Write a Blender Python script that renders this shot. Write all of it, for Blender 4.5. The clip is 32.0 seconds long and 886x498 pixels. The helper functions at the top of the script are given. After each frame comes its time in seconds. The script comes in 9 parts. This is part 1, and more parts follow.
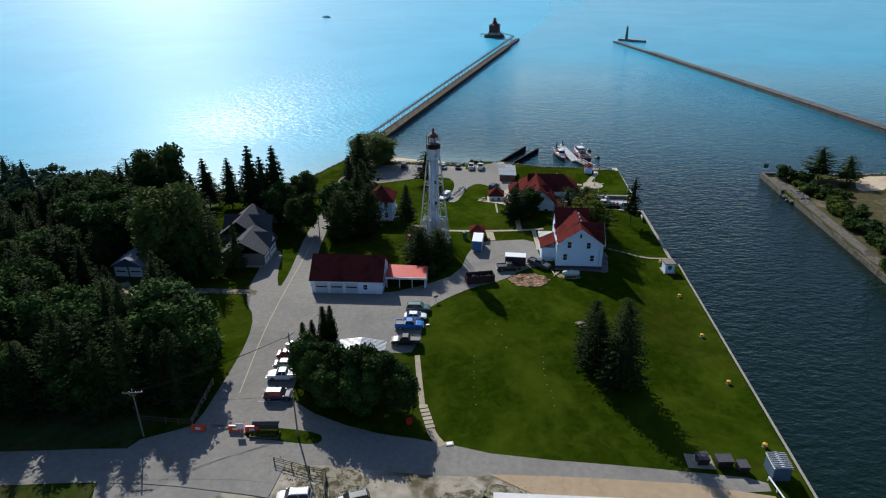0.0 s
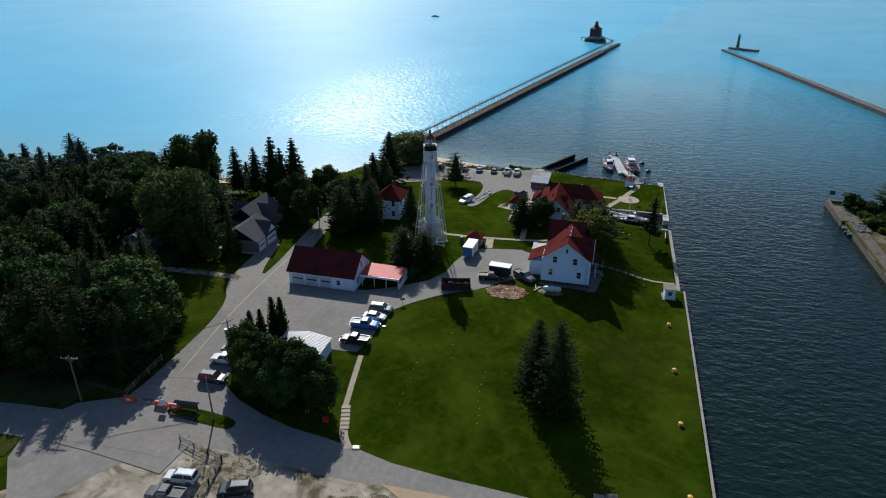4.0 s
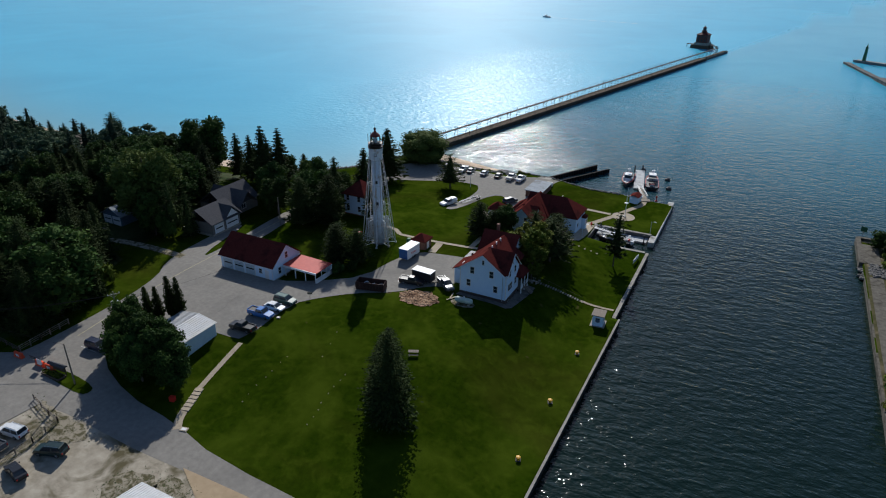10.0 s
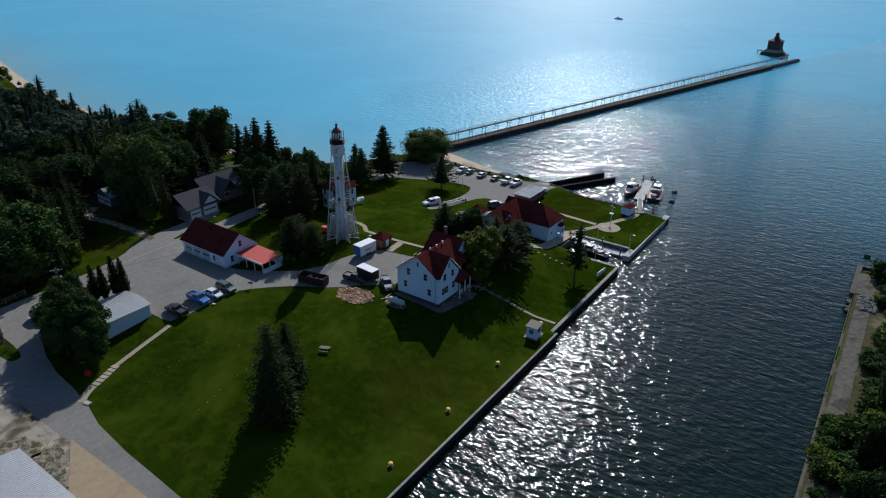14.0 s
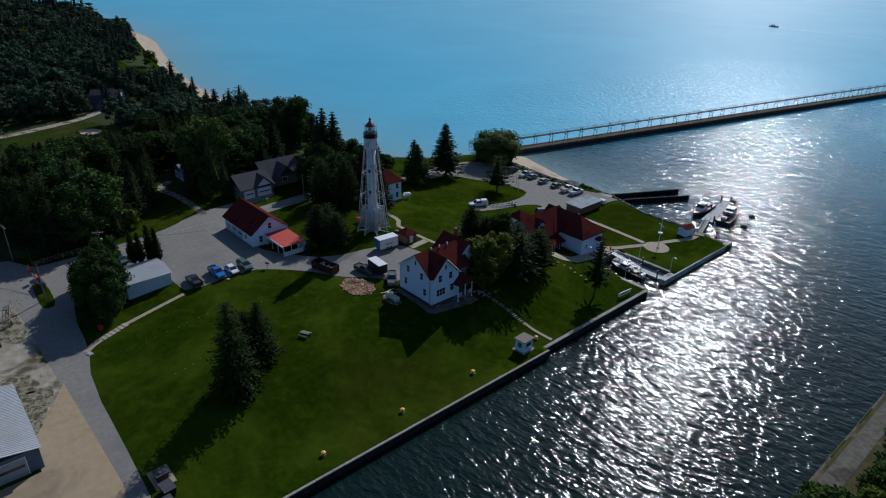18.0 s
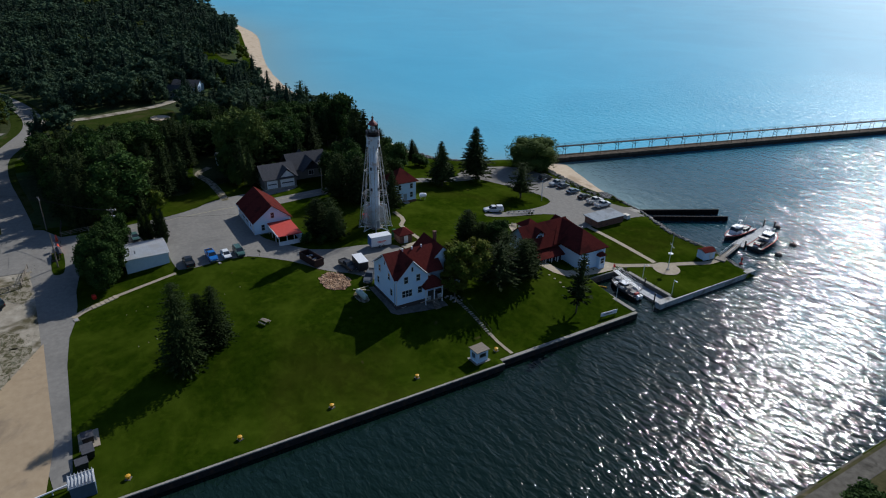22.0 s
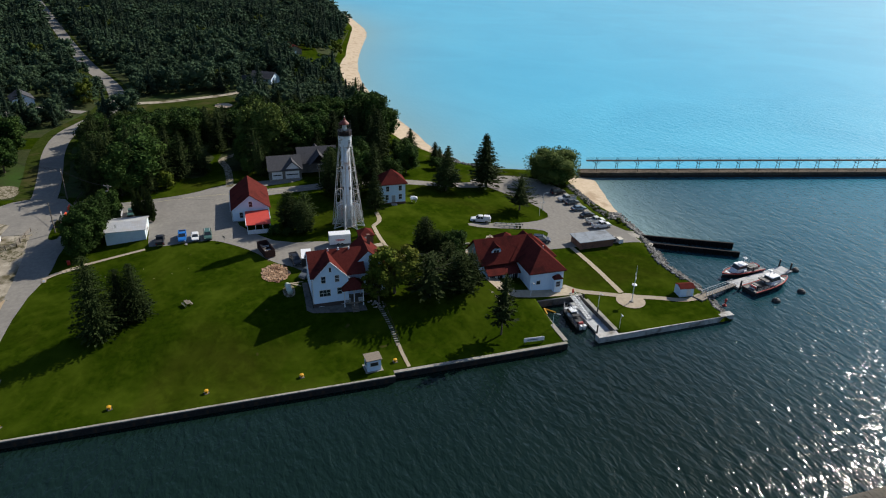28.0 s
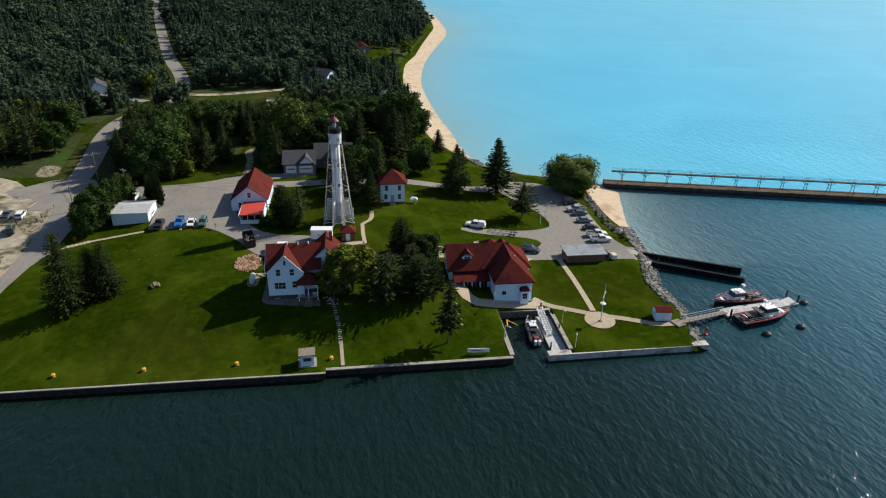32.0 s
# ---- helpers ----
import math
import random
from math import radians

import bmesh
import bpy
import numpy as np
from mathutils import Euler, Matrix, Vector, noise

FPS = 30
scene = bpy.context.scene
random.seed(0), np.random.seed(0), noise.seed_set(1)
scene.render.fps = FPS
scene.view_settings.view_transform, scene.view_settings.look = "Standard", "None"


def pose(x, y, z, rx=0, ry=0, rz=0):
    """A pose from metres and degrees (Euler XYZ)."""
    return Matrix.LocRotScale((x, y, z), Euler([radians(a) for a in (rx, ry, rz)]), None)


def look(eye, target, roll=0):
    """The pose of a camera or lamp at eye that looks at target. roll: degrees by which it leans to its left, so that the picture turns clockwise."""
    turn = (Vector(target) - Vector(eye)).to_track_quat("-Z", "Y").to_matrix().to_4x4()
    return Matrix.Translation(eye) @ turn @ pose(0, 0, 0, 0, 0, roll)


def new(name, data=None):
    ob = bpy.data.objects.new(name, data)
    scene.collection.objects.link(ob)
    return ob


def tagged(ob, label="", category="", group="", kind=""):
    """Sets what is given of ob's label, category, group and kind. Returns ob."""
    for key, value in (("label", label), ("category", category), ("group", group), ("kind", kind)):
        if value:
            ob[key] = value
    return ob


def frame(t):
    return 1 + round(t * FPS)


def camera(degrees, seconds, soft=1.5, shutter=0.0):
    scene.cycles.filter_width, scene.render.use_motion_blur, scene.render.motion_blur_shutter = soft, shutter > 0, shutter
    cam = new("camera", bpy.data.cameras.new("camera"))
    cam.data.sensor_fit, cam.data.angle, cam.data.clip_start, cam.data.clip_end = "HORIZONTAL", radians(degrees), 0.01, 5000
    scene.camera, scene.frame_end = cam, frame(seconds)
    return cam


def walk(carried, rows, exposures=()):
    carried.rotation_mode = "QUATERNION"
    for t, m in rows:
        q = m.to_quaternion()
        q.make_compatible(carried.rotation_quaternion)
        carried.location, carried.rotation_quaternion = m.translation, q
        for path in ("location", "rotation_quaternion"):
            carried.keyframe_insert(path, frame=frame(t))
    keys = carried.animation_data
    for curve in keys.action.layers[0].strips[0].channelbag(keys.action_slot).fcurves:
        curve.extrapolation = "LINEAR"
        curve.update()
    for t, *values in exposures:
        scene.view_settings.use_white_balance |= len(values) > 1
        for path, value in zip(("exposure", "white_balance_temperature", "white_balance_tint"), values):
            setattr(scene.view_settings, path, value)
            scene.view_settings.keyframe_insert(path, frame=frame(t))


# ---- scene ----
cam = camera(68.5, 32.0, 1.1)
# seconds, eye, yaw, pitch and roll of the drone's arc over the harbour
PATH = [
    (0.0, -1.14, -0.68, 75.05, 3.57, -25.25, 0.29),
    (0.5, 2.76, -0.10, 75.01, 5.37, -25.24, 0.25),
    (1.0, 6.40, 0.57, 74.91, 7.12, -25.22, 0.21),
    (1.5, 10.04, 1.35, 74.83, 8.79, -25.20, 0.19),
    (2.0, 13.83, 2.23, 74.78, 10.32, -25.18, 0.14),
    (2.5, 17.41, 3.13, 74.73, 11.43, -25.17, 0.10),
    (3.0, 21.15, 4.16, 74.71, 12.56, -25.16, 0.06),
    (3.5, 24.70, 5.22, 74.65, 13.66, -25.14, 0.03),
    (5.5, 38.99, 10.38, 74.72, 18.48, -25.26, -0.07),
    (6.0, 42.53, 11.85, 74.68, 19.69, -25.26, -0.10),
    (6.5, 45.93, 13.33, 74.62, 20.79, -25.25, -0.11),
    (7.0, 49.45, 14.94, 74.54, 21.86, -25.22, -0.12),
    (7.5, 52.80, 16.54, 74.49, 22.80, -25.23, -0.16),
    (8.0, 56.25, 18.27, 74.44, 23.75, -25.22, -0.19),
    (8.5, 59.52, 19.93, 74.42, 24.60, -25.24, -0.24),
    (9.0, 62.99, 21.76, 74.36, 25.53, -25.23, -0.25),
    (9.5, 66.26, 23.57, 74.35, 26.46, -25.24, -0.29),
    (10.0, 69.78, 25.46, 74.22, 27.42, -25.22, -0.26),
    (10.5, 72.92, 27.43, 74.34, 28.36, -25.29, -0.33),
    (11.0, 76.20, 29.43, 74.30, 29.34, -25.28, -0.38),
    (11.5, 79.29, 31.39, 74.26, 30.28, -25.30, -0.43),
    (12.0, 82.49, 33.50, 74.28, 31.26, -25.32, -0.48),
    (12.5, 85.49, 35.55, 74.27, 32.19, -25.33, -0.53),
    (13.0, 88.64, 37.71, 74.16, 33.24, -25.32, -0.57),
    (13.5, 91.75, 39.83, 74.00, 34.25, -25.28, -0.52),
    (14.0, 94.50, 42.24, 74.25, 35.40, -25.37, -0.66),
    (14.5, 97.17, 44.50, 74.41, 36.73, -25.44, -0.75),
    (16.5, 107.77, 53.88, 73.81, 43.16, -25.37, -0.76),
    (17.0, 110.15, 56.66, 74.00, 45.40, -25.45, -0.77),
    (17.5, 112.28, 59.23, 74.12, 47.24, -25.50, -0.84),
    (18.0, 114.57, 62.09, 74.25, 48.86, -25.54, -0.86),
    (18.5, 117.01, 64.68, 73.94, 50.15, -25.43, -0.79),
    (19.0, 119.04, 67.70, 74.22, 51.63, -25.51, -0.88),
    (19.5, 120.98, 70.58, 74.35, 53.00, -25.54, -0.95),
    (20.0, 122.98, 73.55, 74.45, 54.29, -25.56, -0.99),
    (20.5, 125.05, 76.43, 74.14, 55.57, -25.45, -0.87),
    (21.0, 126.74, 79.57, 74.37, 57.05, -25.53, -0.99),
    (21.5, 128.43, 82.56, 74.42, 58.30, -25.54, -1.02),
    (22.0, 130.20, 85.64, 74.34, 59.45, -25.51, -1.01),
    (22.5, 131.65, 88.73, 74.52, 60.64, -25.55, -1.11),
    (23.0, 133.17, 91.96, 74.65, 61.83, -25.57, -1.16),
    (23.5, 134.70, 95.11, 74.65, 62.98, -25.55, -1.18),
    (24.0, 136.10, 98.47, 74.77, 64.19, -25.55, -1.21),
    (24.5, 137.36, 101.72, 74.85, 65.35, -25.56, -1.24),
    (26.5, 142.40, 115.48, 75.19, 69.53, -25.62, -1.32),
    (27.0, 143.42, 119.16, 75.36, 70.52, -25.66, -1.33),
    (27.5, 144.34, 122.63, 75.48, 71.57, -25.69, -1.36),
    (28.0, 145.21, 126.30, 75.54, 72.70, -25.70, -1.39),
    (28.5, 146.00, 129.83, 75.62, 73.82, -25.71, -1.39),
    (29.0, 146.72, 133.55, 75.68, 74.99, -25.74, -1.41),
    (29.5, 147.40, 137.11, 75.72, 76.10, -25.75, -1.40),
    (30.0, 148.03, 140.86, 75.76, 77.25, -25.76, -1.39),
    (30.5, 148.58, 144.47, 75.80, 78.45, -25.78, -1.38),
    (31.0, 149.10, 148.28, 75.84, 79.79, -25.79, -1.37),
    (31.5, 149.54, 151.96, 75.83, 81.06, -25.79, -1.36),
    (32.0, 149.96, 155.80, 75.85, 82.35, -25.78, -1.34),
]
walk(cam, [(t, pose(x, y, z, 90 + pitch, roll, yaw)) for t, x, y, z, yaw, pitch, roll in PATH], exposures=[(0.0, 0.1, 6000, 10), (6.0, -0.12, 6000, 10), (9.0, -0.19, 6000, 10), (13.0, -0.33, 5800, 10), (19.0, -0.65, 5550, 10), (24.0, -0.03, 6100, 10), (28.0, 0.2, 6500, 10), (32.0, 0.34, 6750, 10)])

# ---- daylight: clear morning sky, sun ahead over the lake ----
SUN_AZ, SUN_EL = -25.0, 35.0
world = bpy.data.worlds.new("sky")
scene.world = world
world.use_nodes = True
_nt = world.node_tree
_sky = _nt.nodes.new("ShaderNodeTexSky")
_sky.sky_type = "NISHITA"
_sky.sun_disc = False
_sky.sun_elevation = radians(SUN_EL)
_sky.sun_rotation = radians(SUN_AZ)
_sky.altitude = 180.0
_sky.dust_density = 0.9
_sky.ozone_density = 4.0
_nt.links.new(_sky.outputs[0], _nt.nodes["Background"].inputs[0])
_nt.nodes["Background"].inputs[1].default_value = 0.09
sun_data = bpy.data.lights.new("sun", "SUN")
sun_data.energy = 4.8
sun_data.angle = radians(0.53)
sun_data.color = (1.0, 0.94, 0.84)
sun = new("sun", sun_data)
_to_sun = Vector((math.sin(radians(SUN_AZ)) * math.cos(radians(SUN_EL)), math.cos(radians(SUN_AZ)) * math.cos(radians(SUN_EL)), math.sin(radians(SUN_EL))))
sun.matrix_world = look(_to_sun * 400, (0, 0, 0))

# ---- materials ----
def _nodes(name):
    m = bpy.data.materials.new(name)
    m.use_nodes = True
    nt = m.node_tree
    return m, nt, nt.nodes["Principled BSDF"]


def _noise(nt, coord, scale, detail=4.0, rough=0.55, distort=0.0):
    n = nt.nodes.new("ShaderNodeTexNoise")
    n.inputs["Scale"].default_value = scale
    n.inputs["Detail"].default_value = detail
    n.inputs["Roughness"].default_value = rough
    n.inputs["Distortion"].default_value = distort
    nt.links.new(coord, n.inputs["Vector"])
    return n.outputs["Fac"]


def _ramp(nt, fac, lo, hi):
    r = nt.nodes.new("ShaderNodeMapRange")
    r.inputs[1].default_value, r.inputs[2].default_value = lo, hi
    r.clamp = True
    nt.links.new(fac, r.inputs[0])
    return r.outputs[0]


def _mix(nt, fac, a, b):
    n = nt.nodes.new("ShaderNodeMix")
    n.data_type = "RGBA"
    if isinstance(fac, (int, float)):
        n.inputs[0].default_value = fac
    else:
        nt.links.new(fac, n.inputs[0])
    for sock, v in ((n.inputs[6], a), (n.inputs[7], b)):
        if isinstance(v, tuple):
            sock.default_value = (*v, 1.0)
        else:
            nt.links.new(v, sock)
    return n.outputs[2]


def _coord(nt, world_space):
    if world_space:
        return nt.nodes.new("ShaderNodeNewGeometry").outputs["Position"]
    return nt.nodes.new("ShaderNodeTexCoord").outputs["Object"]


def _bump(nt, bsdf, height, strength, dist):
    b = nt.nodes.new("ShaderNodeBump")
    b.inputs["Strength"].default_value = strength
    b.inputs["Distance"].default_value = dist
    nt.links.new(height, b.inputs["Height"])
    nt.links.new(b.outputs[0], bsdf.inputs["Normal"])


def surf(name, c1, c2, scale=2.0, rough=0.8, metal=0.0, c3=None, scale3=0.3, band3=(0.52, 0.68), bump=0.3, bscale=None, bdist=0.03, space="object", lines=None, spec=0.4, vary=0.0):
    """A surface with grain (c1 to c2), stains (c3) and relief; lines: (axis, spacing) of laps or seams."""
    m, nt, b = _nodes(name)
    co = _coord(nt, space == "world")
    fine = _noise(nt, co, scale, 6.0, 0.62)
    col = _mix(nt, _ramp(nt, fine, 0.3, 0.7), c1, c2)
    if c3 is not None:
        big = _noise(nt, co, scale3, 4.0, 0.6, 0.6)
        col = _mix(nt, _ramp(nt, big, *band3), col, c3)
    if vary:
        info = nt.nodes.new("ShaderNodeObjectInfo")
        hsv = nt.nodes.new("ShaderNodeHueSaturation")
        mr = nt.nodes.new("ShaderNodeMapRange")
        mr.inputs[3].default_value, mr.inputs[4].default_value = 1.0 - vary, 1.0 + vary
        nt.links.new(info.outputs["Random"], mr.inputs[0])
        nt.links.new(mr.outputs[0], hsv.inputs["Value"])
        nt.links.new(col, hsv.inputs["Color"])
        col = hsv.outputs[0]
    nt.links.new(col, b.inputs["Base Color"])
    b.inputs["Roughness"].default_value = rough
    b.inputs["Metallic"].default_value = metal
    b.inputs["Specular IOR Level"].default_value = spec
    h = _noise(nt, co, bscale or scale * 3, 5.0, 0.6)
    if lines:
        w = nt.nodes.new("ShaderNodeTexWave")
        w.wave_type, w.bands_direction, w.wave_profile = "BANDS", lines[0], "SAW"
        w.inputs["Scale"].default_value = 0.314159 / lines[1]
        nt.links.new(co, w.inputs["Vector"])
        add = nt.nodes.new("ShaderNodeMath")
        add.operation = "MULTIPLY_ADD"
        add.inputs[1].default_value = 0.15
        nt.links.new(h, add.inputs[0])
        nt.links.new(w.outputs["Fac"], add.inputs[2])
        h = add.outputs[0]
    if bump:
        _bump(nt, b, h, bump, bdist)
    return m


def foliage(name, dark, light, tip, space="object"):
    """Leaves: each one its own tone, drifting over the crown; some light passes through."""
    m, nt, b = _nodes(name)
    geo = nt.nodes.new("ShaderNodeNewGeometry")
    info = nt.nodes.new("ShaderNodeObjectInfo")
    col = _mix(nt, geo.outputs["Random Per Island"], dark, light)
    drift = _noise(nt, geo.outputs["Position"], 0.11, 3.0)
    col = _mix(nt, _ramp(nt, drift, 0.52, 0.75), col, tip)
    hsv = nt.nodes.new("ShaderNodeHueSaturation")
    mr = nt.nodes.new("ShaderNodeMapRange")
    mr.inputs[3].default_value, mr.inputs[4].default_value = 0.7, 1.3
    nt.links.new(info.outputs["Random"], mr.inputs[0])
    nt.links.new(mr.outputs[0], hsv.inputs["Value"])
    nt.links.new(col, hsv.inputs["Color"])
    col = hsv.outputs[0]
    nt.links.new(col, b.inputs["Base Color"])
    b.inputs["Roughness"].default_value = 0.85
    b.inputs["Specular IOR Level"].default_value = 0.08
    tr = nt.nodes.new("ShaderNodeBsdfTranslucent")
    nt.links.new(col, tr.inputs["Color"])
    mx = nt.nodes.new("ShaderNodeMixShader")
    mx.inputs[0].default_value = 0.15
    nt.links.new(b.outputs[0], mx.inputs[1])
    nt.links.new(tr.outputs[0], mx.inputs[2])
    nt.links.new(mx.outputs[0], nt.nodes["Material Output"].inputs[0])
    return m


def paint(name, col, rough=0.35, metal=0.0, coat=0.0):
    m, nt, b = _nodes(name)
    co = _coord(nt, False)
    n = _noise(nt, co, 3.0, 3.0)
    lo = tuple(c * 0.82 for c in col)
    nt.links.new(_mix(nt, _ramp(nt, n, 0.35, 0.7), col, lo), b.inputs["Base Color"])
    b.inputs["Roughness"].default_value = rough
    b.inputs["Metallic"].default_value = metal
    b.inputs["Coat Weight"].default_value = coat
    return m


def glass(name, col=(0.02, 0.025, 0.03), rough=0.06):
    m, nt, b = _nodes(name)
    co = _coord(nt, False)
    nt.links.new(_mix(nt, _noise(nt, co, 1.3), col, tuple(c * 1.8 for c in col)), b.inputs["Base Color"])
    b.inputs["Roughness"].default_value = rough
    b.inputs["Specular IOR Level"].default_value = 0.6
    return m


def water_material():
    m, nt, b = _nodes("lake_water")
    geo = nt.nodes.new("ShaderNodeNewGeometry")
    pos = geo.outputs["Position"]
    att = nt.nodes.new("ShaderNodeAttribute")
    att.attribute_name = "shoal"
    att2 = nt.nodes.new("ShaderNodeAttribute")
    att2.attribute_name = "silt"
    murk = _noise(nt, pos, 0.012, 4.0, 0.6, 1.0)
    # bright lake colour also holds sky reflection that its lowered specular leaves out
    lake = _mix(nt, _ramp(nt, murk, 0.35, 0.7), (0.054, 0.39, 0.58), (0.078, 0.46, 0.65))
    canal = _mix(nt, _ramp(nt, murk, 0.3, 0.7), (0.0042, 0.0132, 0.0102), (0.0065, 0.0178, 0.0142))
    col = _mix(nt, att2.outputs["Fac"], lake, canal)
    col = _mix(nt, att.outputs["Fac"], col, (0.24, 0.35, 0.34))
    nt.links.new(col, b.inputs["Base Color"])
    b.inputs["IOR"].default_value = 1.33
    b.inputs["Roughness"].default_value = 0.16
    sp = nt.nodes.new("ShaderNodeMapRange")
    sp.inputs[2].default_value = 0.35
    sp.inputs[3].default_value, sp.inputs[4].default_value = 0.2, 0.36
    nt.links.new(att2.outputs["Fac"], sp.inputs[0])
    nt.links.new(sp.outputs[0], b.inputs["Specular IOR Level"])
    mp = nt.nodes.new("ShaderNodeMapping")
    mp.inputs["Rotation"].default_value = (0, 0, radians(-20))
    mp.inputs["Scale"].default_value = (0.55, 1.0, 1.0)
    nt.links.new(pos, mp.inputs["Vector"])
    swell = _noise(nt, mp.outputs[0], 0.34, 2.0, 0.5, 0.3)
    chop = _noise(nt, mp.outputs[0], 0.85, 2.5, 0.55, 0.2)
    add = nt.nodes.new("ShaderNodeMath")
    add.operation = "MULTIPLY_ADD"
    add.inputs[1].default_value = 1.0
    nt.links.new(swell, add.inputs[0])
    nt.links.new(chop, add.inputs[2])
    # calmer slicks and breezy patches
    breeze = _ramp(nt, _noise(nt, pos, 0.008, 3.0, 0.5, 0.8), 0.3, 0.7)
    st = nt.nodes.new("ShaderNodeMapRange")
    st.inputs[3].default_value, st.inputs[4].default_value = 0.95, 1.3
    nt.links.new(breeze, st.inputs[0])
    # the open lake has only fine ripples, the harbour a short chop
    opn = nt.nodes.new("ShaderNodeMapRange")
    opn.clamp = False
    opn.inputs[3].default_value, opn.inputs[4].default_value = 0.16, 1.0
    att3 = nt.nodes.new("ShaderNodeAttribute")
    att3.attribute_name = "chop"
    nt.links.new(att3.outputs["Fac"], opn.inputs[0])
    sea = nt.nodes.new("ShaderNodeMath")
    sea.operation = "MULTIPLY"
    nt.links.new(opn.outputs[0], sea.inputs[0])
    nt.links.new(st.outputs[0], sea.inputs[1])
    rg = nt.nodes.new("ShaderNodeMapRange")
    rg.inputs[3].default_value, rg.inputs[4].default_value = 0.29, 0.07
    nt.links.new(att2.outputs["Fac"], rg.inputs[0])
    rg.inputs[2].default_value = 0.35
    nt.links.new(rg.outputs[0], b.inputs["Roughness"])
    bp = nt.nodes.new("ShaderNodeBump")
    bp.inputs["Distance"].default_value = 0.30
    nt.links.new(sea.outputs[0], bp.inputs["Strength"])
    nt.links.new(add.outputs[0], bp.inputs["Height"])
    nt.links.new(bp.outputs[0], b.inputs["Normal"])
    return m


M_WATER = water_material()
M_LAWN = surf("mown_lawn", (0.0120, 0.0245, 0.0010), (0.0240, 0.0440, 0.0020), 0.9, 0.95, c3=(0.046, 0.068, 0.005), scale3=0.06, band3=(0.47, 0.68), bump=0.5, bscale=6.0, bdist=0.06, space="world", spec=0.0)
def lawn_wear(mat):
    """Broad dry and mossy drifts over the grass, and small bare spots."""
    nt = mat.node_tree
    b = nt.nodes["Principled BSDF"]
    col = b.inputs["Base Color"].links[0].from_socket
    co = _coord(nt, True)
    dry = _ramp(nt, _noise(nt, co, 0.028, 3.0, 0.6, 1.2), 0.5, 0.75)
    half = nt.nodes.new("ShaderNodeMath")
    half.operation = "MULTIPLY"
    half.inputs[1].default_value = 0.6
    nt.links.new(dry, half.inputs[0])
    col = _mix(nt, half.outputs[0], col, (0.040, 0.040, 0.006))
    mot = _ramp(nt, _noise(nt, co, 0.35, 4.0, 0.6, 0.5), 0.5, 0.72)
    part_ = nt.nodes.new("ShaderNodeMath")
    part_.operation = "MULTIPLY"
    part_.inputs[1].default_value = 0.45
    nt.links.new(mot, part_.inputs[0])
    col = _mix(nt, part_.outputs[0], col, (0.056, 0.080, 0.006))
    bare = _ramp(nt, _noise(nt, co, 0.22, 2.0, 0.5), 0.735, 0.79)
    col = _mix(nt, bare, col, (0.09, 0.07, 0.03))
    nt.links.new(col, b.inputs["Base Color"])


lawn_wear(M_LAWN)
M_ROUGH = surf("woodland_floor", (0.02, 0.035, 0.008), (0.05, 0.055, 0.02), 0.7, 0.95, c3=(0.035, 0.07, 0.012), scale3=0.06, bump=0.6, bscale=3.0, bdist=0.1, space="world", spec=0.1)
M_SCRUB = surf("brown_scrub_floor", (0.045, 0.045, 0.016), (0.085, 0.075, 0.032), 0.8, 0.95, c3=(0.16, 0.13, 0.08), scale3=0.2, band3=(0.55, 0.7), bump=0.6, bscale=3.0, bdist=0.1, space="world", spec=0.1)
M_OLDCONC = surf("old_cracked_concrete", (0.085, 0.078, 0.064), (0.165, 0.15, 0.125), 1.0, 0.95, c3=(0.05, 0.045, 0.036), scale3=0.35, bump=0.6, bscale=4.0, bdist=0.06, space="world", spec=0.1)
M_VERGE = surf("dry_verge_grass", (0.018, 0.032, 0.005), (0.042, 0.056, 0.012), 0.9, 0.95, c3=(0.07, 0.062, 0.025), scale3=0.12, band3=(0.5, 0.72), bump=0.6, bscale=4.0, bdist=0.08, space="world", spec=0.0)
M_ASPHALT = surf("worn_asphalt", (0.190, 0.177, 0.155), (0.256, 0.239, 0.210), 1.2, 0.92, c3=(0.152, 0.143, 0.128), scale3=0.07, band3=(0.5, 0.75), bump=0.25, bscale=14.0, bdist=0.01, space="world", spec=0.25)
M_GRAVEL = surf("pale_gravel", (0.25, 0.215, 0.16), (0.45, 0.40, 0.315), 0.5, 0.95, c3=(0.10, 0.085, 0.045), scale3=0.14, band3=(0.5, 0.64), bump=0.7, bscale=7.0, bdist=0.05, space="world", spec=0.15)
M_CONC = surf("weathered_concrete", (0.24, 0.225, 0.195), (0.36, 0.335, 0.29), 1.5, 0.9, c3=(0.20, 0.18, 0.15), scale3=0.25, bump=0.3, bscale=9.0, bdist=0.02, space="world", spec=0.25)
M_TANCONC = surf("tan_concrete_apron", (0.33, 0.245, 0.150), (0.40, 0.305, 0.195), 0.8, 0.9, c3=(0.24, 0.185, 0.125), scale3=0.12, bump=0.2, bscale=9.0, bdist=0.02, space="world", spec=0.2)
M_WALK = surf("walk_concrete", (0.32, 0.265, 0.190), (0.43, 0.365, 0.270), 1.6, 0.9, bump=0.2, space="world", spec=0.2, vary=0.1)
M_PALECONC = surf("pale_painted_concrete", (0.36, 0.35, 0.32), (0.56, 0.55, 0.52), 1.2, 0.85, c3=(0.22, 0.20, 0.17), scale3=0.35, bump=0.4, bscale=6.0, bdist=0.03, space="world", spec=0.2)
M_DARKCONC = surf("stained_wet_concrete", (0.09, 0.085, 0.075), (0.16, 0.15, 0.135), 1.5, 0.9, c3=(0.05, 0.05, 0.042), scale3=0.3, bump=0.4, bscale=9.0, bdist=0.03, space="world", spec=0.25)
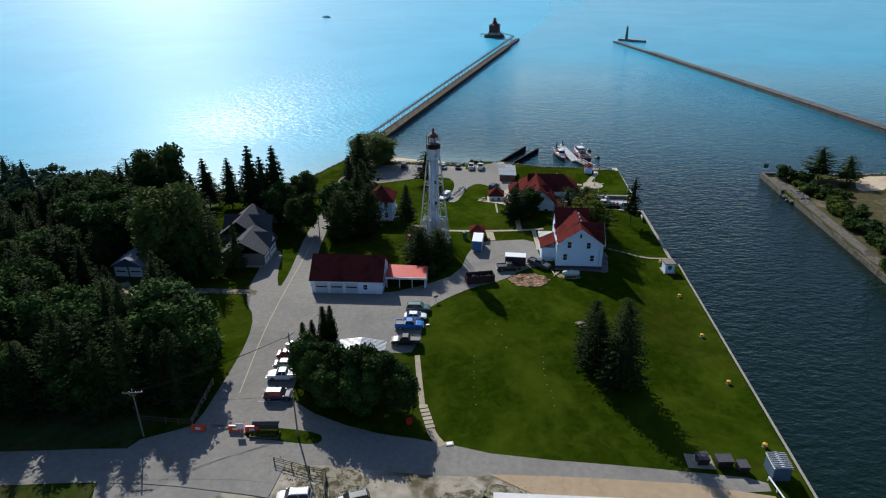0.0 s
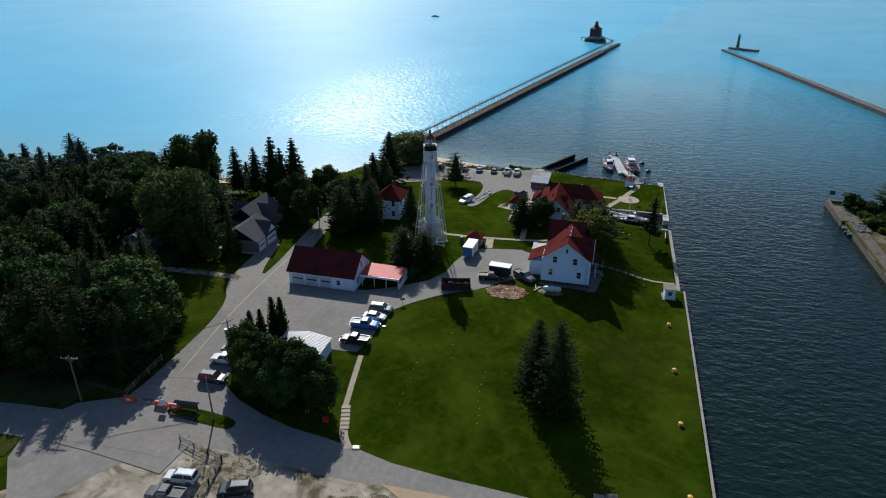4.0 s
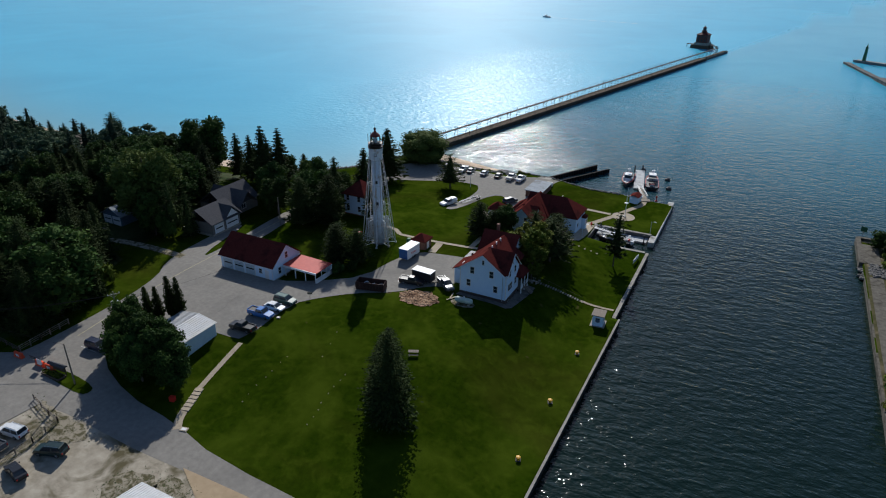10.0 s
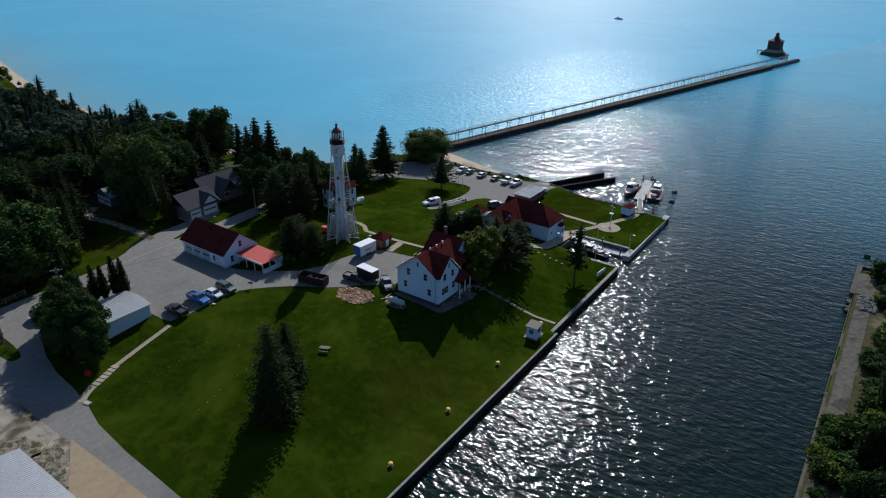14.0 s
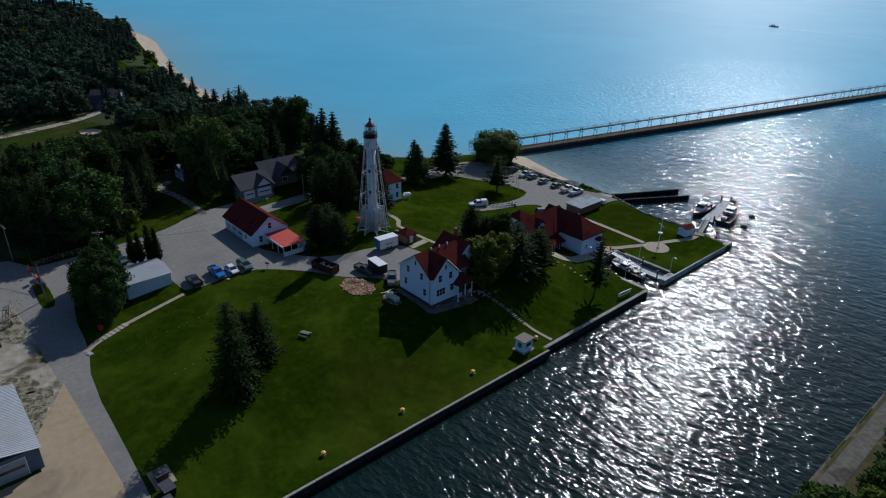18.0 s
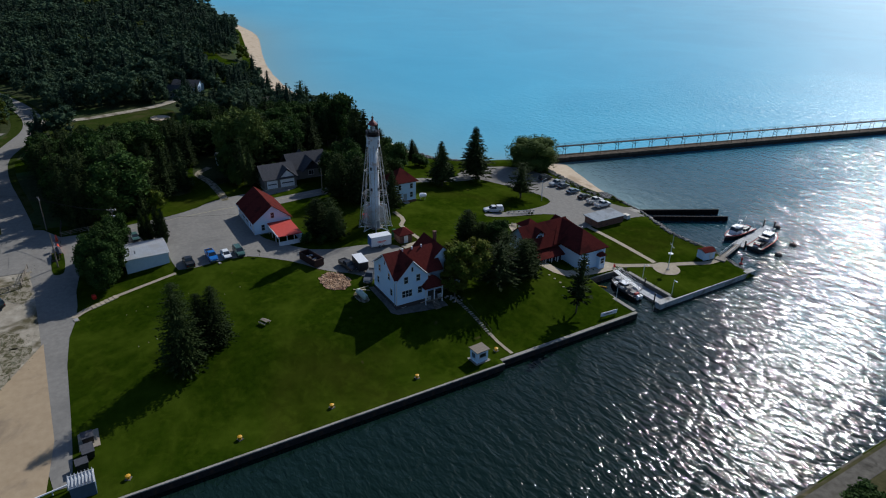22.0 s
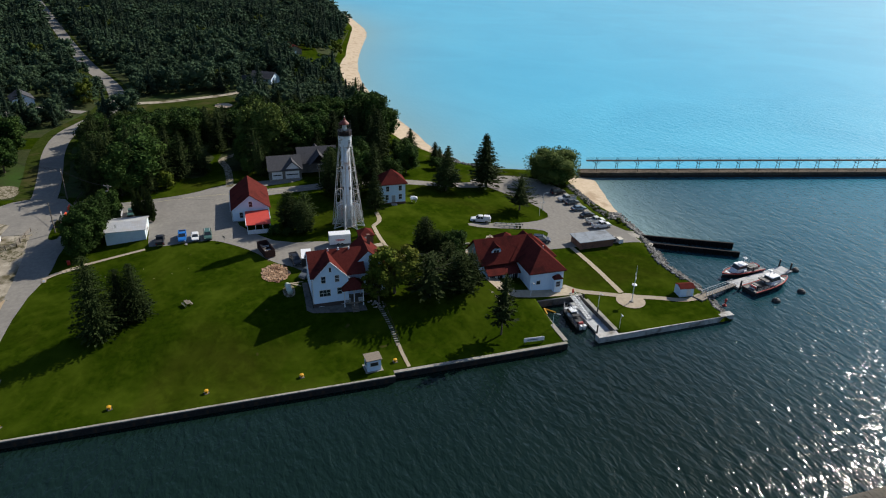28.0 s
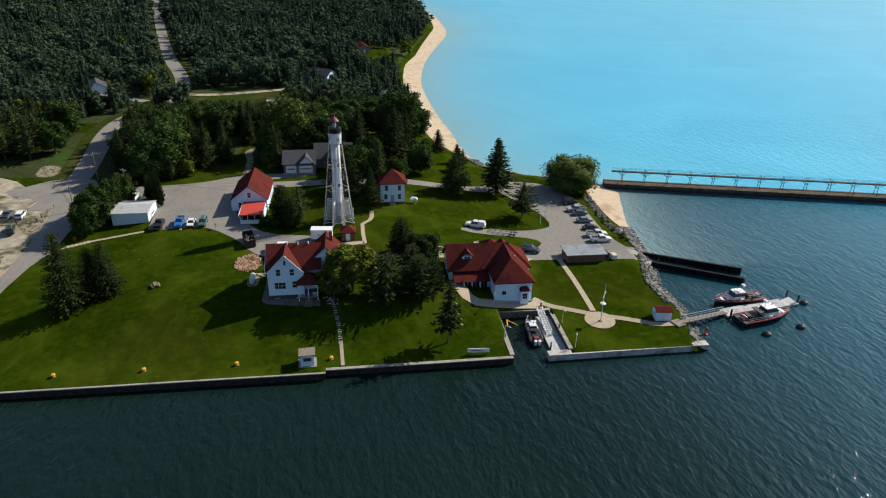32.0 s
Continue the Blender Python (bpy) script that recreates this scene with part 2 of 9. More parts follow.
M_WEED = surf("weedy_gravel", (0.060, 0.056, 0.025), (0.135, 0.118, 0.066), 2.6, 0.95, c3=(0.30, 0.262, 0.195), scale3=0.9, band3=(0.42, 0.56), bump=0.7, bscale=6.0, bdist=0.06, space="world", spec=0.1)
M_SAND = surf("beach_sand", (0.44, 0.345, 0.24), (0.57, 0.465, 0.34), 0.8, 0.95, c3=(0.36, 0.27, 0.18), scale3=0.2, bump=0.5, bscale=5.0, bdist=0.06, space="world", spec=0.15)
M_ROCK = surf("riprap_stone", (0.15, 0.145, 0.135), (0.33, 0.32, 0.30), 3.0, 0.9, c3=(0.10, 0.10, 0.095), scale3=1.2, bump=0.6, space="object", spec=0.2, vary=0.4)
M_PIERTOP = surf("brown_stone_pier_top", (0.06, 0.046, 0.034), (0.15, 0.12, 0.09), 1.1, 0.95, c3=(0.05, 0.042, 0.03), scale3=0.25, bump=0.8, bscale=3.0, bdist=0.1, space="world", spec=0.1)
M_DARKSTEEL = surf("rusted_sheet_piling", (0.018, 0.016, 0.015), (0.05, 0.04, 0.033), 2.0, 0.8, 0.2, c3=(0.09, 0.045, 0.022), scale3=0.8, band3=(0.58, 0.75), bump=0.3)
M_GROIN = surf("black_sheet_piling", (0.008, 0.008, 0.009), (0.022, 0.02, 0.019), 2.0, 0.85, 0.0, c3=(0.035, 0.025, 0.018), scale3=0.8, band3=(0.6, 0.78), bump=0.3, spec=0.1)
M_DECK = surf("pale_grey_deck", (0.40, 0.41, 0.41), (0.52, 0.53, 0.53), 2.0, 0.75, c3=(0.30, 0.30, 0.29), scale3=0.6, bump=0.2, spec=0.2, vary=0.1)
# white siding; blue skylight on the shaded walls is put into the colour
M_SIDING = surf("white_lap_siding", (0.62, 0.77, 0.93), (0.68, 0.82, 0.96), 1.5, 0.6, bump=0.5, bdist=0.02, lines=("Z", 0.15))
M_WHITE = paint("white_trim_paint", (0.78, 0.79, 0.80), 0.5)
M_REDROOF = surf("red_shingle_roof", (0.084, 0.020, 0.0175), (0.124, 0.029, 0.024), 2.5, 0.92, c3=(0.058, 0.018, 0.016), scale3=0.3, bump=0.3, bdist=0.02, lines=("Z", 0.12), spec=0.0)
M_ORANGEROOF = surf("bright_red_metal_roof", (0.44, 0.05, 0.036), (0.52, 0.065, 0.045), 1.5, 0.6, bump=0.4, bdist=0.02, lines=("X", 0.4), spec=0.3)
M_GREYROOF = surf("grey_shingle_roof", (0.05, 0.05, 0.056), (0.085, 0.085, 0.092), 2.5, 0.9, bump=0.5, lines=("Z", 0.15), spec=0.2)
M_METALROOF = surf("white_ribbed_metal_roof", (0.43, 0.44, 0.45), (0.53, 0.54, 0.55), 1.0, 0.55, 0.1, c3=(0.45, 0.43, 0.40), scale3=0.4, bump=0.15)
M_FLATROOF = surf("blue_grey_flat_roof", (0.20, 0.23, 0.26), (0.28, 0.31, 0.34), 1.0, 0.75, 0.0, c3=(0.15, 0.16, 0.17), scale3=0.4, bump=0.2, spec=0.2)
M_TAUPE = surf("grey_brown_siding", (0.13, 0.12, 0.11), (0.18, 0.165, 0.15), 1.2, 0.7, bump=0.3, bdist=0.02, lines=("Z", 0.18))
M_BLUEWALL = surf("blue_grey_metal_siding", (0.07, 0.11, 0.16), (0.10, 0.15, 0.21), 1.2, 0.55, 0.1, bump=0.4, bdist=0.03, lines=("X", 0.3))
M_PALEWALL = surf("pale_metal_siding", (0.55, 0.66, 0.70), (0.63, 0.73, 0.77), 1.2, 0.55, 0.0, bump=0.4, bdist=0.03, lines=("Y", 0.3))
M_FOUND = surf("dark_stone_foundation", (0.05, 0.036, 0.033), (0.085, 0.062, 0.056), 2.0, 0.8, bump=0.2)
M_BRICK = surf("brown_brick", (0.13, 0.065, 0.045), (0.20, 0.10, 0.07), 4.0, 0.9, c3=(0.09, 0.055, 0.045), scale3=0.8, bump=0.5, bdist=0.02, lines=("Z", 0.08))
M_GLASS = glass("dark_window_glass")
M_DOORGREY = paint("grey_door_paint", (0.35, 0.37, 0.38), 0.5)
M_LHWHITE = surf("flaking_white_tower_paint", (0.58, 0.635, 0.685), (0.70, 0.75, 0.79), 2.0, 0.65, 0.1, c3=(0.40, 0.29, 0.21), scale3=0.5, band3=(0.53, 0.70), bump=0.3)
M_LHRUST = surf("rust_streaked_white_steel", (0.42, 0.42, 0.41), (0.58, 0.58, 0.57), 2.2, 0.65, 0.1, c3=(0.40, 0.24, 0.14), scale3=0.7, band3=(0.52, 0.68), bump=0.3)
M_RUST = surf("brown_rust_on_paint", (0.34, 0.24, 0.17), (0.55, 0.48, 0.42), 2.5, 0.85, bump=0.3)
def clear_pane(name):
    m, nt, b = _nodes(name)
    b.inputs["Base Color"].default_value = (0.85, 0.92, 0.92, 1)
    b.inputs["Transmission Weight"].default_value = 1.0
    b.inputs["IOR"].default_value = 1.04
    b.inputs["Roughness"].default_value = 0.02
    return m


M_CLEAR = clear_pane("clear_lantern_pane")
M_LANTERN = paint("black_lantern_iron", (0.035, 0.022, 0.02), 0.5, 0.3)
M_LHROOF = paint("red_brown_lantern_roof", (0.19, 0.036, 0.026), 0.6)
M_WOOD = surf("weathered_timber", (0.16, 0.13, 0.10), (0.26, 0.22, 0.17), 4.0, 0.85, bump=0.4, vary=0.2)
M_DARKWOOD = surf("dark_timber", (0.05, 0.035, 0.025), (0.09, 0.065, 0.05), 4.0, 0.85, bump=0.4, vary=0.2)
M_ALU = paint("galvanised_metal", (0.50, 0.51, 0.52), 0.55, 0.6)
M_BARK = surf("grey_brown_bark", (0.06, 0.045, 0.035), (0.12, 0.095, 0.075), 5.0, 0.95, bump=0.8)
M_LEAF = foliage("broadleaf_green", (0.020, 0.042, 0.009), (0.044, 0.084, 0.017), (0.066, 0.102, 0.020))
# distant woods: bluish haze of the air mixed into leaf and needle colours
M_HAZEDLEAF = foliage("woodland_leaves", (0.028, 0.050, 0.027), (0.041, 0.069, 0.037), (0.054, 0.081, 0.039))
M_HAZEDNEEDLE = foliage("woodland_needles", (0.023, 0.042, 0.026), (0.036, 0.060, 0.036), (0.047, 0.071, 0.038))
M_LEAFY = foliage("yellow_green_leaves", (0.050, 0.080, 0.008), (0.115, 0.140, 0.018), (0.130, 0.125, 0.020))
M_WILLOW = foliage("willow_leaves", (0.042, 0.066, 0.014), (0.078, 0.104, 0.024), (0.090, 0.112, 0.026))
M_PINE = foliage("olive_pine_needles", (0.020, 0.034, 0.009), (0.046, 0.066, 0.018), (0.058, 0.078, 0.020))
M_NEEDLE = foliage("dark_conifer_needles", (0.017, 0.029, 0.008), (0.037, 0.055, 0.015), (0.046, 0.064, 0.018))
M_YELLOW = paint("yellow_bollard_paint", (0.70, 0.36, 0.02), 0.5)
M_MAROON = paint("dull_red_rubber", (0.42, 0.04, 0.03), 0.6)
M_RED = paint("red_paint", (0.62, 0.03, 0.02), 0.45)
M_ORANGE = paint("orange_barrier_plastic", (0.80, 0.09, 0.03), 0.45)
M_TYRE = paint("black_rubber", (0.018, 0.018, 0.018), 0.8)
M_CHROME = paint("bright_rim_metal", (0.55, 0.55, 0.56), 0.25, 0.9)
M_LAMP = paint("clear_headlight", (0.75, 0.76, 0.78), 0.15)
M_TAIL = paint("red_taillight", (0.45, 0.02, 0.02), 0.25)
M_BLACK = paint("black_paint", (0.02, 0.02, 0.022), 0.5)
M_MULCH = surf("wood_chip_mulch", (0.14, 0.075, 0.04), (0.50, 0.34, 0.22), 1.1, 0.95, c3=(0.10, 0.05, 0.03), scale3=0.5, bump=0.9, bscale=5.0, bdist=0.1, space="world", spec=0.1)
M_LINE = paint("faded_yellow_line", (0.50, 0.44, 0.26), 0.8)
M_WLINE = paint("faded_white_line", (0.62, 0.62, 0.60), 0.8)
M_TAN = paint("pale_tan_panel", (0.55, 0.50, 0.40), 0.6)
M_TANK = paint("pale_green_tank_paint", (0.55, 0.62, 0.52), 0.4)
M_TEALDOOR = paint("pale_blue_door", (0.50, 0.60, 0.66), 0.5)
M_GREEN = paint("green_plastic", (0.02, 0.12, 0.05), 0.5)

# ---- mesh helpers ----
class G:
    """Gathers vertices and faces of one mesh."""

    def __init__(self):
        self.v, self.f = [], []

    def poly(self, pts):
        i = len(self.v)
        self.v += [tuple(p) for p in pts]
        self.f.append(tuple(range(i, i + len(pts))))
        return self

    def box(self, x0, x1, y0, y1, z0, z1, m=None):
        i = len(self.v)
        pts = [(x, y, z) for z in (z0, z1) for y in (y0, y1) for x in (x0, x1)]
        if m is not None:
            pts = [tuple(m @ Vector(p)) for p in pts]
        self.v += pts
        self.f += [tuple(i + k for k in q) for q in ((0, 2, 3, 1), (4, 5, 7, 6), (0, 1, 5, 4), (2, 6, 7, 3), (0, 4, 6, 2), (1, 3, 7, 5))]
        return self

    def prism(self, pts, z0, z1):
        """Upright prism over a counter-clockwise outline."""
        i, n = len(self.v), len(pts)
        self.v += [(p[0], p[1], z0) for p in pts] + [(p[0], p[1], z1) for p in pts]
        self.f.append(tuple(i + k for k in reversed(range(n))))
        self.f.append(tuple(i + n + k for k in range(n)))
        self.f += [(i + k, i + (k + 1) % n, i + n + (k + 1) % n, i + n + k) for k in range(n)]
        return self

    def hull(self, low, top):
        """A closed solid between two outlines with as many corners, lower and upper."""
        i, n = len(self.v), len(low)
        self.v += [tuple(p) for p in low] + [tuple(p) for p in top]
        self.f.append(tuple(i + k for k in reversed(range(n))))
        self.f.append(tuple(i + n + k for k in range(n)))
        self.f += [(i + k, i + (k + 1) % n, i + n + (k + 1) % n, i + n + k) for k in range(n)]
        return self

    def rod(self, a, b, r0, r1=None, n=6):
        a, b = Vector(a), Vector(b)
        r1 = r0 if r1 is None else r1
        d = (b - a).normalized()
        u = d.cross(Vector((0, 0, 1)) if abs(d.z) < 0.9 else Vector((1, 0, 0))).normalized()
        w = d.cross(u)
        ring = [(math.cos(2 * math.pi * k / n), math.sin(2 * math.pi * k / n)) for k in range(n)]
        return self.hull([a + (u * c + w * s) * r0 for c, s in ring], [b + (u * c + w * s) * r1 for c, s in ring])

    def turn(self, prof, n=24, cx=0.0, cy=0.0):
        """Solid of revolution of (radius, z) pairs, closed at both ends."""
        i = len(self.v)
        for r, z in prof:
            self.v += [(cx + r * math.cos(2 * math.pi * k / n), cy + r * math.sin(2 * math.pi * k / n), z) for k in range(n)]
        for j in range(len(prof) - 1):
            self.f += [(i + j * n + k, i + j * n + (k + 1) % n, i + (j + 1) * n + (k + 1) % n, i + (j + 1) * n + k) for k in range(n)]
        self.f.append(tuple(i + k for k in reversed(range(n))))
        self.f.append(tuple(i + (len(prof) - 1) * n + k for k in range(n)))
        return self

    def mesh(self, name, mat, smooth=False):
        me = bpy.data.meshes.new(name)
        me.from_pydata(self.v, [], self.f)
        if mat is not None:
            me.materials.append(mat)
        if smooth:
            me.polygons.foreach_set("use_smooth", [True] * len(me.polygons))
        me.update()
        return me


def fast_mesh(name, verts, faces, mat, smooth=False):
    """A mesh from numpy arrays; faces all with as many corners."""
    me = bpy.data.meshes.new(name)
    n, k = faces.shape
    me.vertices.add(len(verts))
    me.vertices.foreach_set("co", np.ascontiguousarray(verts, dtype=np.float32).ravel())
    me.loops.add(n * k)
    me.loops.foreach_set("vertex_index", np.ascontiguousarray(faces, dtype=np.int32).ravel())
    me.polygons.add(n)
    me.polygons.foreach_set("loop_start", np.arange(0, n * k, k, dtype=np.int32))
    if smooth:
        me.polygons.foreach_set("use_smooth", np.ones(n, dtype=bool))
    me.materials.append(mat)
    me.update(calc_edges=True)
    return me


def part(name, g, mat, parent, label="", smooth=False):
    ob = new(name, g.mesh(name, mat, smooth))
    ob.parent = parent
    if label:
        tagged(ob, label)
    return ob


def thing(name, m, label, category, group="", kind=""):
    ob = new(name)
    ob.empty_display_size = 0.5
    ob.matrix_basis = m
    return tagged(ob, label, category, group, kind)


def solo(name, g, mat, label, category, group="", kind="", m=None, smooth=False):
    ob = new(name, g.mesh(name, mat, smooth))
    if m is not None:
        ob.matrix_basis = m
    return tagged(ob, label, category, group, kind)


# ---- the lie of the land ----
def S(t):
    t = np.clip(t, 0.0, 1.0)
    return t * t * (3 - 2 * t)


COAST = [(-5000, -900), (-1500, -60), (-900, 160), (-700, 222), (-600, 240), (-540, 243), (-480, 241), (-448, 240), (-424, 237), (-400, 232), (-375, 225.5), (-347, 218), (-318, 210.8), (-292, 204.8), (-262, 199.2), (-235, 195.6), (-215, 193.8), (-195, 193), (-165, 193.6), (-137, 195), (-114, 196.6), (-99, 196.6), (-85, 198.5), (-72, 203), (-62, 214), (-53, 236), (-44, 242), (-20, 235), (0, 232.4), (6, 232.2), (12, 230.2), (20, 227.8), (29, 228.5), (36, 228.0), (42, 226.4), (47, 226.2), (96, 224.5), (133, 226.5), (180, 236), (260, 250), (600, 200), (5000, -900)]
COAST_X, COAST_Y = [p[0] for p in COAST], [p[1] for p in COAST]
QUAY_S, QUAY_N, FARQUAY = 48.3, 46.8, 96.4  # inner edges of the canal's walls
SLIP = (30.4, 185.6, 197.4)


def coast(x):
    return np.interp(x, COAST_X, COAST_Y)


def land(x, y):
    """Height of the ground above the lake, before the water's edge."""
    x, y = np.asarray(x, float), np.asarray(y, float)
    low = 1.42 + 0.85 * S((42 - x) / 34) + 2.2 * S((-5 - x) / 30) * S((190 - y) / 40)
    h = low + (5.75 - low) * S((y - 74) / 45) * S((44 - x) / 20) * S((200 - y) / 40)
    h = np.where(x < -60, h + (6.5 - h) * S((-60 - x) / 60) * S((coast(x) - y) / 60), h)
    return np.where(x > 70, 1.6 + 2.2 * S((x - 99) / 40), h)


def ground(x, y):
    x, y = np.asarray(x, float), np.asarray(y, float)
    d = coast(x) - y
    slope = np.where(x < -6, 0.17, 0.62)
    slope = np.where(x > 90, 0.3, slope)
    z = np.minimum(land(x, y), d * slope)
    z = np.where(d < 0, np.maximum(d * 0.11, -4.0), z)
    wet = (x > np.where(y < 149.0, QUAY_S, QUAY_N)) & (x < FARQUAY)
    wet |= (x > SLIP[0]) & (x < 48) & (y > SLIP[1]) & (y < SLIP[2])
    return np.where(wet, -4.0, z)


def gz(x, y):
    return float(ground(x, y))


def _lines(segments):
    out = []
    for a, b, step in segments:
        out += list(np.arange(a, b, step))
    return np.array(sorted(set(np.round(out + [segments[-1][1]], 3))))


_gx = _lines([(-4800, -1200, 300), (-1200, -500, 35), (-500, -110, 8), (-110, -60, 3), (-60, 48.1, 1.5), (49, 96, 12), (96.2, 140, 3), (140, 300, 12), (300, 4800, 300)])
_gx = np.array(sorted(set(list(_gx) + [30.35, 30.45, QUAY_S - 0.02, QUAY_S + 0.03, QUAY_N - 0.02, QUAY_N + 0.03, FARQUAY - 0.03, FARQUAY + 0.02])))
_gy = _lines([(-4800, -600, 300), (-600, 0, 25), (0, 50, 5), (50, 250, 1.5), (250, 300, 8), (300, 700, 60), (700, 4800, 400)])
_gy = np.array(sorted(set(list(_gy) + [148.97, 149.03, SLIP[1] - 0.03, SLIP[1] + 0.03, SLIP[2] - 0.03, SLIP[2] + 0.03])))
_X, _Y = np.meshgrid(_gx, _gy)
_Z = ground(_X, _Y)
_nx, _ny = len(_gx), len(_gy)
_id = np.arange(_nx * _ny).reshape(_ny, _nx)
_quads = np.stack([_id[:-1, :-1], _id[:-1, 1:], _id[1:, 1:], _id[1:, :-1]], -1).reshape(-1, 4)
ground_ob = new("ground", fast_mesh("ground", np.stack([_X, _Y, _Z], -1).reshape(-1, 3), _quads, M_LAWN, True))
tagged(ground_ob, "mown green lawn and grassy ground sloping to the harbour", "ground", kind="structure")

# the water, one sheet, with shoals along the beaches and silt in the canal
_wx = _lines([(-4800, -600, 200), (-600, -120, 12), (-120, 60, 3), (60, 300, 12), (300, 4800, 250)])
_wy = _lines([(-4800, -200, 200), (-200, 160, 12), (160, 330, 3), (330, 600, 8), (600, 800, 20), (800, 4800, 200)])
_WX, _WY = np.meshgrid(_wx, _wy)
_id = np.arange(len(_wx) * len(_wy)).reshape(len(_wy), len(_wx))
_quads = np.stack([_id[:-1, :-1], _id[:-1, 1:], _id[1:, 1:], _id[1:, :-1]], -1).reshape(-1, 4)
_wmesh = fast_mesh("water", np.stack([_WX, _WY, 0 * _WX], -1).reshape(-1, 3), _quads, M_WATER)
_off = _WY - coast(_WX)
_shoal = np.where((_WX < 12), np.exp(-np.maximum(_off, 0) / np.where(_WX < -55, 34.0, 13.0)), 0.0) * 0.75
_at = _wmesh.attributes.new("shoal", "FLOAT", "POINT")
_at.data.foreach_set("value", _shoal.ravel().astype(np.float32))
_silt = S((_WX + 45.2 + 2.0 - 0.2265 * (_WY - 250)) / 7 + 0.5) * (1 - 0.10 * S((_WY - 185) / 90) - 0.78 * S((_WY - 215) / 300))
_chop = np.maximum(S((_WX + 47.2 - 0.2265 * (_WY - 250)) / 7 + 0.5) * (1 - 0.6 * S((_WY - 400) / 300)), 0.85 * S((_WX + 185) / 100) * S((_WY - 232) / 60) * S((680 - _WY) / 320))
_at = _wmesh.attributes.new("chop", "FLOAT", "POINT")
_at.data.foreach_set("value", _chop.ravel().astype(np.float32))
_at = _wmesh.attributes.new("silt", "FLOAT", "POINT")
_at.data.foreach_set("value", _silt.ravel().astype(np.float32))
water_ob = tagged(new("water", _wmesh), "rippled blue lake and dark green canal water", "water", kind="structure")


def smooth_ring(pts, rounds=2, closed=True):
    for _ in range(rounds):
        out, n = [], len(pts)
        for i in range(n if closed else n - 1):
            a, b = pts[i], pts[(i + 1) % n]
            out += [(a[0] * 0.75 + b[0] * 0.25, a[1] * 0.75 + b[1] * 0.25), (a[0] * 0.25 + b[0] * 0.75, a[1] * 0.25 + b[1] * 0.75)]
        pts = out if closed else [pts[0]] + out + [pts[-1]]
    return pts


class Strip(list):
    """Outline of a strip: one bank, then the other one backwards."""


def ribbon(pts, width, rounds=2):
    """Outline of a strip along a line."""
    pts = smooth_ring(pts, rounds, False)
    left, right = [], []
    for i, p in enumerate(pts):
        a, b = pts[max(i - 1, 0)], pts[min(i + 1, len(pts) - 1)]
        d = Vector((b[0] - a[0], b[1] - a[1])).normalized()
        left.append((p[0] - d.y * width / 2, p[1] + d.x * width / 2))
        right.append((p[0] + d.y * width / 2, p[1] - d.x * width / 2))
    return Strip(right + left[::-1])


def drape(name, outline, lift, mat, label, category, step=2.5, kind="structure", parent=None, depth=0.0):
    """A sheet over an outline that follows the ground."""
    bm = bmesh.new()
    vs = [bm.verts.new((x, y, 0)) for x, y in outline]
    if isinstance(outline, Strip):
        n = len(vs)
        for i in range(n // 2 - 1):
            bm.faces.new((vs[i], vs[i + 1], vs[n - 2 - i], vs[n - 1 - i]))
    else:
        bm.faces.new(vs)
        bmesh.ops.triangulate(bm, faces=bm.faces[:])
    xs, ys = [p[0] for p in outline], [p[1] for p in outline]
    for axis, lo, hi in ((0, min(xs), max(xs)), (1, min(ys), max(ys))):
        st = max(step, (hi - lo) / 60)
        k = lo + st
        while k < hi:
            co = (k, 0, 0) if axis == 0 else (0, k, 0)
            no = (1, 0, 0) if axis == 0 else (0, 1, 0)
            bmesh.ops.bisect_plane(bm, geom=bm.verts[:] + bm.edges[:] + bm.faces[:], plane_co=co, plane_no=no)
            k += st
    for v in bm.verts:
        v.co.z = gz(v.co.x, v.co.y) + lift
    bmesh.ops.recalc_face_normals(bm, faces=bm.faces[:])
    for f in bm.faces:
        if f.normal.z < 0:
            f.normal_flip()
        f.smooth = True
    me = bpy.data.meshes.new(name)
    bm.to_mesh(me)
    bm.free()
    me.materials.append(mat)
    ob = new(name, me)
    if parent is not None:
        ob.parent = parent
        return ob
    return tagged(ob, label, category, kind=kind)

# ---- roads, yards and walks ----
drape("woodland_floor", [(-1000, -600), (-110, -300), (-60, 40), (-75, 62), (-54, 82), (-56, 97), (-76, 99), (-80, 122), (-90, 124), (-90, 138), (-70, 140), (-68, 150), (-80, 178), (-135, 182), (-200, 184), (-245, 182), (-288, 190), (-420, 222), (-600, 190), (-1000, 60)], 0.02, M_ROUGH, "dark leaf-strewn woodland floor with rough grass", "ground", 12.0)
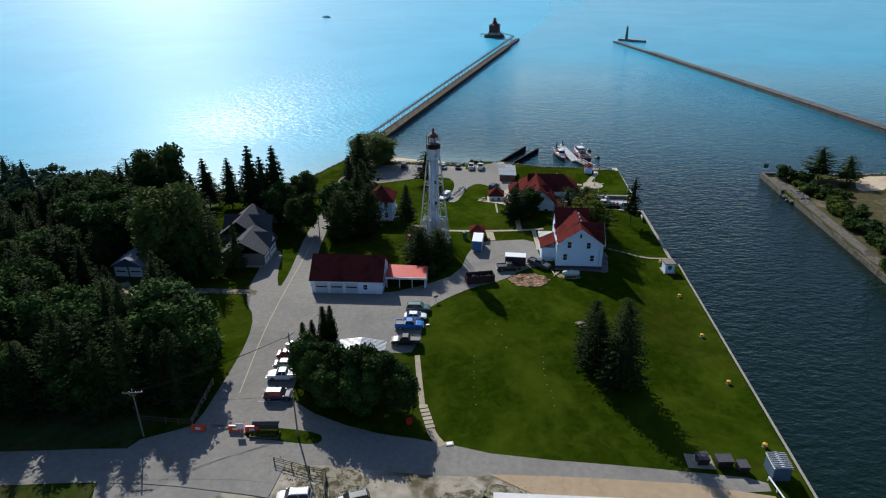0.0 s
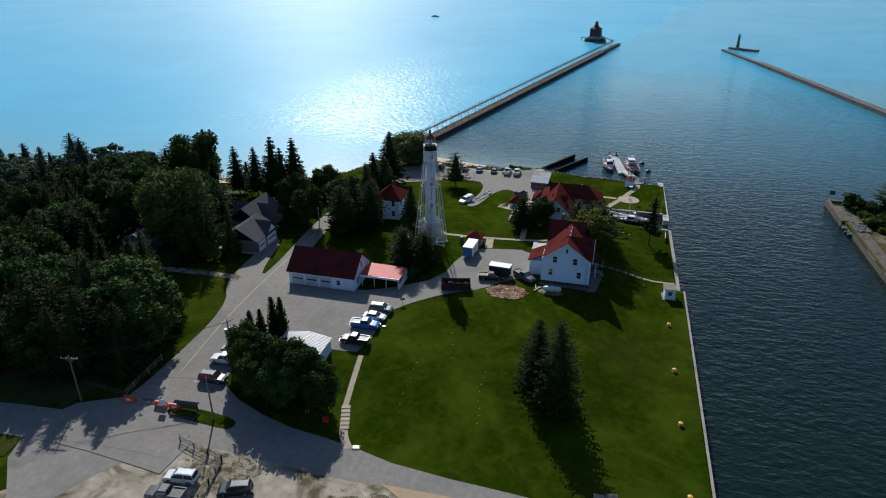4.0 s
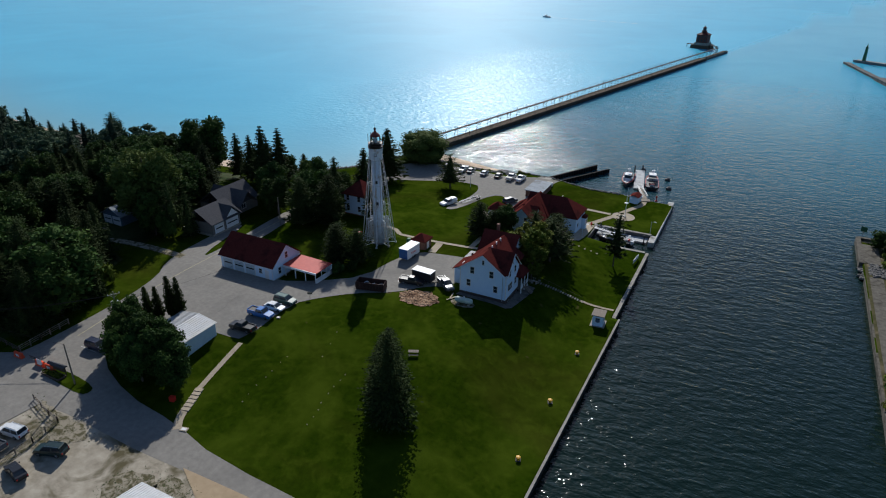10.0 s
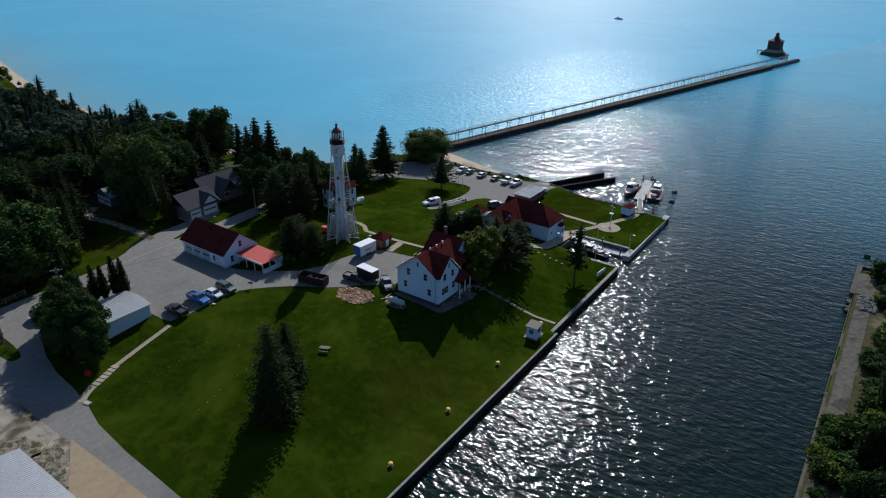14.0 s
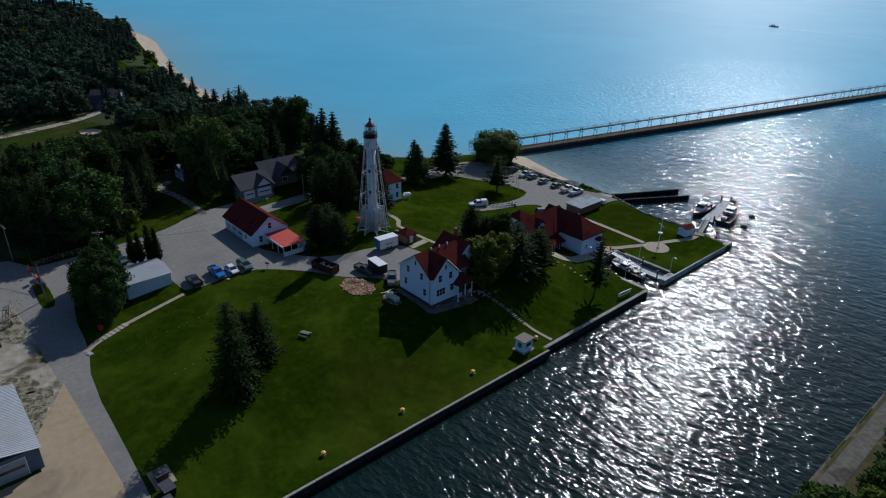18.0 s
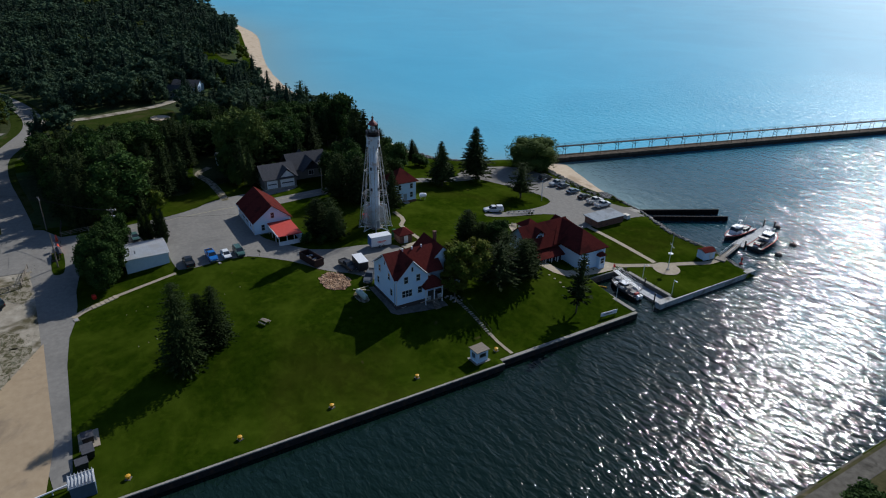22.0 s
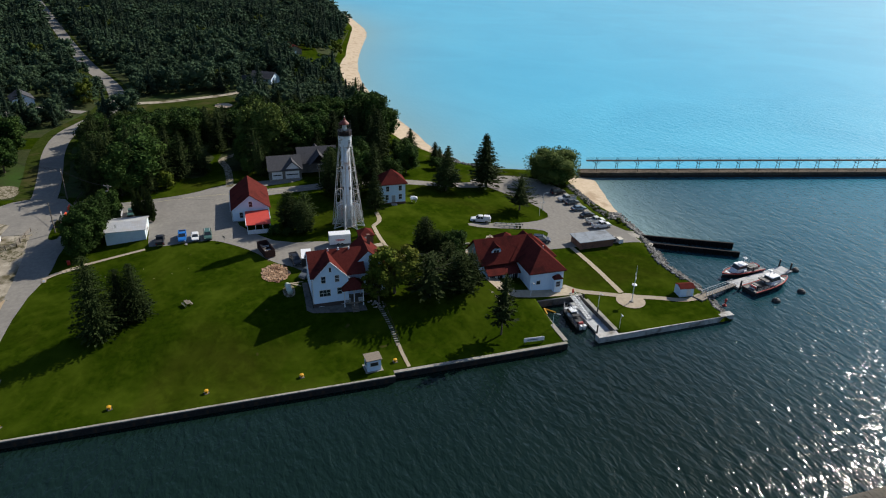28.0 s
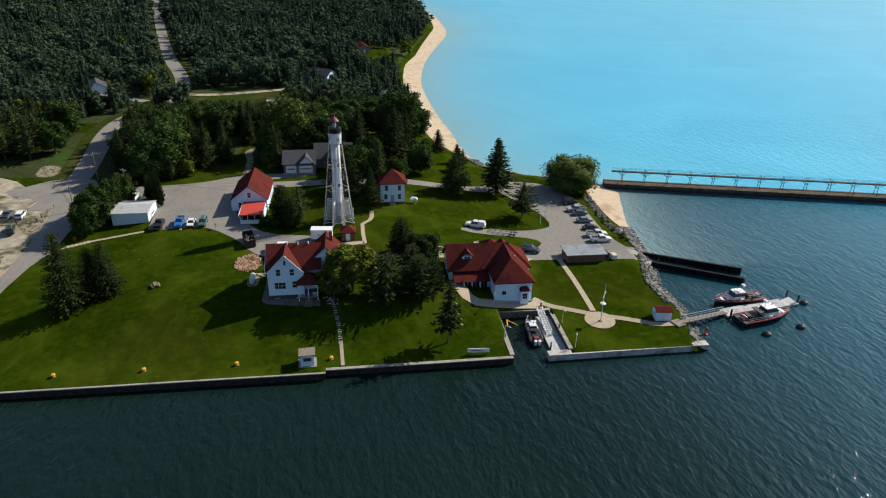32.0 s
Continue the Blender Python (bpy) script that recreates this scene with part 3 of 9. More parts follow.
drape("road", smooth_ring([(-50, 58), (-56, 64), (-56, 75), (-48, 79), (-46.6, 80), (-46, 92), (-45.8, 103), (-47.5, 112), (-51, 117), (-52.6, 124), (-53, 131), (-53.6, 142), (-50.2, 143), (-48, 130), (-45.6, 123), (-45.4, 130), (-46.2, 141), (-47.0, 151), (-47, 165), (-45.6, 188), (-46, 203), (-40, 203), (-41.5, 186), (-42.3, 165), (-42.2, 152), (-40, 130), (-38.5, 123.2), (-22, 122.3), (-14, 126.5), (-6, 133), (-4.2, 145.4), (-0.8, 150.6), (2.8, 151.5), (12.0, 153), (12.8, 146), (14, 138), (9, 136), (4, 130), (-3, 126.2), (-9, 120.5), (-12.3, 116), (-12.8, 102), (-17, 101.3), (-26, 101), (-31, 97), (-34, 90), (-31, 84.8), (-20, 81), (-8, 80.5), (4, 77.6), (31, 76.9), (42.6, 76.2), (42.4, 73), (20, 73.4), (4, 73.6), (-10, 73.2), (-22, 73), (-30, 72), (-38, 66), (-44, 52)], 1), 0.06, M_ASPHALT, "worn pale grey asphalt road and yard with faint cracks", "road")
drape("road_west", ribbon([(-30, 69), (-52, 71), (-76, 68), (-98, 64.6), (-118, 64.6), (-132, 69), (-160, 78), (-200, 72), (-272, 46), (-517, -20), (-1000, -150)], 7.0), 0.13, M_ASPHALT, "pale grey asphalt road running through the woods", "road", 5.0)
drape("dirt_track", ribbon([(-50, 121.5), (-58, 121.6), (-69, 121), (-77, 118.5), (-81.5, 124)], 2.2), 0.10, M_WEED, "worn grassy track leading to the neighbouring garage", "track", 3.0)
drape("side_lane", ribbon([(-172, 30), (-159, 51), (-151, 66)], 4.5), 0.26, M_ASPHALT, "narrow asphalt side lane", "road", 5.0)
drape("verge", ribbon([(-56, 69), (-76, 67), (-98, 63.6), (-118, 63.6), (-132, 68), (-160, 77), (-200, 71), (-272, 45), (-420, 5)], 13.0), 0.08, M_VERGE, "rough green verge beside the woodland road", "verge", 5.0)
drape("meadow", smooth_ring([(-164, 80), (-130, 82), (-124, 104), (-138, 126), (-172, 128), (-168, 104)], 1), 0.08, M_VERGE, "open grass clearing beside the gravel lane", "meadow", 5.0)
drape("meadow", smooth_ring([(-302, 158), (-262, 158), (-240, 172), (-246, 182), (-286, 188), (-300, 184)], 1), 0.08, M_LAWN, "open lawn behind the beach", "meadow", 5.0)
drape("spoil_heap", smooth_ring([(-156, 117), (-149, 117), (-147, 122), (-152, 125), (-157, 122)], 1), 0.25, M_SAND, "bare sandy patch in the clearing", "ground", 2.0)
drape("lane", ribbon([(-166, 74), (-163.5, 84), (-163.5, 94), (-167, 106), (-173, 122), (-184, 134)], 4.5), 0.24, M_GRAVEL, "narrow gravel lane between the woods", "road", 5.0)
drape("gravel_yard", smooth_ring([(-36, 70), (-30, 72.8), (-22, 73.6), (-8, 73.9), (4, 74.2), (21.4, 66.4), (1.6, 66.2), (0, 46), (-60, 36), (-58, 50), (-44, 62)], 1), 0.045, M_GRAVEL, "pale trodden gravel yard with weedy patches", "ground")
drape("apron", [(0.8, 73.9), (31, 74.4), (42.6, 72.8), (44, 66), (44, 50), (22, 50), (21.5, 66), (15, 66)], 0.10, M_TANCONC, "tan concrete apron beside the metal building", "pavement")
drape("parking_lot", smooth_ring([(-50, 203), (-47, 196), (-41, 201), (-30, 206), (-21, 210), (-13, 210.5), (-10.8, 206.5), (-10.3, 201), (-11.2, 193), (-11.8, 184), (-9, 184), (-7.5, 193), (-6.2, 200.5), (-3, 205), (0.5, 203), (4.5, 197), (7.6, 197), (8, 208), (8.5, 221), (10.5, 231), (4, 231), (1.2, 225), (-14, 224.6), (-28, 224.5), (-42, 222), (-49, 214)], 1), 0.07, M_ASPHALT, "worn grey asphalt parking lot by the shore", "pavement")

walks = thing("footpath", pose(0, 0, 0), "pale concrete footpaths crossing the lawns", "footpath", kind="structure")
for _pts, _w in (
    [[(7.7, 206.4), (20, 207), (31.9, 207)], 1.3], [[(26, 194.8), (29, 197.5), (31, 202), (33.5, 207), (36, 214), (38.5, 219), (38.5, 223.5)], 1.6],
    [[(-12.7, 101), (-11.6, 94), (-10.6, 88.3)], 1.0], [[(-9.0, 83.6), (-8.2, 81.5), (-6.6, 79.5)], 1.4], [[(-11, 157.3), (-4, 157.3), (4, 157.9), (12, 158.9), (15.3, 160)], 1.0],
    [[(-20, 160), (-14, 160), (-11, 157.5)], 1.2], [[(0.9, 157.4), (1.6, 151.6)], 1.9], [[(12.6, 158.6), (12.9, 153), (13.2, 146.5)], 1.1], [[(8.9, 158.8), (8.7, 164), (8.3, 171), (7.7, 178.3), (6.4, 182.3), (3.4, 184.4)], 1.4],
    [[(21, 178), (28.5, 180), (28.8, 186), (28.6, 196)], 3.0], [[(39, 151.8), (46.5, 152.2)], 0.7],
):
    drape("walk", ribbon(_pts, _w, 1), 0.085, M_WALK, "", "", 3.0, parent=walks)
drape("walk_circle", [(35.6 + 3.3 * math.cos(a * math.pi / 12), 207.2 + 3.3 * math.sin(a * math.pi / 12)) for a in range(24)], 0.095, M_WALK, "", "", 3.0, parent=walks)
drape("garden_terrace", [(-2.6, 186.4), (0.5, 184.8), (3.4, 183.6), (6.6, 182.6), (7.6, 184.5), (7.9, 188), (8.0, 195.5), (9.6, 196), (7.0, 200), (5.6, 198), (5.8, 192), (0.4, 191.9), (0.4, 187.2), (-1.8, 188.8)], 0.09, M_WALK, "tan paved terrace round the white outbuilding", "pavement", 2.0)
# the house's shade on this paving is painted in by a darker concrete
drape("house_terrace", [(16.2, 136.8), (16.0, 135.7), (27.6, 135.4), (28.6, 136.5), (29.6, 143.2), (29.8, 147.6), (27.6, 147.4), (27.1, 143.0), (27.1, 136.8)], 0.08, M_DARKCONC, "worn paving round the large house, its shade put into the colour", "pavement", 1.5)
_bx = list(np.arange(-640, -82, 12.0)) + [-82.0]
drape("beach", [(x, float(coast(x)) + 5) for x in _bx] + [(x, float(coast(x)) - float(np.interp(x, [-640, -480, -407, -303, -270, -237, -188, -151, -126, -110, -96, -82], [6, 9, 12.5, 8, 10.5, 10, 9, 10, 13, 11, 8, 2]))) for x in _bx[::-1]], 0.06, M_SAND, "narrow pale sand beach along the lake", "beach", 4.0)
drape("cove_beach", smooth_ring([(-50, 246), (-36, 244), (-24, 239), (-15, 236), (-12, 233.2), (-17, 231.2), (-26, 229.9), (-36, 229.8), (-47, 231), (-54, 232)], 1), 0.06, M_SAND, "small sand beach at the foot of the pier", "beach")

# painted lines of the road
_ln = thing("road_marking", pose(0, 0, 0), "faded yellow centre line and white bay marks", "road marking", kind="structure")
drape("centre_line", ribbon([(-42.2, 88), (-43.6, 105), (-44, 122), (-44.1, 150)], 0.14, 1), 0.085, M_LINE, "", "", 3.0, parent=_ln)
for _k in range(6):
    drape("bay_line", ribbon([(-38.4, 86 + 3.0 * _k), (-34.2, 86 + 3.0 * _k)], 0.12, 0), 0.085, M_WLINE, "", "", 3.0, parent=_ln)
for _k in range(9):
    drape("bay_line", ribbon([(-3 - 3.0 * _k, 219.2), (-3 - 3.0 * _k, 224)], 0.12, 0), 0.085, M_WLINE, "", "", 3.0, parent=_ln)

# ---- quay walls ----
def quay(name, pts, width, z0, z1, mat, label, face=None):
    """A wall along a line, one block every few metres, each its own piece."""
    t = thing(name, pose(0, 0, 0), label, "quay wall", kind="structure")
    for a, b in zip(pts, pts[1:]):
        a, b = Vector((*a, 0)), Vector((*b, 0))
        n = max(1, round((b - a).length / 6.0))
        ang = math.degrees(math.atan2(b.y - a.y, b.x - a.x))
        step = (b - a).length / n
        # plain concrete walls get a darker face: stains plus the side's shade in colour
        me = G().box(0.02, step - 0.02, -width / 2, width / 2, z0, z1 - 0.2).mesh("wall_block", face or (M_DARKCONC if mat is M_CONC else mat))
        cap = G().box(0.0, step - 0.04, -width / 2 - 0.08, width / 2 + 0.08, z1 - 0.2, z1).mesh("cap_stone", mat)
        for k in range(n):
            p = a + (b - a) * (k / n)
            dz = random.uniform(-0.02, 0.02)
            for nm, q in (("wall_block", me), ("cap_stone", cap)):
                ob = new(nm, q)
                ob.parent = t
                ob.matrix_basis = pose(p.x, p.y, dz, 0, 0, ang)
    return t


quay("quay_wall_south", [(48.5, 20), (48.5, 149.0)], 0.26, -3.9, 1.5, M_CONC, "dark rusted steel quay wall with a narrow concrete cap", M_DARKSTEEL)
quay("quay_wall_middle", [(47.3, 149.0), (47.0, 185.4)], 0.6, -3.9, 1.45, M_CONC, "dark-faced quay wall with a weathered tan concrete cap", M_DARKSTEEL)
quay("slip_wall_south", [(46.4, 185.3), (30.4, 185.4)], 0.8, -3.9, 1.55, M_CONC, "concrete wall of the boat slip")
quay("slip_wall_head", [(30.2, 185.4), (30.2, 197.6)], 0.7, -3.9, 1.75, M_CONC, "concrete head wall of the boat slip")
quay("slip_wall_north", [(30.2, 197.6), (45.6, 197.6)], 0.7, -3.9, 1.6, M_CONC, "concrete wall along the boat slip")
quay("quay_wall_north", [(46.4, 192.6), (46.0, 226.6)], 1.5, -3.9, 1.4, M_PALECONC, "broad pale painted concrete breakwater wall round the lawn", M_PALECONC)
quay("far_quay_wall", [(96.9, 20), (96.9, 196.6)], 1.0, -3.9, 1.6, M_OLDCONC, "brown-grey concrete quay wall across the canal")
quay("far_quay_head", [(96.1, 204.6), (96.1, 222.4), (100.5, 222.4)], 1.0, -3.9, 1.8, M_OLDCONC, "brown-grey concrete quay head across the canal")
drape("far_quay_walk", [(97.3, 60), (100.2, 60), (100.2, 196.4), (97.3, 196.4)], 0.16, M_OLDCONC, "cracked brown-grey concrete walkway on the far quay", "pavement", 6.0)
drape("far_quay_top", [(96.5, 204.8), (100.4, 204.8), (100.4, 222.0), (96.5, 222.0)], 0.2, M_OLDCONC, "cracked brown-grey concrete slab on the far quay head", "pavement", 6.0)

drape("scrub_floor", [(97.4, -200), (420, -200), (420, 205), (260, 226), (180, 222), (133, 220), (112, 219), (100.5, 220), (96.6, 220)], 0.06, M_SCRUB, "rough scrubby ground of the far bank", "ground", 8.0)

# ---- building helpers ----
def gable_roof(x0, x1, y0, y1, ze, zr, axis, over=0.45, th=0.16, eave=None):
    """Two roof slabs over a rectangle; axis: the ridge's direction."""
    g = G()
    eave = over if eave is None else eave
    if axis == "x":
        c, h = (y0 + y1) / 2, (y1 - y0) / 2
        k = (zr - ze) / h
        for s in (-1, 1):
            e = c + s * (h + eave)
            a = [(x0 - over, e, ze - eave * k), (x1 + over, e, ze - eave * k), (x1 + over, c, zr), (x0 - over, c, zr)]
            a = a if s < 0 else a[::-1]
            g.hull(a, [(p[0], p[1], p[2] + th) for p in a])
    else:
        c, h = (x0 + x1) / 2, (x1 - x0) / 2
        k = (zr - ze) / h
        for s in (-1, 1):
            e = c + s * (h + eave)
            a = [(e, y0 - over, ze - eave * k), (c, y0 - over, zr), (c, y1 + over, zr), (e, y1 + over, ze - eave * k)]
            a = a[::-1] if s < 0 else a
            g.hull(a[::-1], [(p[0], p[1], p[2] + th) for p in a[::-1]])
    return g


def hip_roof(x0, x1, y0, y1, ze, zr, over=0.5, ends=(True, True)):
    """A hipped roof with its fascia; the ridge runs along the longer side."""
    g = G()
    x0, x1, y0, y1 = x0 - over, x1 + over, y0 - over, y1 + over
    lo = [(x0, y0), (x1, y0), (x1, y1), (x0, y1)]
    if x1 - x0 >= y1 - y0:
        h, c = (y1 - y0) / 2, (y0 + y1) / 2
        a, b = (x0 + (h if ends[0] else 0), c, zr), (x1 - (h if ends[1] else 0), c, zr)
        tri_ = [(0, 1, "b", "a"), (1, 2, "b"), (2, 3, "a", "b"), (3, 0, "a")]
    else:
        h, c = (x1 - x0) / 2, (x0 + x1) / 2
        a, b = (c, y0 + (h if ends[0] else 0), zr), (c, y1 - (h if ends[1] else 0), zr)
        tri_ = [(0, 1, "a"), (1, 2, "b", "a"), (2, 3, "b"), (3, 0, "a", "b")]
    pts = {"a": a, "b": b}
    for k in range(4):
        pts[k] = (*lo[k], ze)
    for f in tri_:
        g.poly([pts[k] for k in f])
    for k in range(4):
        p, q = lo[k], lo[(k + 1) % 4]
        g.poly([(*p, ze - 0.22), (*q, ze - 0.22), (*q, ze), (*p, ze)])
    g.poly([(*p, ze - 0.22) for p in reversed(lo)])
    return g


def walls(parent, x0, x1, y0, y1, z0, z1, mat, th=0.25, gables="", zr=0.0):
    """Four walls, each its own part; gables: the sides (n s e w) that rise to a point at zr."""
    for side, (a, b) in {"s": ((x0, y0), (x1, y0)), "e": ((x1, y0), (x1, y1)), "n": ((x1, y1), (x0, y1)), "w": ((x0, y1), (x0, y0))}.items():
        a, b = Vector((*a, 0)), Vector((*b, 0))
        d = (b - a).normalized()
        n = Vector((d.y, -d.x, 0))
        if side in "sn":
            a, b = a, b
        else:
            a, b = a + d * th, b - d * th
        out = [a + Vector((0, 0, z0)), b + Vector((0, 0, z0)), b + Vector((0, 0, z1)), a + Vector((0, 0, z1))]
        if side in gables:
            out.insert(3, (a + b) / 2 + Vector((0, 0, zr)))
        part("wall", G().hull([p - n * th for p in out], out), mat, parent)


FACE = {"s": 0.0, "e": 90.0, "n": 180.0, "w": -90.0}


def opening(parent, name, x, y, z, w, h, face, pane=None, frame_mat=None, bars=(1, 1), trim=0.09, proud=0.05):
    """A window or door on an outer wall: proud frame, sill and set-back panes, centred at x, z bottom."""
    pane, frame_mat = pane or M_GLASS, frame_mat or M_WHITE
    m = pose(x, y, z, 0, 0, FACE[face] if isinstance(face, str) else face)
    fr = G()
    fr.box(-w / 2 - trim, -w / 2, -proud, 0.02, 0, h, m).box(w / 2, w / 2 + trim, -proud, 0.02, 0, h, m)
    fr.box(-w / 2 - trim, w / 2 + trim, -proud, 0.02, h, h + trim, m)
    for k in range(1, bars[0]):
        fr.box(-w / 2 + w * k / bars[0] - 0.03, -w / 2 + w * k / bars[0] + 0.03, -proud * 0.8, 0.0, 0, h, m)
    for k in range(1, bars[1]):
        fr.box(-w / 2, w / 2, -proud * 0.8, 0.0, h * k / bars[1] - 0.03, h * k / bars[1] + 0.03, m)
    ob = part(name, G().box(-w / 2, w / 2, -0.02, 0.04, 0, h, m), pane, parent)
    part("frame", fr, frame_mat, ob)
    if name == "window":
        part("sill", G().box(-w / 2 - trim - 0.04, w / 2 + trim + 0.04, -proud - 0.06, 0.02, -0.08, 0.0, m), frame_mat, ob)
    return ob


def garage_door(parent, x, y, z, w, h, face, mat):
    m = pose(x, y, z, 0, 0, FACE[face])
    ob = part("garage_door", G().box(-w / 2, w / 2, -0.03, 0.03, 0, h, m), mat, parent)
    for k in range(4):
        part("door_panel", G().box(-w / 2 + 0.06, w / 2 - 0.06, -0.06, -0.03, h * k / 4 + 0.03, h * (k + 1) / 4 - 0.03, m), mat, ob)
    part("door_window", G().box(-w / 2 + 0.2, w / 2 - 0.2, -0.075, -0.06, h * 0.55, h * 0.68, m), M_GLASS, ob)
    part("frame", G().box(-w / 2 - 0.12, -w / 2, -0.08, 0.02, 0, h, m).box(w / 2, w / 2 + 0.12, -0.08, 0.02, 0, h, m).box(-w / 2 - 0.12, w / 2 + 0.12, -0.08, 0.02, h, h + 0.14, m), M_WHITE, ob)


# ---- white garage with the dark red roof ----
gar = thing("garage_building", pose(0, 0, 0), "white garage with dark red gable roof and three doors", "garage")
GZ = 5.75
part("foundation", G().box(-37.95, -22.25, 121.85, 131.65, GZ - 0.6, GZ + 0.15), M_CONC, gar)
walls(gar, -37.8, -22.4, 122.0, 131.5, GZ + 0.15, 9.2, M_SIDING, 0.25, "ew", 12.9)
part("roof", gable_roof(-37.8, -22.4, 122.0, 131.5, 9.2, 12.9, "x", 0.4), M_REDROOF, gar)
for _x in (-35.6, -32.3, -29.0):
    garage_door(gar, _x, 122.0, GZ + 0.15, 2.7, 2.5, "s", M_TEALDOOR)
opening(gar, "window", -26.0, 122.0, GZ + 1.2, 0.8, 1.1, "s", bars=(1, 2))
opening(gar, "door", -24.2, 122.0, GZ + 0.15, 0.95, 2.05, "s", M_WHITE)
opening(gar, "window", -22.4, 124.2, GZ + 1.0, 0.8, 1.5, "e", bars=(1, 2))
opening(gar, "window", -22.4, 126.8, GZ + 3.9, 0.8, 1.4, "e", bars=(1, 2))
part("gutter", G().rod((-38.1, 121.55, 8.85), (-22.1, 121.55, 8.85), 0.08), M_WHITE, gar)
part("downpipe", G().rod((-22.5, 121.85, 8.8), (-22.5, 121.85, 5.9), 0.06), M_WHITE, gar)

carport = thing("carport", pose(0, 0, 0), "open lean-to with bright red metal roof beside the garage", "carport")
part("roof", G().hull([(-22.1, 125.2, 8.45), (-13.1, 125.2, 8.2), (-13.1, 131.2, 8.2), (-22.1, 131.2, 8.45)], [(-22.1, 125.2, 8.6), (-13.1, 125.2, 8.35), (-13.1, 131.2, 8.35), (-22.1, 131.2, 8.6)]), M_ORANGEROOF, carport)
part("fascia", G().box(-22.1, -13.0, 125.05, 125.2, 8.0, 8.45), M_WHITE, carport)
for _x in (-21.8, -19.0, -16.2, -13.4):
    part("post", G().box(_x - 0.08, _x + 0.08, 125.35, 125.5, GZ, 8.2), M_WHITE, carport)
part("wall", G().box(-13.35, -13.15, 125.5, 131.0, GZ, GZ + 1.1), M_WHITE, carport)
part("wall", G().box(-22.1, -13.15, 131.0, 131.2, GZ, 8.2), M_SIDING, carport)
for _y in (127.4, 129.2):
    part("post", G().box(-13.32, -13.18, _y - 0.07, _y + 0.07, GZ + 1.1, 8.2), M_WHITE, carport)

# ---- large white house ----
hz = 6.0
house = thing("keepers_house", pose(0, 0, 0), "large white two-storey house with red cross-gable roof", "house")
part("foundation", G().box(16.3, 27.0, 136.9, 144.4, 4.2, hz + 0.35).box(16.5, 24.7, 144.4, 153.8, 4.2, hz + 0.35), M_FOUND, house)
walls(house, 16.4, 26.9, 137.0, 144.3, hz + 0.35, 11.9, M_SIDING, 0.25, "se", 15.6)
part("roof", gable_roof(16.4, 26.9, 137.0, 147.6, 11.95, 15.85, "y", 0.45, 0.16, -0.12), M_REDROOF, house)
part("cross_roof", gable_roof(21.6, 26.9, 137.0, 144.3, 11.95, 15.87, "x", 0.4, 0.16, -0.12), M_REDROOF, house)
walls(house, 17.0, 24.6, 144.3, 153.7, hz + 0.35, 11.8, M_SIDING, 0.25, "ew", 16.0)
part("rear_roof", gable_roof(17.0, 24.6, 144.3, 153.7, 11.8, 16.15, "x", 0.4), M_REDROOF, house)
part("chimney", G().box(19.1, 19.7, 149.8, 150.4, 15.0, 17.3).box(19.04, 19.76, 149.74, 150.46, 17.3, 17.45), M_BRICK, house)
for _y in (141.0, 143.2, 145.4):
    part("roof_vent", G().rod((21.9, _y, 15.6), (21.9, _y, 16.35), 0.16, n=8), M_WHITE, house)
for _s in (-1, 1):
    part("barge_board", G().rod((21.65 + _s * 5.55, 136.52, 11.75), (21.65, 136.52, 15.8), 0.09, n=4), M_WHITE, house)
    part("barge_board", G().rod((27.32, 140.65 + _s * 3.9, 11.7), (27.32, 140.65, 15.82), 0.09, n=4), M_WHITE, house)
part("lean_to_wall", G().box(13.3, 16.4, 140.5, 149.6, hz - 0.6, 9.3), M_SIDING, house)
part("lean_to_roof", G().hull([(12.9, 140.1, 9.2), (16.4, 140.1, 10.9), (16.4, 146.0, 10.9), (12.9, 146.0, 9.2)], [(12.9, 140.1, 9.36), (16.4, 140.1, 11.06), (16.4, 146.0, 11.06), (12.9, 146.0, 9.36)]), M_REDROOF, house)
part("flat_roof", G().box(12.95, 16.4, 146.05, 149.9, 9.3, 9.5), M_PALECONC, house)
part("corner_board", G().box(16.33, 16.52, 136.94, 137.1, hz + 0.35, 11.9), M_WHITE, house)
part("corner_board", G().box(26.78, 26.97, 136.94, 137.1, hz + 0.35, 11.9), M_WHITE, house)
part("downpipe", G().rod((26.2, 136.9, 11.7), (26.2, 136.9, hz), 0.06, n=6), M_ALU, house)
for _x, _z in ((18.4, 7.9), (24.6, 7.7), (19.2, 11.0), (23.6, 10.9)):
    opening(house, "window", _x, 137.0, _z, 0.85, 1.45, "s", bars=(1, 2))
opening(house, "window", 21.65, 137.0, 13.5, 0.4, 1.0, "s")
for _y, _z, _w in ((139.4, 7.9, 2.2), (142.4, 8.1, 0.9), (139.2, 11.0, 0.85), (142.0, 11.0, 0.85)):
    opening(house, "window", 26.9, _y, _z, _w, 1.45, "e", bars=(3 if _w > 2 else 1, 2))
opening(house, "window", 26.9, 140.65, 13.4, 0.4, 1.0, "e")
for _y, _z, _w in ((150.2, 8.2, 2.4), (147.0, 11.0, 0.85), (151.0, 11.0, 0.85)):
    opening(house, "window", 24.6, _y, _z, _w, 1.45, "e", bars=(3 if _w > 1 else 1, 2))
for _x in (19.0, 22.4):
    opening(house, "window", _x, 137.0, hz - 0.25, 0.8, 0.45, "s")
for _y in (138.6, 143.0):
    opening(house, "window", 16.4, _y, 11.0 if _y < 140 else 11.4, 0.85, 1.2, "w", bars=(1, 2))
    opening(house, "window", 26.9, _y, hz - 0.3, 0.8, 0.45, "e")
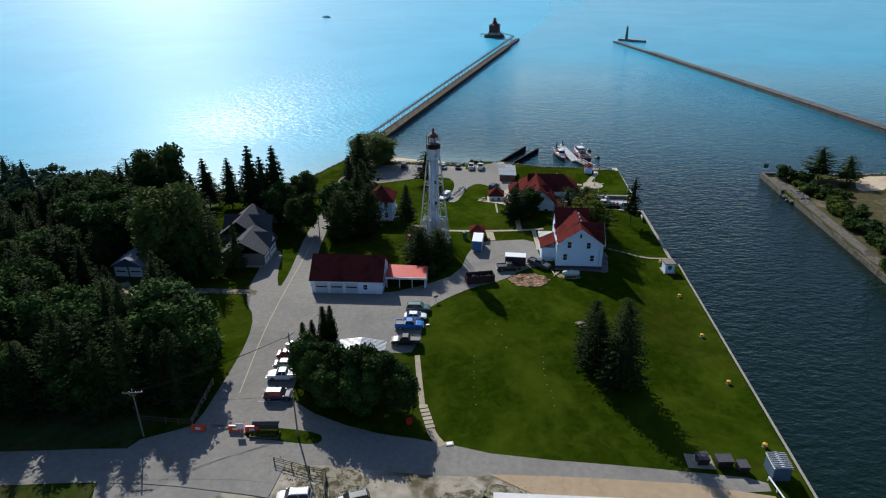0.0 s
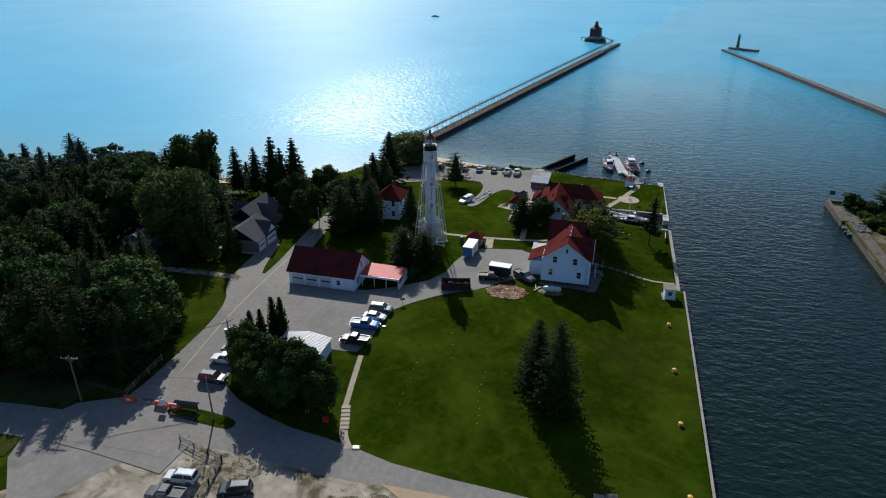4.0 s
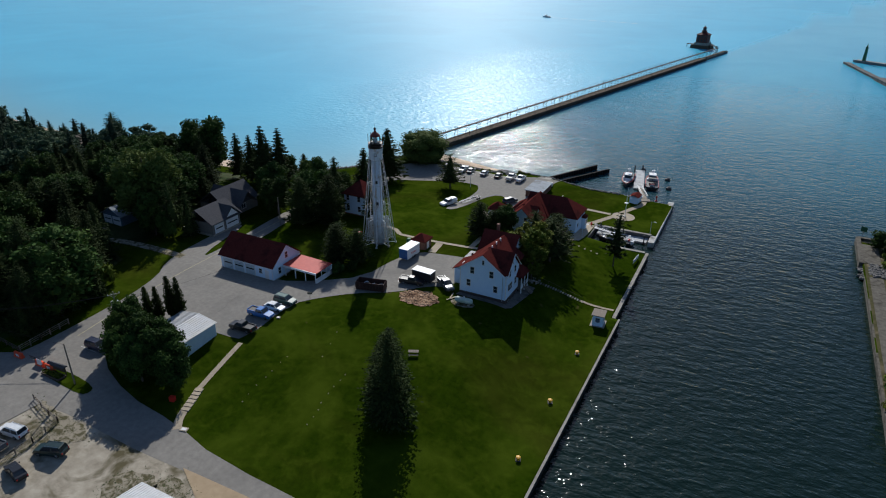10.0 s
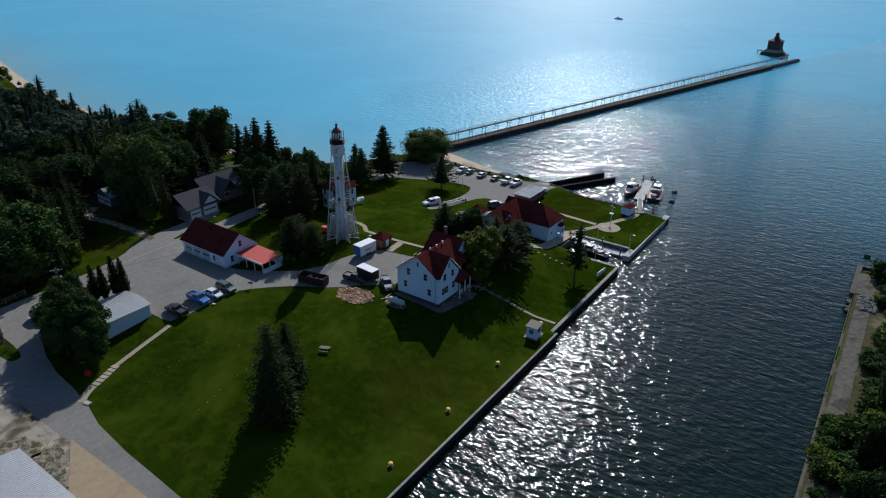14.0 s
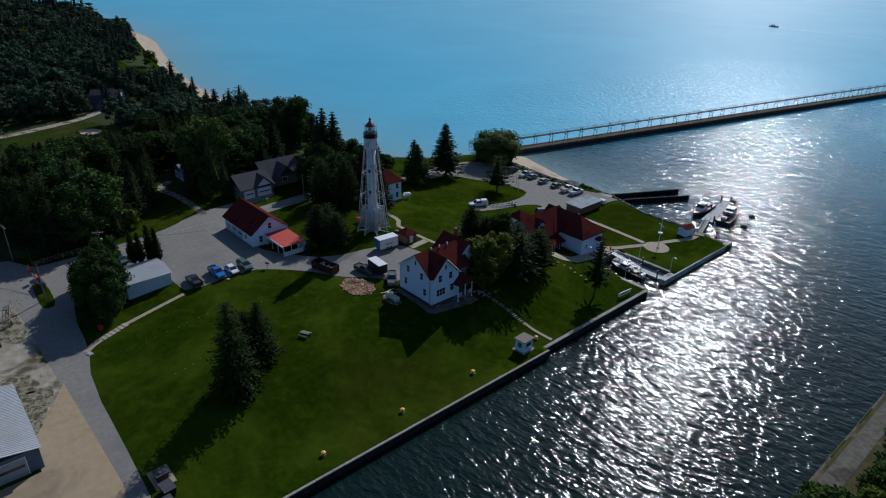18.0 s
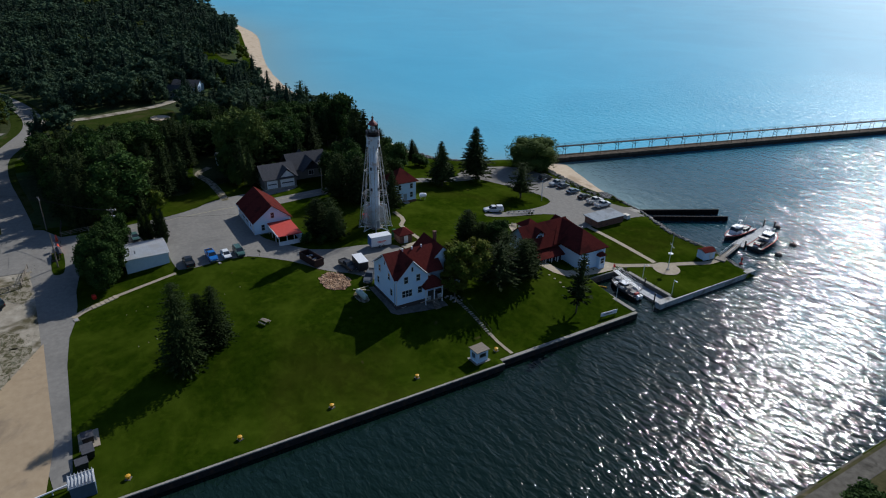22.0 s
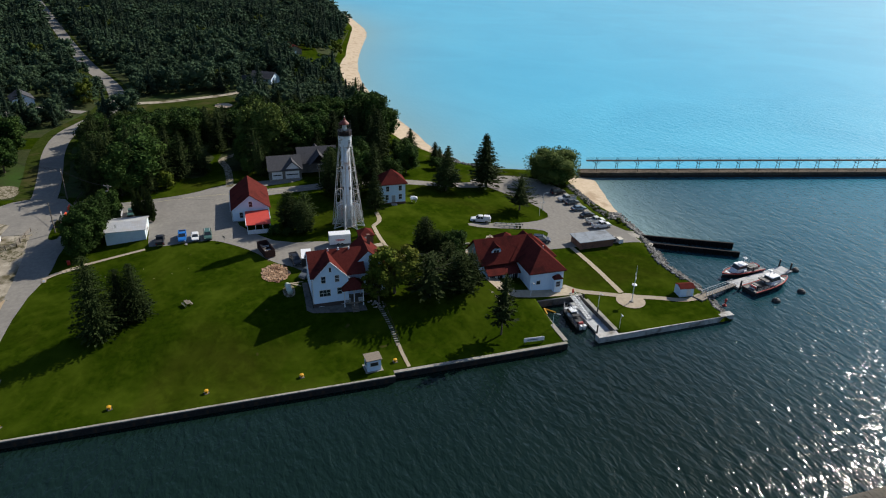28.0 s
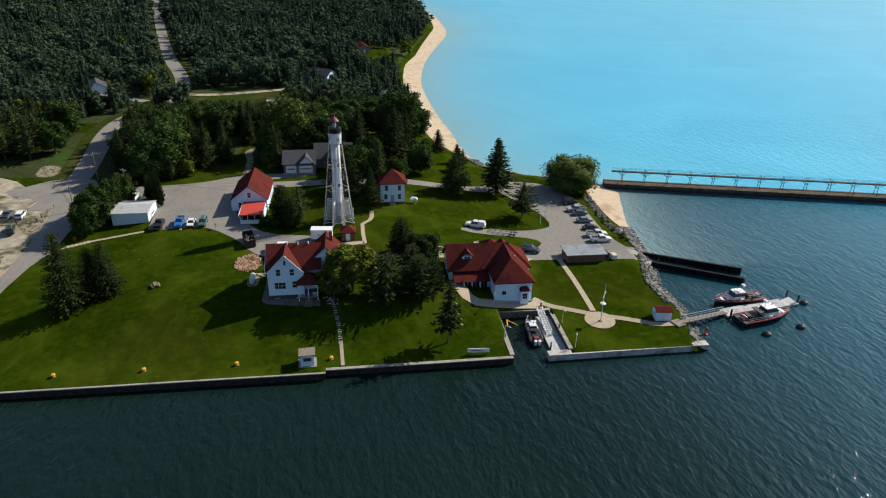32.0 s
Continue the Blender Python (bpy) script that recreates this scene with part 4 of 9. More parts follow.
opening(house, "window", 17.0, 149.0, 12.6, 0.8, 1.3, "w", bars=(1, 2))
porch = thing("porch", pose(0, 0, 0), "small front porch with red hipped roof and white posts", "porch")
part("deck", G().box(24.6, 28.2, 143.2, 147.2, hz + 0.1, hz + 0.35), M_WOOD, porch)
part("roof", hip_roof(24.6, 28.2, 143.0, 147.4, 9.5, 11.3, 0.25), M_REDROOF, porch)
for _x, _y in ((28.05, 143.2), (28.05, 147.1), (28.05, 145.2), (25.0, 147.1)):
    part("post", G().box(_x - 0.09, _x + 0.09, _y - 0.09, _y + 0.09, hz - 1.2, 9.3), M_WHITE, porch)
for _a, _b in ((143.3, 144.4), (146.0, 147.0)):
    part("railing", G().box(28.0, 28.1, _a, _b, hz + 1.2, hz + 1.3), M_WHITE, porch)
    for _k in range(5):
        _q = _a + 0.1 + (_b - _a - 0.2) * _k / 4
        part("baluster", G().box(28.02, 28.08, _q - 0.03, _q + 0.03, hz + 0.35, hz + 1.2), M_WHITE, porch)
for _k in range(6):
    part("stair_tread", G().box(28.2 + 0.3 * _k, 28.5 + 0.3 * _k, 144.5, 145.9, hz + 0.1 - 0.2 * _k - 0.06, hz + 0.1 - 0.2 * _k), M_WOOD, porch)

# ---- boathouse station by the slip ----
bz = 2.0
boathouse = thing("station_building", pose(0, 0, 0), "white harbour station with broad red roof beside the slip", "building")
part("foundation", G().box(10.5, 19.8, 176.3, 195.2, 0.9, bz + 0.35).box(19.0, 27.45, 185.5, 194.0, 0.8, bz + 0.3), M_FOUND, boathouse)
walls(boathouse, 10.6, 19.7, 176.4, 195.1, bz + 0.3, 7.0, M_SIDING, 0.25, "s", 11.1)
part("roof", gable_roof(10.6, 19.7, 176.4, 190.5, 7.0, 11.15, "y", 0.5), M_REDROOF, boathouse)
part("hip_roof", hip_roof(10.6, 19.7, 184.0, 195.1, 7.05, 11.25, 0.5), M_REDROOF, boathouse)
walls(boathouse, 19.7, 27.4, 185.6, 193.9, bz + 0.3, 7.2, M_SIDING, 0.25)
part("wing_roof", hip_roof(13.0, 27.4, 185.6, 193.9, 7.3, 11.2, 0.5, (False, True)), M_REDROOF, boathouse)
part("annex_wall", G().box(7.4, 10.6, 190.2, 196.6, bz, 4.7), M_SIDING, boathouse)
part("annex_roof", hip_roof(7.4, 11.6, 190.2, 196.6, 4.9, 6.8, 0.35), M_REDROOF, boathouse)
# dormer
part("dormer_wall", G().box(15.6, 18.0, 179.6, 181.9, 7.6, 9.5), M_SIDING, boathouse)
part("dormer_roof", gable_roof(14.2, 18.1, 179.5, 182.0, 9.4, 10.6, "x", 0.25), M_REDROOF, boathouse)
opening(boathouse, "window", 18.0, 180.75, 8.35, 1.3, 0.95, "e", bars=(2, 1))
part("veranda_roof", G().hull([(19.3, 177.2, 6.3), (22.6, 177.2, 5.0), (22.6, 185.4, 5.0), (19.3, 185.4, 6.3)], [(19.3, 177.2, 6.45), (22.6, 177.2, 5.15), (22.6, 185.4, 5.15), (19.3, 185.4, 6.45)]), M_REDROOF, boathouse)
for _y in (177.6, 179.5, 181.4, 183.3):
    part("veranda_post", G().box(22.25, 22.4, _y - 0.08, _y + 0.08, bz - 0.2, 5.0), M_WHITE, boathouse)
for _y in (178.5, 180.4, 182.3, 184.2):
    opening(boathouse, "window", 21.6, _y, bz + 0.35, 1.65, 2.25, "e", bars=(2, 1))
part("veranda_wall", G().box(19.5, 21.6, 177.4, 185.4, bz - 0.4, bz + 2.9), M_SIDING, boathouse)
opening(boathouse, "window", 27.4, 187.6, bz + 2.2, 0.9, 0.9, "e")
part("bay_window_wall", G().box(27.4, 28.5, 191.2, 193.0, bz, 5.6), M_SIDING, boathouse)
part("bay_roof", hip_roof(27.4, 28.5, 191.2, 193.0, 5.7, 6.5, 0.2), M_REDROOF, boathouse)
opening(boathouse, "window", 28.5, 192.1, bz + 1.6, 1.0, 1.3, "e", bars=(1, 2))
for _y in (178.5, 182.0):
    opening(boathouse, "window", 10.6, _y, bz + 1.5, 0.9, 1.4, "w", bars=(1, 2))
for _x in (12.8, 17.4):
    opening(boathouse, "window", _x, 176.4, bz + 1.5, 0.9, 1.4, "s", bars=(1, 2))
    opening(boathouse, "window", _x * 0.5 + 7.6, 176.4, 7.4, 0.8, 1.2, "s", bars=(1, 2))
part("stack", G().rod((21.5, 191.0, 9.8), (21.5, 191.0, 10.9), 0.15, n=8), M_ALU, boathouse)

# ---- two-storey dwelling with hipped roof ----
dwell = thing("dwelling", pose(0, 0, 0), "small white two-storey dwelling with red hipped roof", "house")
part("foundation", G().box(-32.1, -25.4, 162.9, 169.9, 4.2, 6.0), M_BRICK, dwell)
walls(dwell, -32.0, -25.5, 163.0, 169.8, 6.0, 11.6, M_SIDING)
part("roof", hip_roof(-32.0, -25.5, 163.0, 169.8, 11.7, 15.0, 0.6), M_REDROOF, dwell)
for _y, _z in ((164.4, 6.9), (168.3, 6.9), (164.6, 9.5), (168.3, 9.5)):
    opening(dwell, "window", -25.5, _y, _z, 0.85, 1.45, "e", bars=(1, 2))
opening(dwell, "door", -25.5, 166.3, 6.0, 1.0, 2.1, "e", M_DOORGREY)
for _x in (-30.8, -27.2):
    for _z in (6.9, 9.8):
        opening(dwell, "window", _x, 163.0, _z, 0.85, 1.45, "s", bars=(1, 2))
part("step", G().box(-25.5, -24.0, 165.5, 167.1, 5.0, 5.75), M_CONC, dwell)

# ---- pale metal shed ----
shed = thing("metal_shed", pose(0, 0, 0), "pale metal-sided shed with ribbed white roof", "shed")
sz = 4.35
part("wall", G().box(-27.4, -18.6, 91.6, 100.8, sz - 0.5, 7.6), M_PALEWALL, shed)
part("roof", gable_roof(-27.4, -18.6, 91.6, 100.8, 7.6, 8.3, "y", 0.3, 0.08), M_METALROOF, shed)
for _k in range(24):
    _y = 91.4 + 0.41 * _k
    part("roof_rib", G().hull([(-27.7, _y, 7.62), (-27.7, _y + 0.06, 7.62), (-23.0, _y + 0.06, 8.38), (-23.0, _y, 8.38)], [(-27.7, _y, 7.7), (-27.7, _y + 0.06, 7.7), (-23.0, _y + 0.06, 8.45), (-23.0, _y, 8.45)]).hull([(-23.0, _y, 8.38), (-23.0, _y + 0.06, 8.38), (-18.3, _y + 0.06, 7.62), (-18.3, _y, 7.62)], [(-23.0, _y, 8.45), (-23.0, _y + 0.06, 8.45), (-18.3, _y + 0.06, 7.7), (-18.3, _y, 7.7)]), M_ALU, shed)
part("vent_pipe", G().rod((-20.5, 94.0, 7.8), (-20.5, 94.0, 8.7), 0.12, n=8), M_ALU, shed)
garage_door(shed, -23.0, 100.8, sz - 0.1, 3.0, 2.7, "n", M_WHITE)

# ---- neighbours: grey-roofed house and garage ----
nb = thing("neighbour_house", pose(0, 0, 0), "pale house with grey shingle gables and two garage doors", "house")
part("foundation", G().box(-63.0, -51.9, 133.4, 143.3, 5.0, 6.3), M_CONC, nb)
walls(nb, -62.0, -52.0, 133.5, 143.2, 6.3, 9.3, M_TAUPE)
part("roof", gable_roof(-62.0, -52.0, 133.5, 143.2, 9.3, 12.2, "y", 0.5), M_GREYROOF, nb)
part("porch_gable_wall", G().hull([(-52.2, 138.0, 9.0), (-51.9, 138.0, 9.0), (-51.9, 143.0, 9.0), (-52.2, 143.0, 9.0)], [(-52.2, 140.4, 11.3), (-51.9, 140.4, 11.3), (-51.9, 140.6, 11.3), (-52.2, 140.6, 11.3)]), M_WHITE, nb)
part("porch_gable_roof", gable_roof(-57.0, -51.8, 137.8, 143.2, 9.2, 11.8, "x", 0.4), M_GREYROOF, nb)
garage_door(nb, -52.0, 135.8, 6.1, 2.9, 2.4, "e", M_WHITE)
garage_door(nb, -52.0, 140.4, 6.1, 4.0, 2.4, "e", M_WHITE)
walls(nb, -66.0, -56.5, 143.2, 155.0, 6.2, 9.6, M_TAUPE)
part("rear_roof", gable_roof(-66.0, -56.5, 143.2, 155.0, 9.6, 13.2, "y", 0.5), M_GREYROOF, nb)
part("rear_gable_roof", gable_roof(-66.0, -54.5, 146.5, 152.0, 9.6, 12.6, "x", 0.5), M_GREYROOF, nb)
opening(nb, "window", -56.5, 149.5, 7.3, 1.6, 1.3, "e", bars=(2, 1))
ngar = thing("neighbour_garage", pose(0, 0, 0), "small grey garage with metal roof under the trees", "garage")
walls(ngar, -85.0, -78.0, 127.0, 134.5, 5.9, 8.7, M_BLUEWALL, 0.25, "sn", 10.6)
part("roof", gable_roof(-85.0, -78.0, 127.0, 134.5, 8.7, 10.6, "y", 0.4), M_FLATROOF, ngar)
garage_door(ngar, -83.2, 127.0, 5.9, 2.7, 2.3, "s", M_WHITE)
garage_door(ngar, -79.8, 127.0, 5.9, 2.7, 2.3, "s", M_WHITE)

# ---- blue-grey metal building at the foot of the road ----
mb = thing("metal_building", pose(0, 0, 0), "long blue-grey metal building with ribbed white roof", "building")
part("wall", G().box(1.6, 20.6, 48.0, 66.6, 0.8, 5.9), M_BLUEWALL, mb)
part("roof", gable_roof(1.6, 20.6, 48.0, 66.6, 5.9, 7.6, "x", 0.3, 0.08), M_METALROOF, mb)
for _k in range(44):
    _x = 1.5 + 0.44 * _k
    part("roof_rib", G().hull([(_x, 66.9, 5.93), (_x + 0.07, 66.9, 5.93), (_x + 0.07, 57.3, 7.7), (_x, 57.3, 7.7)], [(_x, 66.9, 6.0), (_x + 0.07, 66.9, 6.0), (_x + 0.07, 57.3, 7.77), (_x, 57.3, 7.77)]), M_ALU, mb)
garage_door(mb, 20.6, 62.5, 1.7, 4.2, 3.4, "e", M_DOORGREY)
garage_door(mb, 20.6, 55.0, 1.7, 4.2, 3.4, "e", M_DOORGREY)

# ---- brick and white small buildings ----
bsh = thing("brick_shed", pose(0, 0, 0), "low brown brick shed with flat pale metal roof", "shed")
part("wall", G().box(4.6, 9.7, 208.0, 217.8, 1.6, 4.3), M_BRICK, bsh)
part("roof", G().hull([(4.2, 207.6, 4.3), (10.1, 207.6, 4.3), (10.1, 218.2, 4.3), (4.2, 218.2, 4.3)], [(4.2, 207.6, 4.55), (10.1, 207.6, 4.45), (10.1, 218.2, 4.45), (4.2, 218.2, 4.55)]), M_FLATROOF, bsh)
opening(bsh, "door", 4.6, 210.5, 2.05, 1.0, 2.0, "w", M_DOORGREY)
opening(bsh, "door", 8.0, 217.8, 2.05, 1.0, 2.0, "n", M_DOORGREY)
outh = thing("brick_outbuilding", pose(0, 0, 0), "small brick outbuilding with red hipped roof", "shed")
part("wall", G().box(-3.9, -0.5, 151.9, 155.2, 5.2, 8.0), M_BRICK, outh)
part("roof", hip_roof(-3.9, -0.5, 151.9, 155.2, 8.05, 9.4, 0.35), M_REDROOF, outh)
opening(outh, "door", -0.5, 153.5, 5.75, 0.9, 2.0, "e", M_WHITE)
wsh = thing("white_outbuilding", pose(0, 0, 0), "small white outbuilding with red hipped roof", "shed")
walls(wsh, 1.0, 5.2, 187.2, 191.4, 1.9, 4.7, M_SIDING)
part("roof", hip_roof(1.0, 5.2, 187.2, 191.4, 4.75, 6.6, 0.4), M_REDROOF, wsh)
opening(wsh, "window", 3.9, 187.2, 3.1, 0.7, 0.9, "s", bars=(1, 2))
opening(wsh, "door", 2.1, 187.2, 2.1, 0.9, 2.0, "s", M_DOORGREY)
opening(wsh, "window", 5.2, 189.3, 3.1, 0.7, 0.9, "e", bars=(1, 2))
hutq = thing("quay_hut", pose(44.9, 145.5, 1.45, 0, 0, 4), "tiny white watch hut with flat grey roof on the quay", "hut")
part("wall", G().box(-1.1, 1.1, -1.3, 1.3, 0, 2.4), M_SIDING, hutq)
part("roof", G().box(-1.35, 1.35, -1.55, 1.55, 2.4, 2.55), M_WOOD, hutq)
opening(hutq, "window", 1.1, 0, 1.1, 1.5, 0.8, "e")
opening(hutq, "window", 0, -1.3, 1.0, 0.9, 0.9, "s", bars=(2, 2))
part("lifebuoy", G().turn([(0.28, -0.06), (0.42, 0.0), (0.28, 0.06)], 16), M_BLUEWALL, hutq).matrix_basis = pose(0.0, -1.42, 1.3, 90, 0, 0)
part("step", G().box(-1.5, 1.5, -1.7, 1.7, -0.25, 0.02), M_CONC, hutq)
jh = thing("jetty_hut", pose(35.9, 221.1, gz(35.9, 221.1), 0, 0, -8), "tiny white hut with red roof beside the jetty", "hut")
part("wall", G().box(-1.3, 1.3, -1.7, 1.7, -0.1, 2.2), M_SIDING, jh)
part("roof", gable_roof(-1.3, 1.3, -1.7, 1.7, 2.2, 2.75, "y", 0.2, 0.08), M_REDROOF, jh)
opening(jh, "door", 1.3, 0.4, 0.05, 0.8, 1.9, "e", M_WHITE)
bsd = thing("blue_storage_shed", pose(46.2 - 1.6, 77.6, 1.5, 0, 0, 0), "small blue metal shed with ribbed white roof by the quay", "shed")
part("wall", G().box(-1.3, 1.3, -1.6, 1.6, -0.1, 2.3), M_BLUEWALL, bsd)
part("roof", gable_roof(-1.3, 1.3, -1.6, 1.6, 2.3, 2.55, "y", 0.15, 0.06), M_METALROOF, bsd)
for _k in range(8):
    part("roof_rib", G().box(-1.4, 1.4, -1.65 + 0.45 * _k, -1.58 + 0.45 * _k, 2.42, 2.68), M_ALU, bsd)

# ---- the lighthouse ----
LX, LY, LZ = -13.2, 151.1, 5.6
LEG = 4.2  # radius of the ring of legs at the ground
lh = thing("lighthouse", pose(LX, LY, LZ), "tall white steel tower with braced legs and dark lantern", "lighthouse")
part("footing", G().turn([(2.0, -0.8), (2.0, 0.12), (1.9, 0.2)], 24), M_CONC, lh)
part("shaft", G().turn([(1.28, 0.2), (1.24, 6.0), (1.14, 21.9)], 28), M_LHWHITE, lh, smooth=True)
for _z in (3.0, 6.0, 9.0, 12.0, 15.0, 18.0, 21.0):
    part("shaft_band", G().turn([(1.1, _z - 0.06), (1.33 - _z * 0.006, _z - 0.05), (1.33 - _z * 0.006, _z + 0.05), (1.1, _z + 0.06)], 28), M_LHWHITE, lh)
for _a, _z0, _z1 in ((0.6, 8.0, 20.5), (-0.35, 3.0, 17.0), (1.5, 11.0, 21.0), (-1.2, 5.0, 15.0), (2.6, 6.0, 18.0)):
    part("rust_streak", G().hull([(1.262 * math.cos(_a + _d), 1.262 * math.sin(_a + _d), _z0) for _d in (-0.03, 0.03)] + [(1.2 * math.cos(_a), 1.2 * math.sin(_a), _z0)], [(1.262 * math.cos(_a + _d) * (1 - 0.0035 * (_z1 - _z0)), 1.262 * math.sin(_a + _d) * (1 - 0.0035 * (_z1 - _z0)), _z1) for _d in (-0.09, 0.09)] + [(1.1 * math.cos(_a), 1.1 * math.sin(_a), _z1)]), M_RUST, lh)
part("watch_room", G().turn([(1.1, 21.6), (1.62, 21.9), (1.66, 24.3), (1.74, 24.5), (1.74, 24.65)], 28), M_LHWHITE, lh, smooth=False)
part("gallery", G().turn([(1.5, 24.65), (1.78, 24.68), (1.78, 24.78), (1.2, 24.8)], 28), M_LANTERN, lh)
for _k in range(16):
    _a = 2 * math.pi * _k / 16
    part("gallery_post", G().rod((1.72 * math.cos(_a), 1.72 * math.sin(_a), 24.75), (1.72 * math.cos(_a), 1.72 * math.sin(_a), 25.8), 0.035, n=5), M_LANTERN, lh)
for _z in (25.25, 25.8):
    part("gallery_rail", G().turn([(1.69, _z - 0.03), (1.75, _z - 0.03), (1.75, _z + 0.03), (1.69, _z + 0.03)], 28), M_LANTERN, lh)
part("lantern_base", G().turn([(1.25, 24.8), (1.3, 25.5)], 20), M_LANTERN, lh)
lg = part("lantern_glass", G().turn([(1.12, 25.6), (1.12, 27.4)], 20), M_CLEAR, lh)
for _k in range(10):
    _a = 2 * math.pi * _k / 10
    part("mullion", G().rod((1.2 * math.cos(_a), 1.2 * math.sin(_a), 25.6), (1.2 * math.cos(_a), 1.2 * math.sin(_a), 27.45), 0.05, n=5), M_LANTERN, lg)
part("lens", G().turn([(0.3, 25.7), (0.5, 26.2), (0.5, 26.8), (0.3, 27.2)], 16), M_LAMP, lg)
part("lantern_roof", G().turn([(1.15, 27.35), (1.22, 27.5), (0.85, 28.0), (0.32, 28.45), (0.22, 28.8)], 20), M_LHROOF, lh)
part("vent_ball", G().turn([(0.1, 28.8), (0.32, 29.0), (0.32, 29.2), (0.1, 29.4), (0.03, 29.5), (0.02, 30.3)], 14), M_LANTERN, lh)
for _a in (0.4, 1.97, 3.54, 5.11):
    part("corner_post", G().rod((1.7 * math.cos(_a), 1.7 * math.sin(_a), 24.7), (1.7 * math.cos(_a), 1.7 * math.sin(_a), 27.9), 0.06, n=6), M_LANTERN, lh)
part("aerial", G().rod((-1.6, 0.6, 24.7), (-1.6, 0.6, 28.0), 0.06, n=6), M_ALU, lh)
for _k in range(8):
    _a = 2 * math.pi * (_k + 0.5) / 8
    _c, _s = math.cos(_a), math.sin(_a)
    _a2 = 2 * math.pi * (_k + 1.5) / 8
    leg = part("leg", G().rod((LEG * _c, LEG * _s, 0.1), (1.66 * _c, 1.66 * _s, 22.4), 0.11, 0.07, 8), M_LHRUST, lh)
    part("foot", G().rod((LEG * _c, LEG * _s, 0.0), (LEG * _c, LEG * _s, 0.45), 0.34, 0.2, 10), M_LHRUST, leg)
    # latticed buttress: an edge frame with many crossing flats
    edge = [(1.35, 0.25), (4.25, 0.25), (3.65, 1.6), (3.3, 3.2), (3.1, 5.0), (3.05, 6.3), (1.3, 6.6)]
    fr = G()
    for (r0, z0), (r1, z1) in zip(edge[1:], edge[2:]):
        fr.rod((r0 * _c, r0 * _s, z0), (r1 * _c, r1 * _s, z1), 0.08, n=6)
    fr.rod((1.3 * _c, 1.3 * _s, 0.3), (4.2 * _c, 4.2 * _s, 0.3), 0.09, n=6)
    but = part("buttress", fr, M_LHWHITE, lh)
    for _q in range(16):
        _z = 0.35 + 0.37 * _q
        _r = float(np.interp(_z, [e[1] for e in edge[1:]], [e[0] for e in edge[1:]]))
        _zu = min(_z + 1.5, 6.25)
        _ru = float(np.interp(_zu, [e[1] for e in edge[1:]], [e[0] for e in edge[1:]]))
        part("lattice_bar", G().rod((1.3 * _c, 1.3 * _s, _z), (_ru * _c, _ru * _s, _zu), 0.036, n=4), M_LHRUST, but)
        part("lattice_bar", G().rod((_r * _c, _r * _s, _z), (1.3 * _c, 1.3 * _s, _zu), 0.042, n=4), M_LHRUST, but)
    for _z in (9.6, 15.6):
        _r = LEG - (LEG - 1.66) * _z / 22.4
        part("strut", G().rod((1.1 * _c, 1.1 * _s, _z), (_r * _c, _r * _s, _z), 0.045, n=5), M_LHRUST, leg)
        part("ring_strut", G().rod((_r * _c, _r * _s, _z), (_r * math.cos(_a2), _r * math.sin(_a2), _z), 0.05, n=5), M_LHRUST, leg)
    for _z0, _z1 in ((6.3, 9.6), (9.6, 15.6), (15.6, 22.0)):
        _r0, _r1 = LEG - (LEG - 1.66) * _z0 / 22.4, LEG - (LEG - 1.66) * _z1 / 22.4
        part("brace", G().rod((_r0 * _c, _r0 * _s, _z0), (_r1 * math.cos(_a2), _r1 * math.sin(_a2), _z1), 0.014, n=4), M_LHRUST, leg)
        part("brace", G().rod((_r0 * math.cos(_a2), _r0 * math.sin(_a2), _z0), (_r1 * _c, _r1 * _s, _z1), 0.014, n=4), M_LHRUST, leg)
    # vertical angle stiffener on the shaft
    part("shaft_rib", G().rod((1.27 * _c, 1.27 * _s, 0.3), (1.14 * _c, 1.14 * _s, 21.7), 0.06, 0.05, 5), M_LHRUST, lh)
for _a in (0.5, 2.1, 3.6, 5.2):
    for _z, _r in ((22.9, 1.6), (10.5, 1.22), (16.0, 1.19)):
        opening(lh, "window", _r * math.cos(_a), _r * math.sin(_a), _z, 0.4, 0.6, math.degrees(_a) + 90, frame_mat=M_LANTERN)
opening(lh, "door", 1.3 * math.cos(0.1), 1.3 * math.sin(0.1), 0.3, 0.9, 2.0, math.degrees(0.1) + 90, M_DOORGREY)

# ---- trees ----
def _quads_at(c, size, rng, flat=0.35, aspect=1.0, axis=None):
    """Leaf pieces: bent quads at the centres c, turned at random; flat: how far they tend to lie level."""
    n = len(c)
    u = rng.normal(size=(n, 3)) if axis is None else axis + rng.normal(size=(n, 3)) * 0.25
    u[:, 2] *= flat
    u /= np.linalg.norm(u, axis=1, keepdims=True) + 1e-9
    w = rng.normal(size=(n, 3))
    w[:, 2] *= flat
    w -= (w * u).sum(1, keepdims=True) * u
    w /= np.linalg.norm(w, axis=1, keepdims=True) + 1e-9
    s = size * rng.uniform(0.6, 1.3, (n, 1))
    u, w = u * s * aspect, w * s
    lift = np.array([0, 0, 1.0]) * s * rng.uniform(-0.25, 0.25, (n, 1))
    v = np.stack([c - u - w * 0.5, c - w * 0.15 + lift + u * 0.1 - w * 0.6, c + u + w * 0.4, c + w * 0.9 + lift], 1).reshape(-1, 3)
    f = np.arange(n * 4).reshape(n, 4)
    return v, f


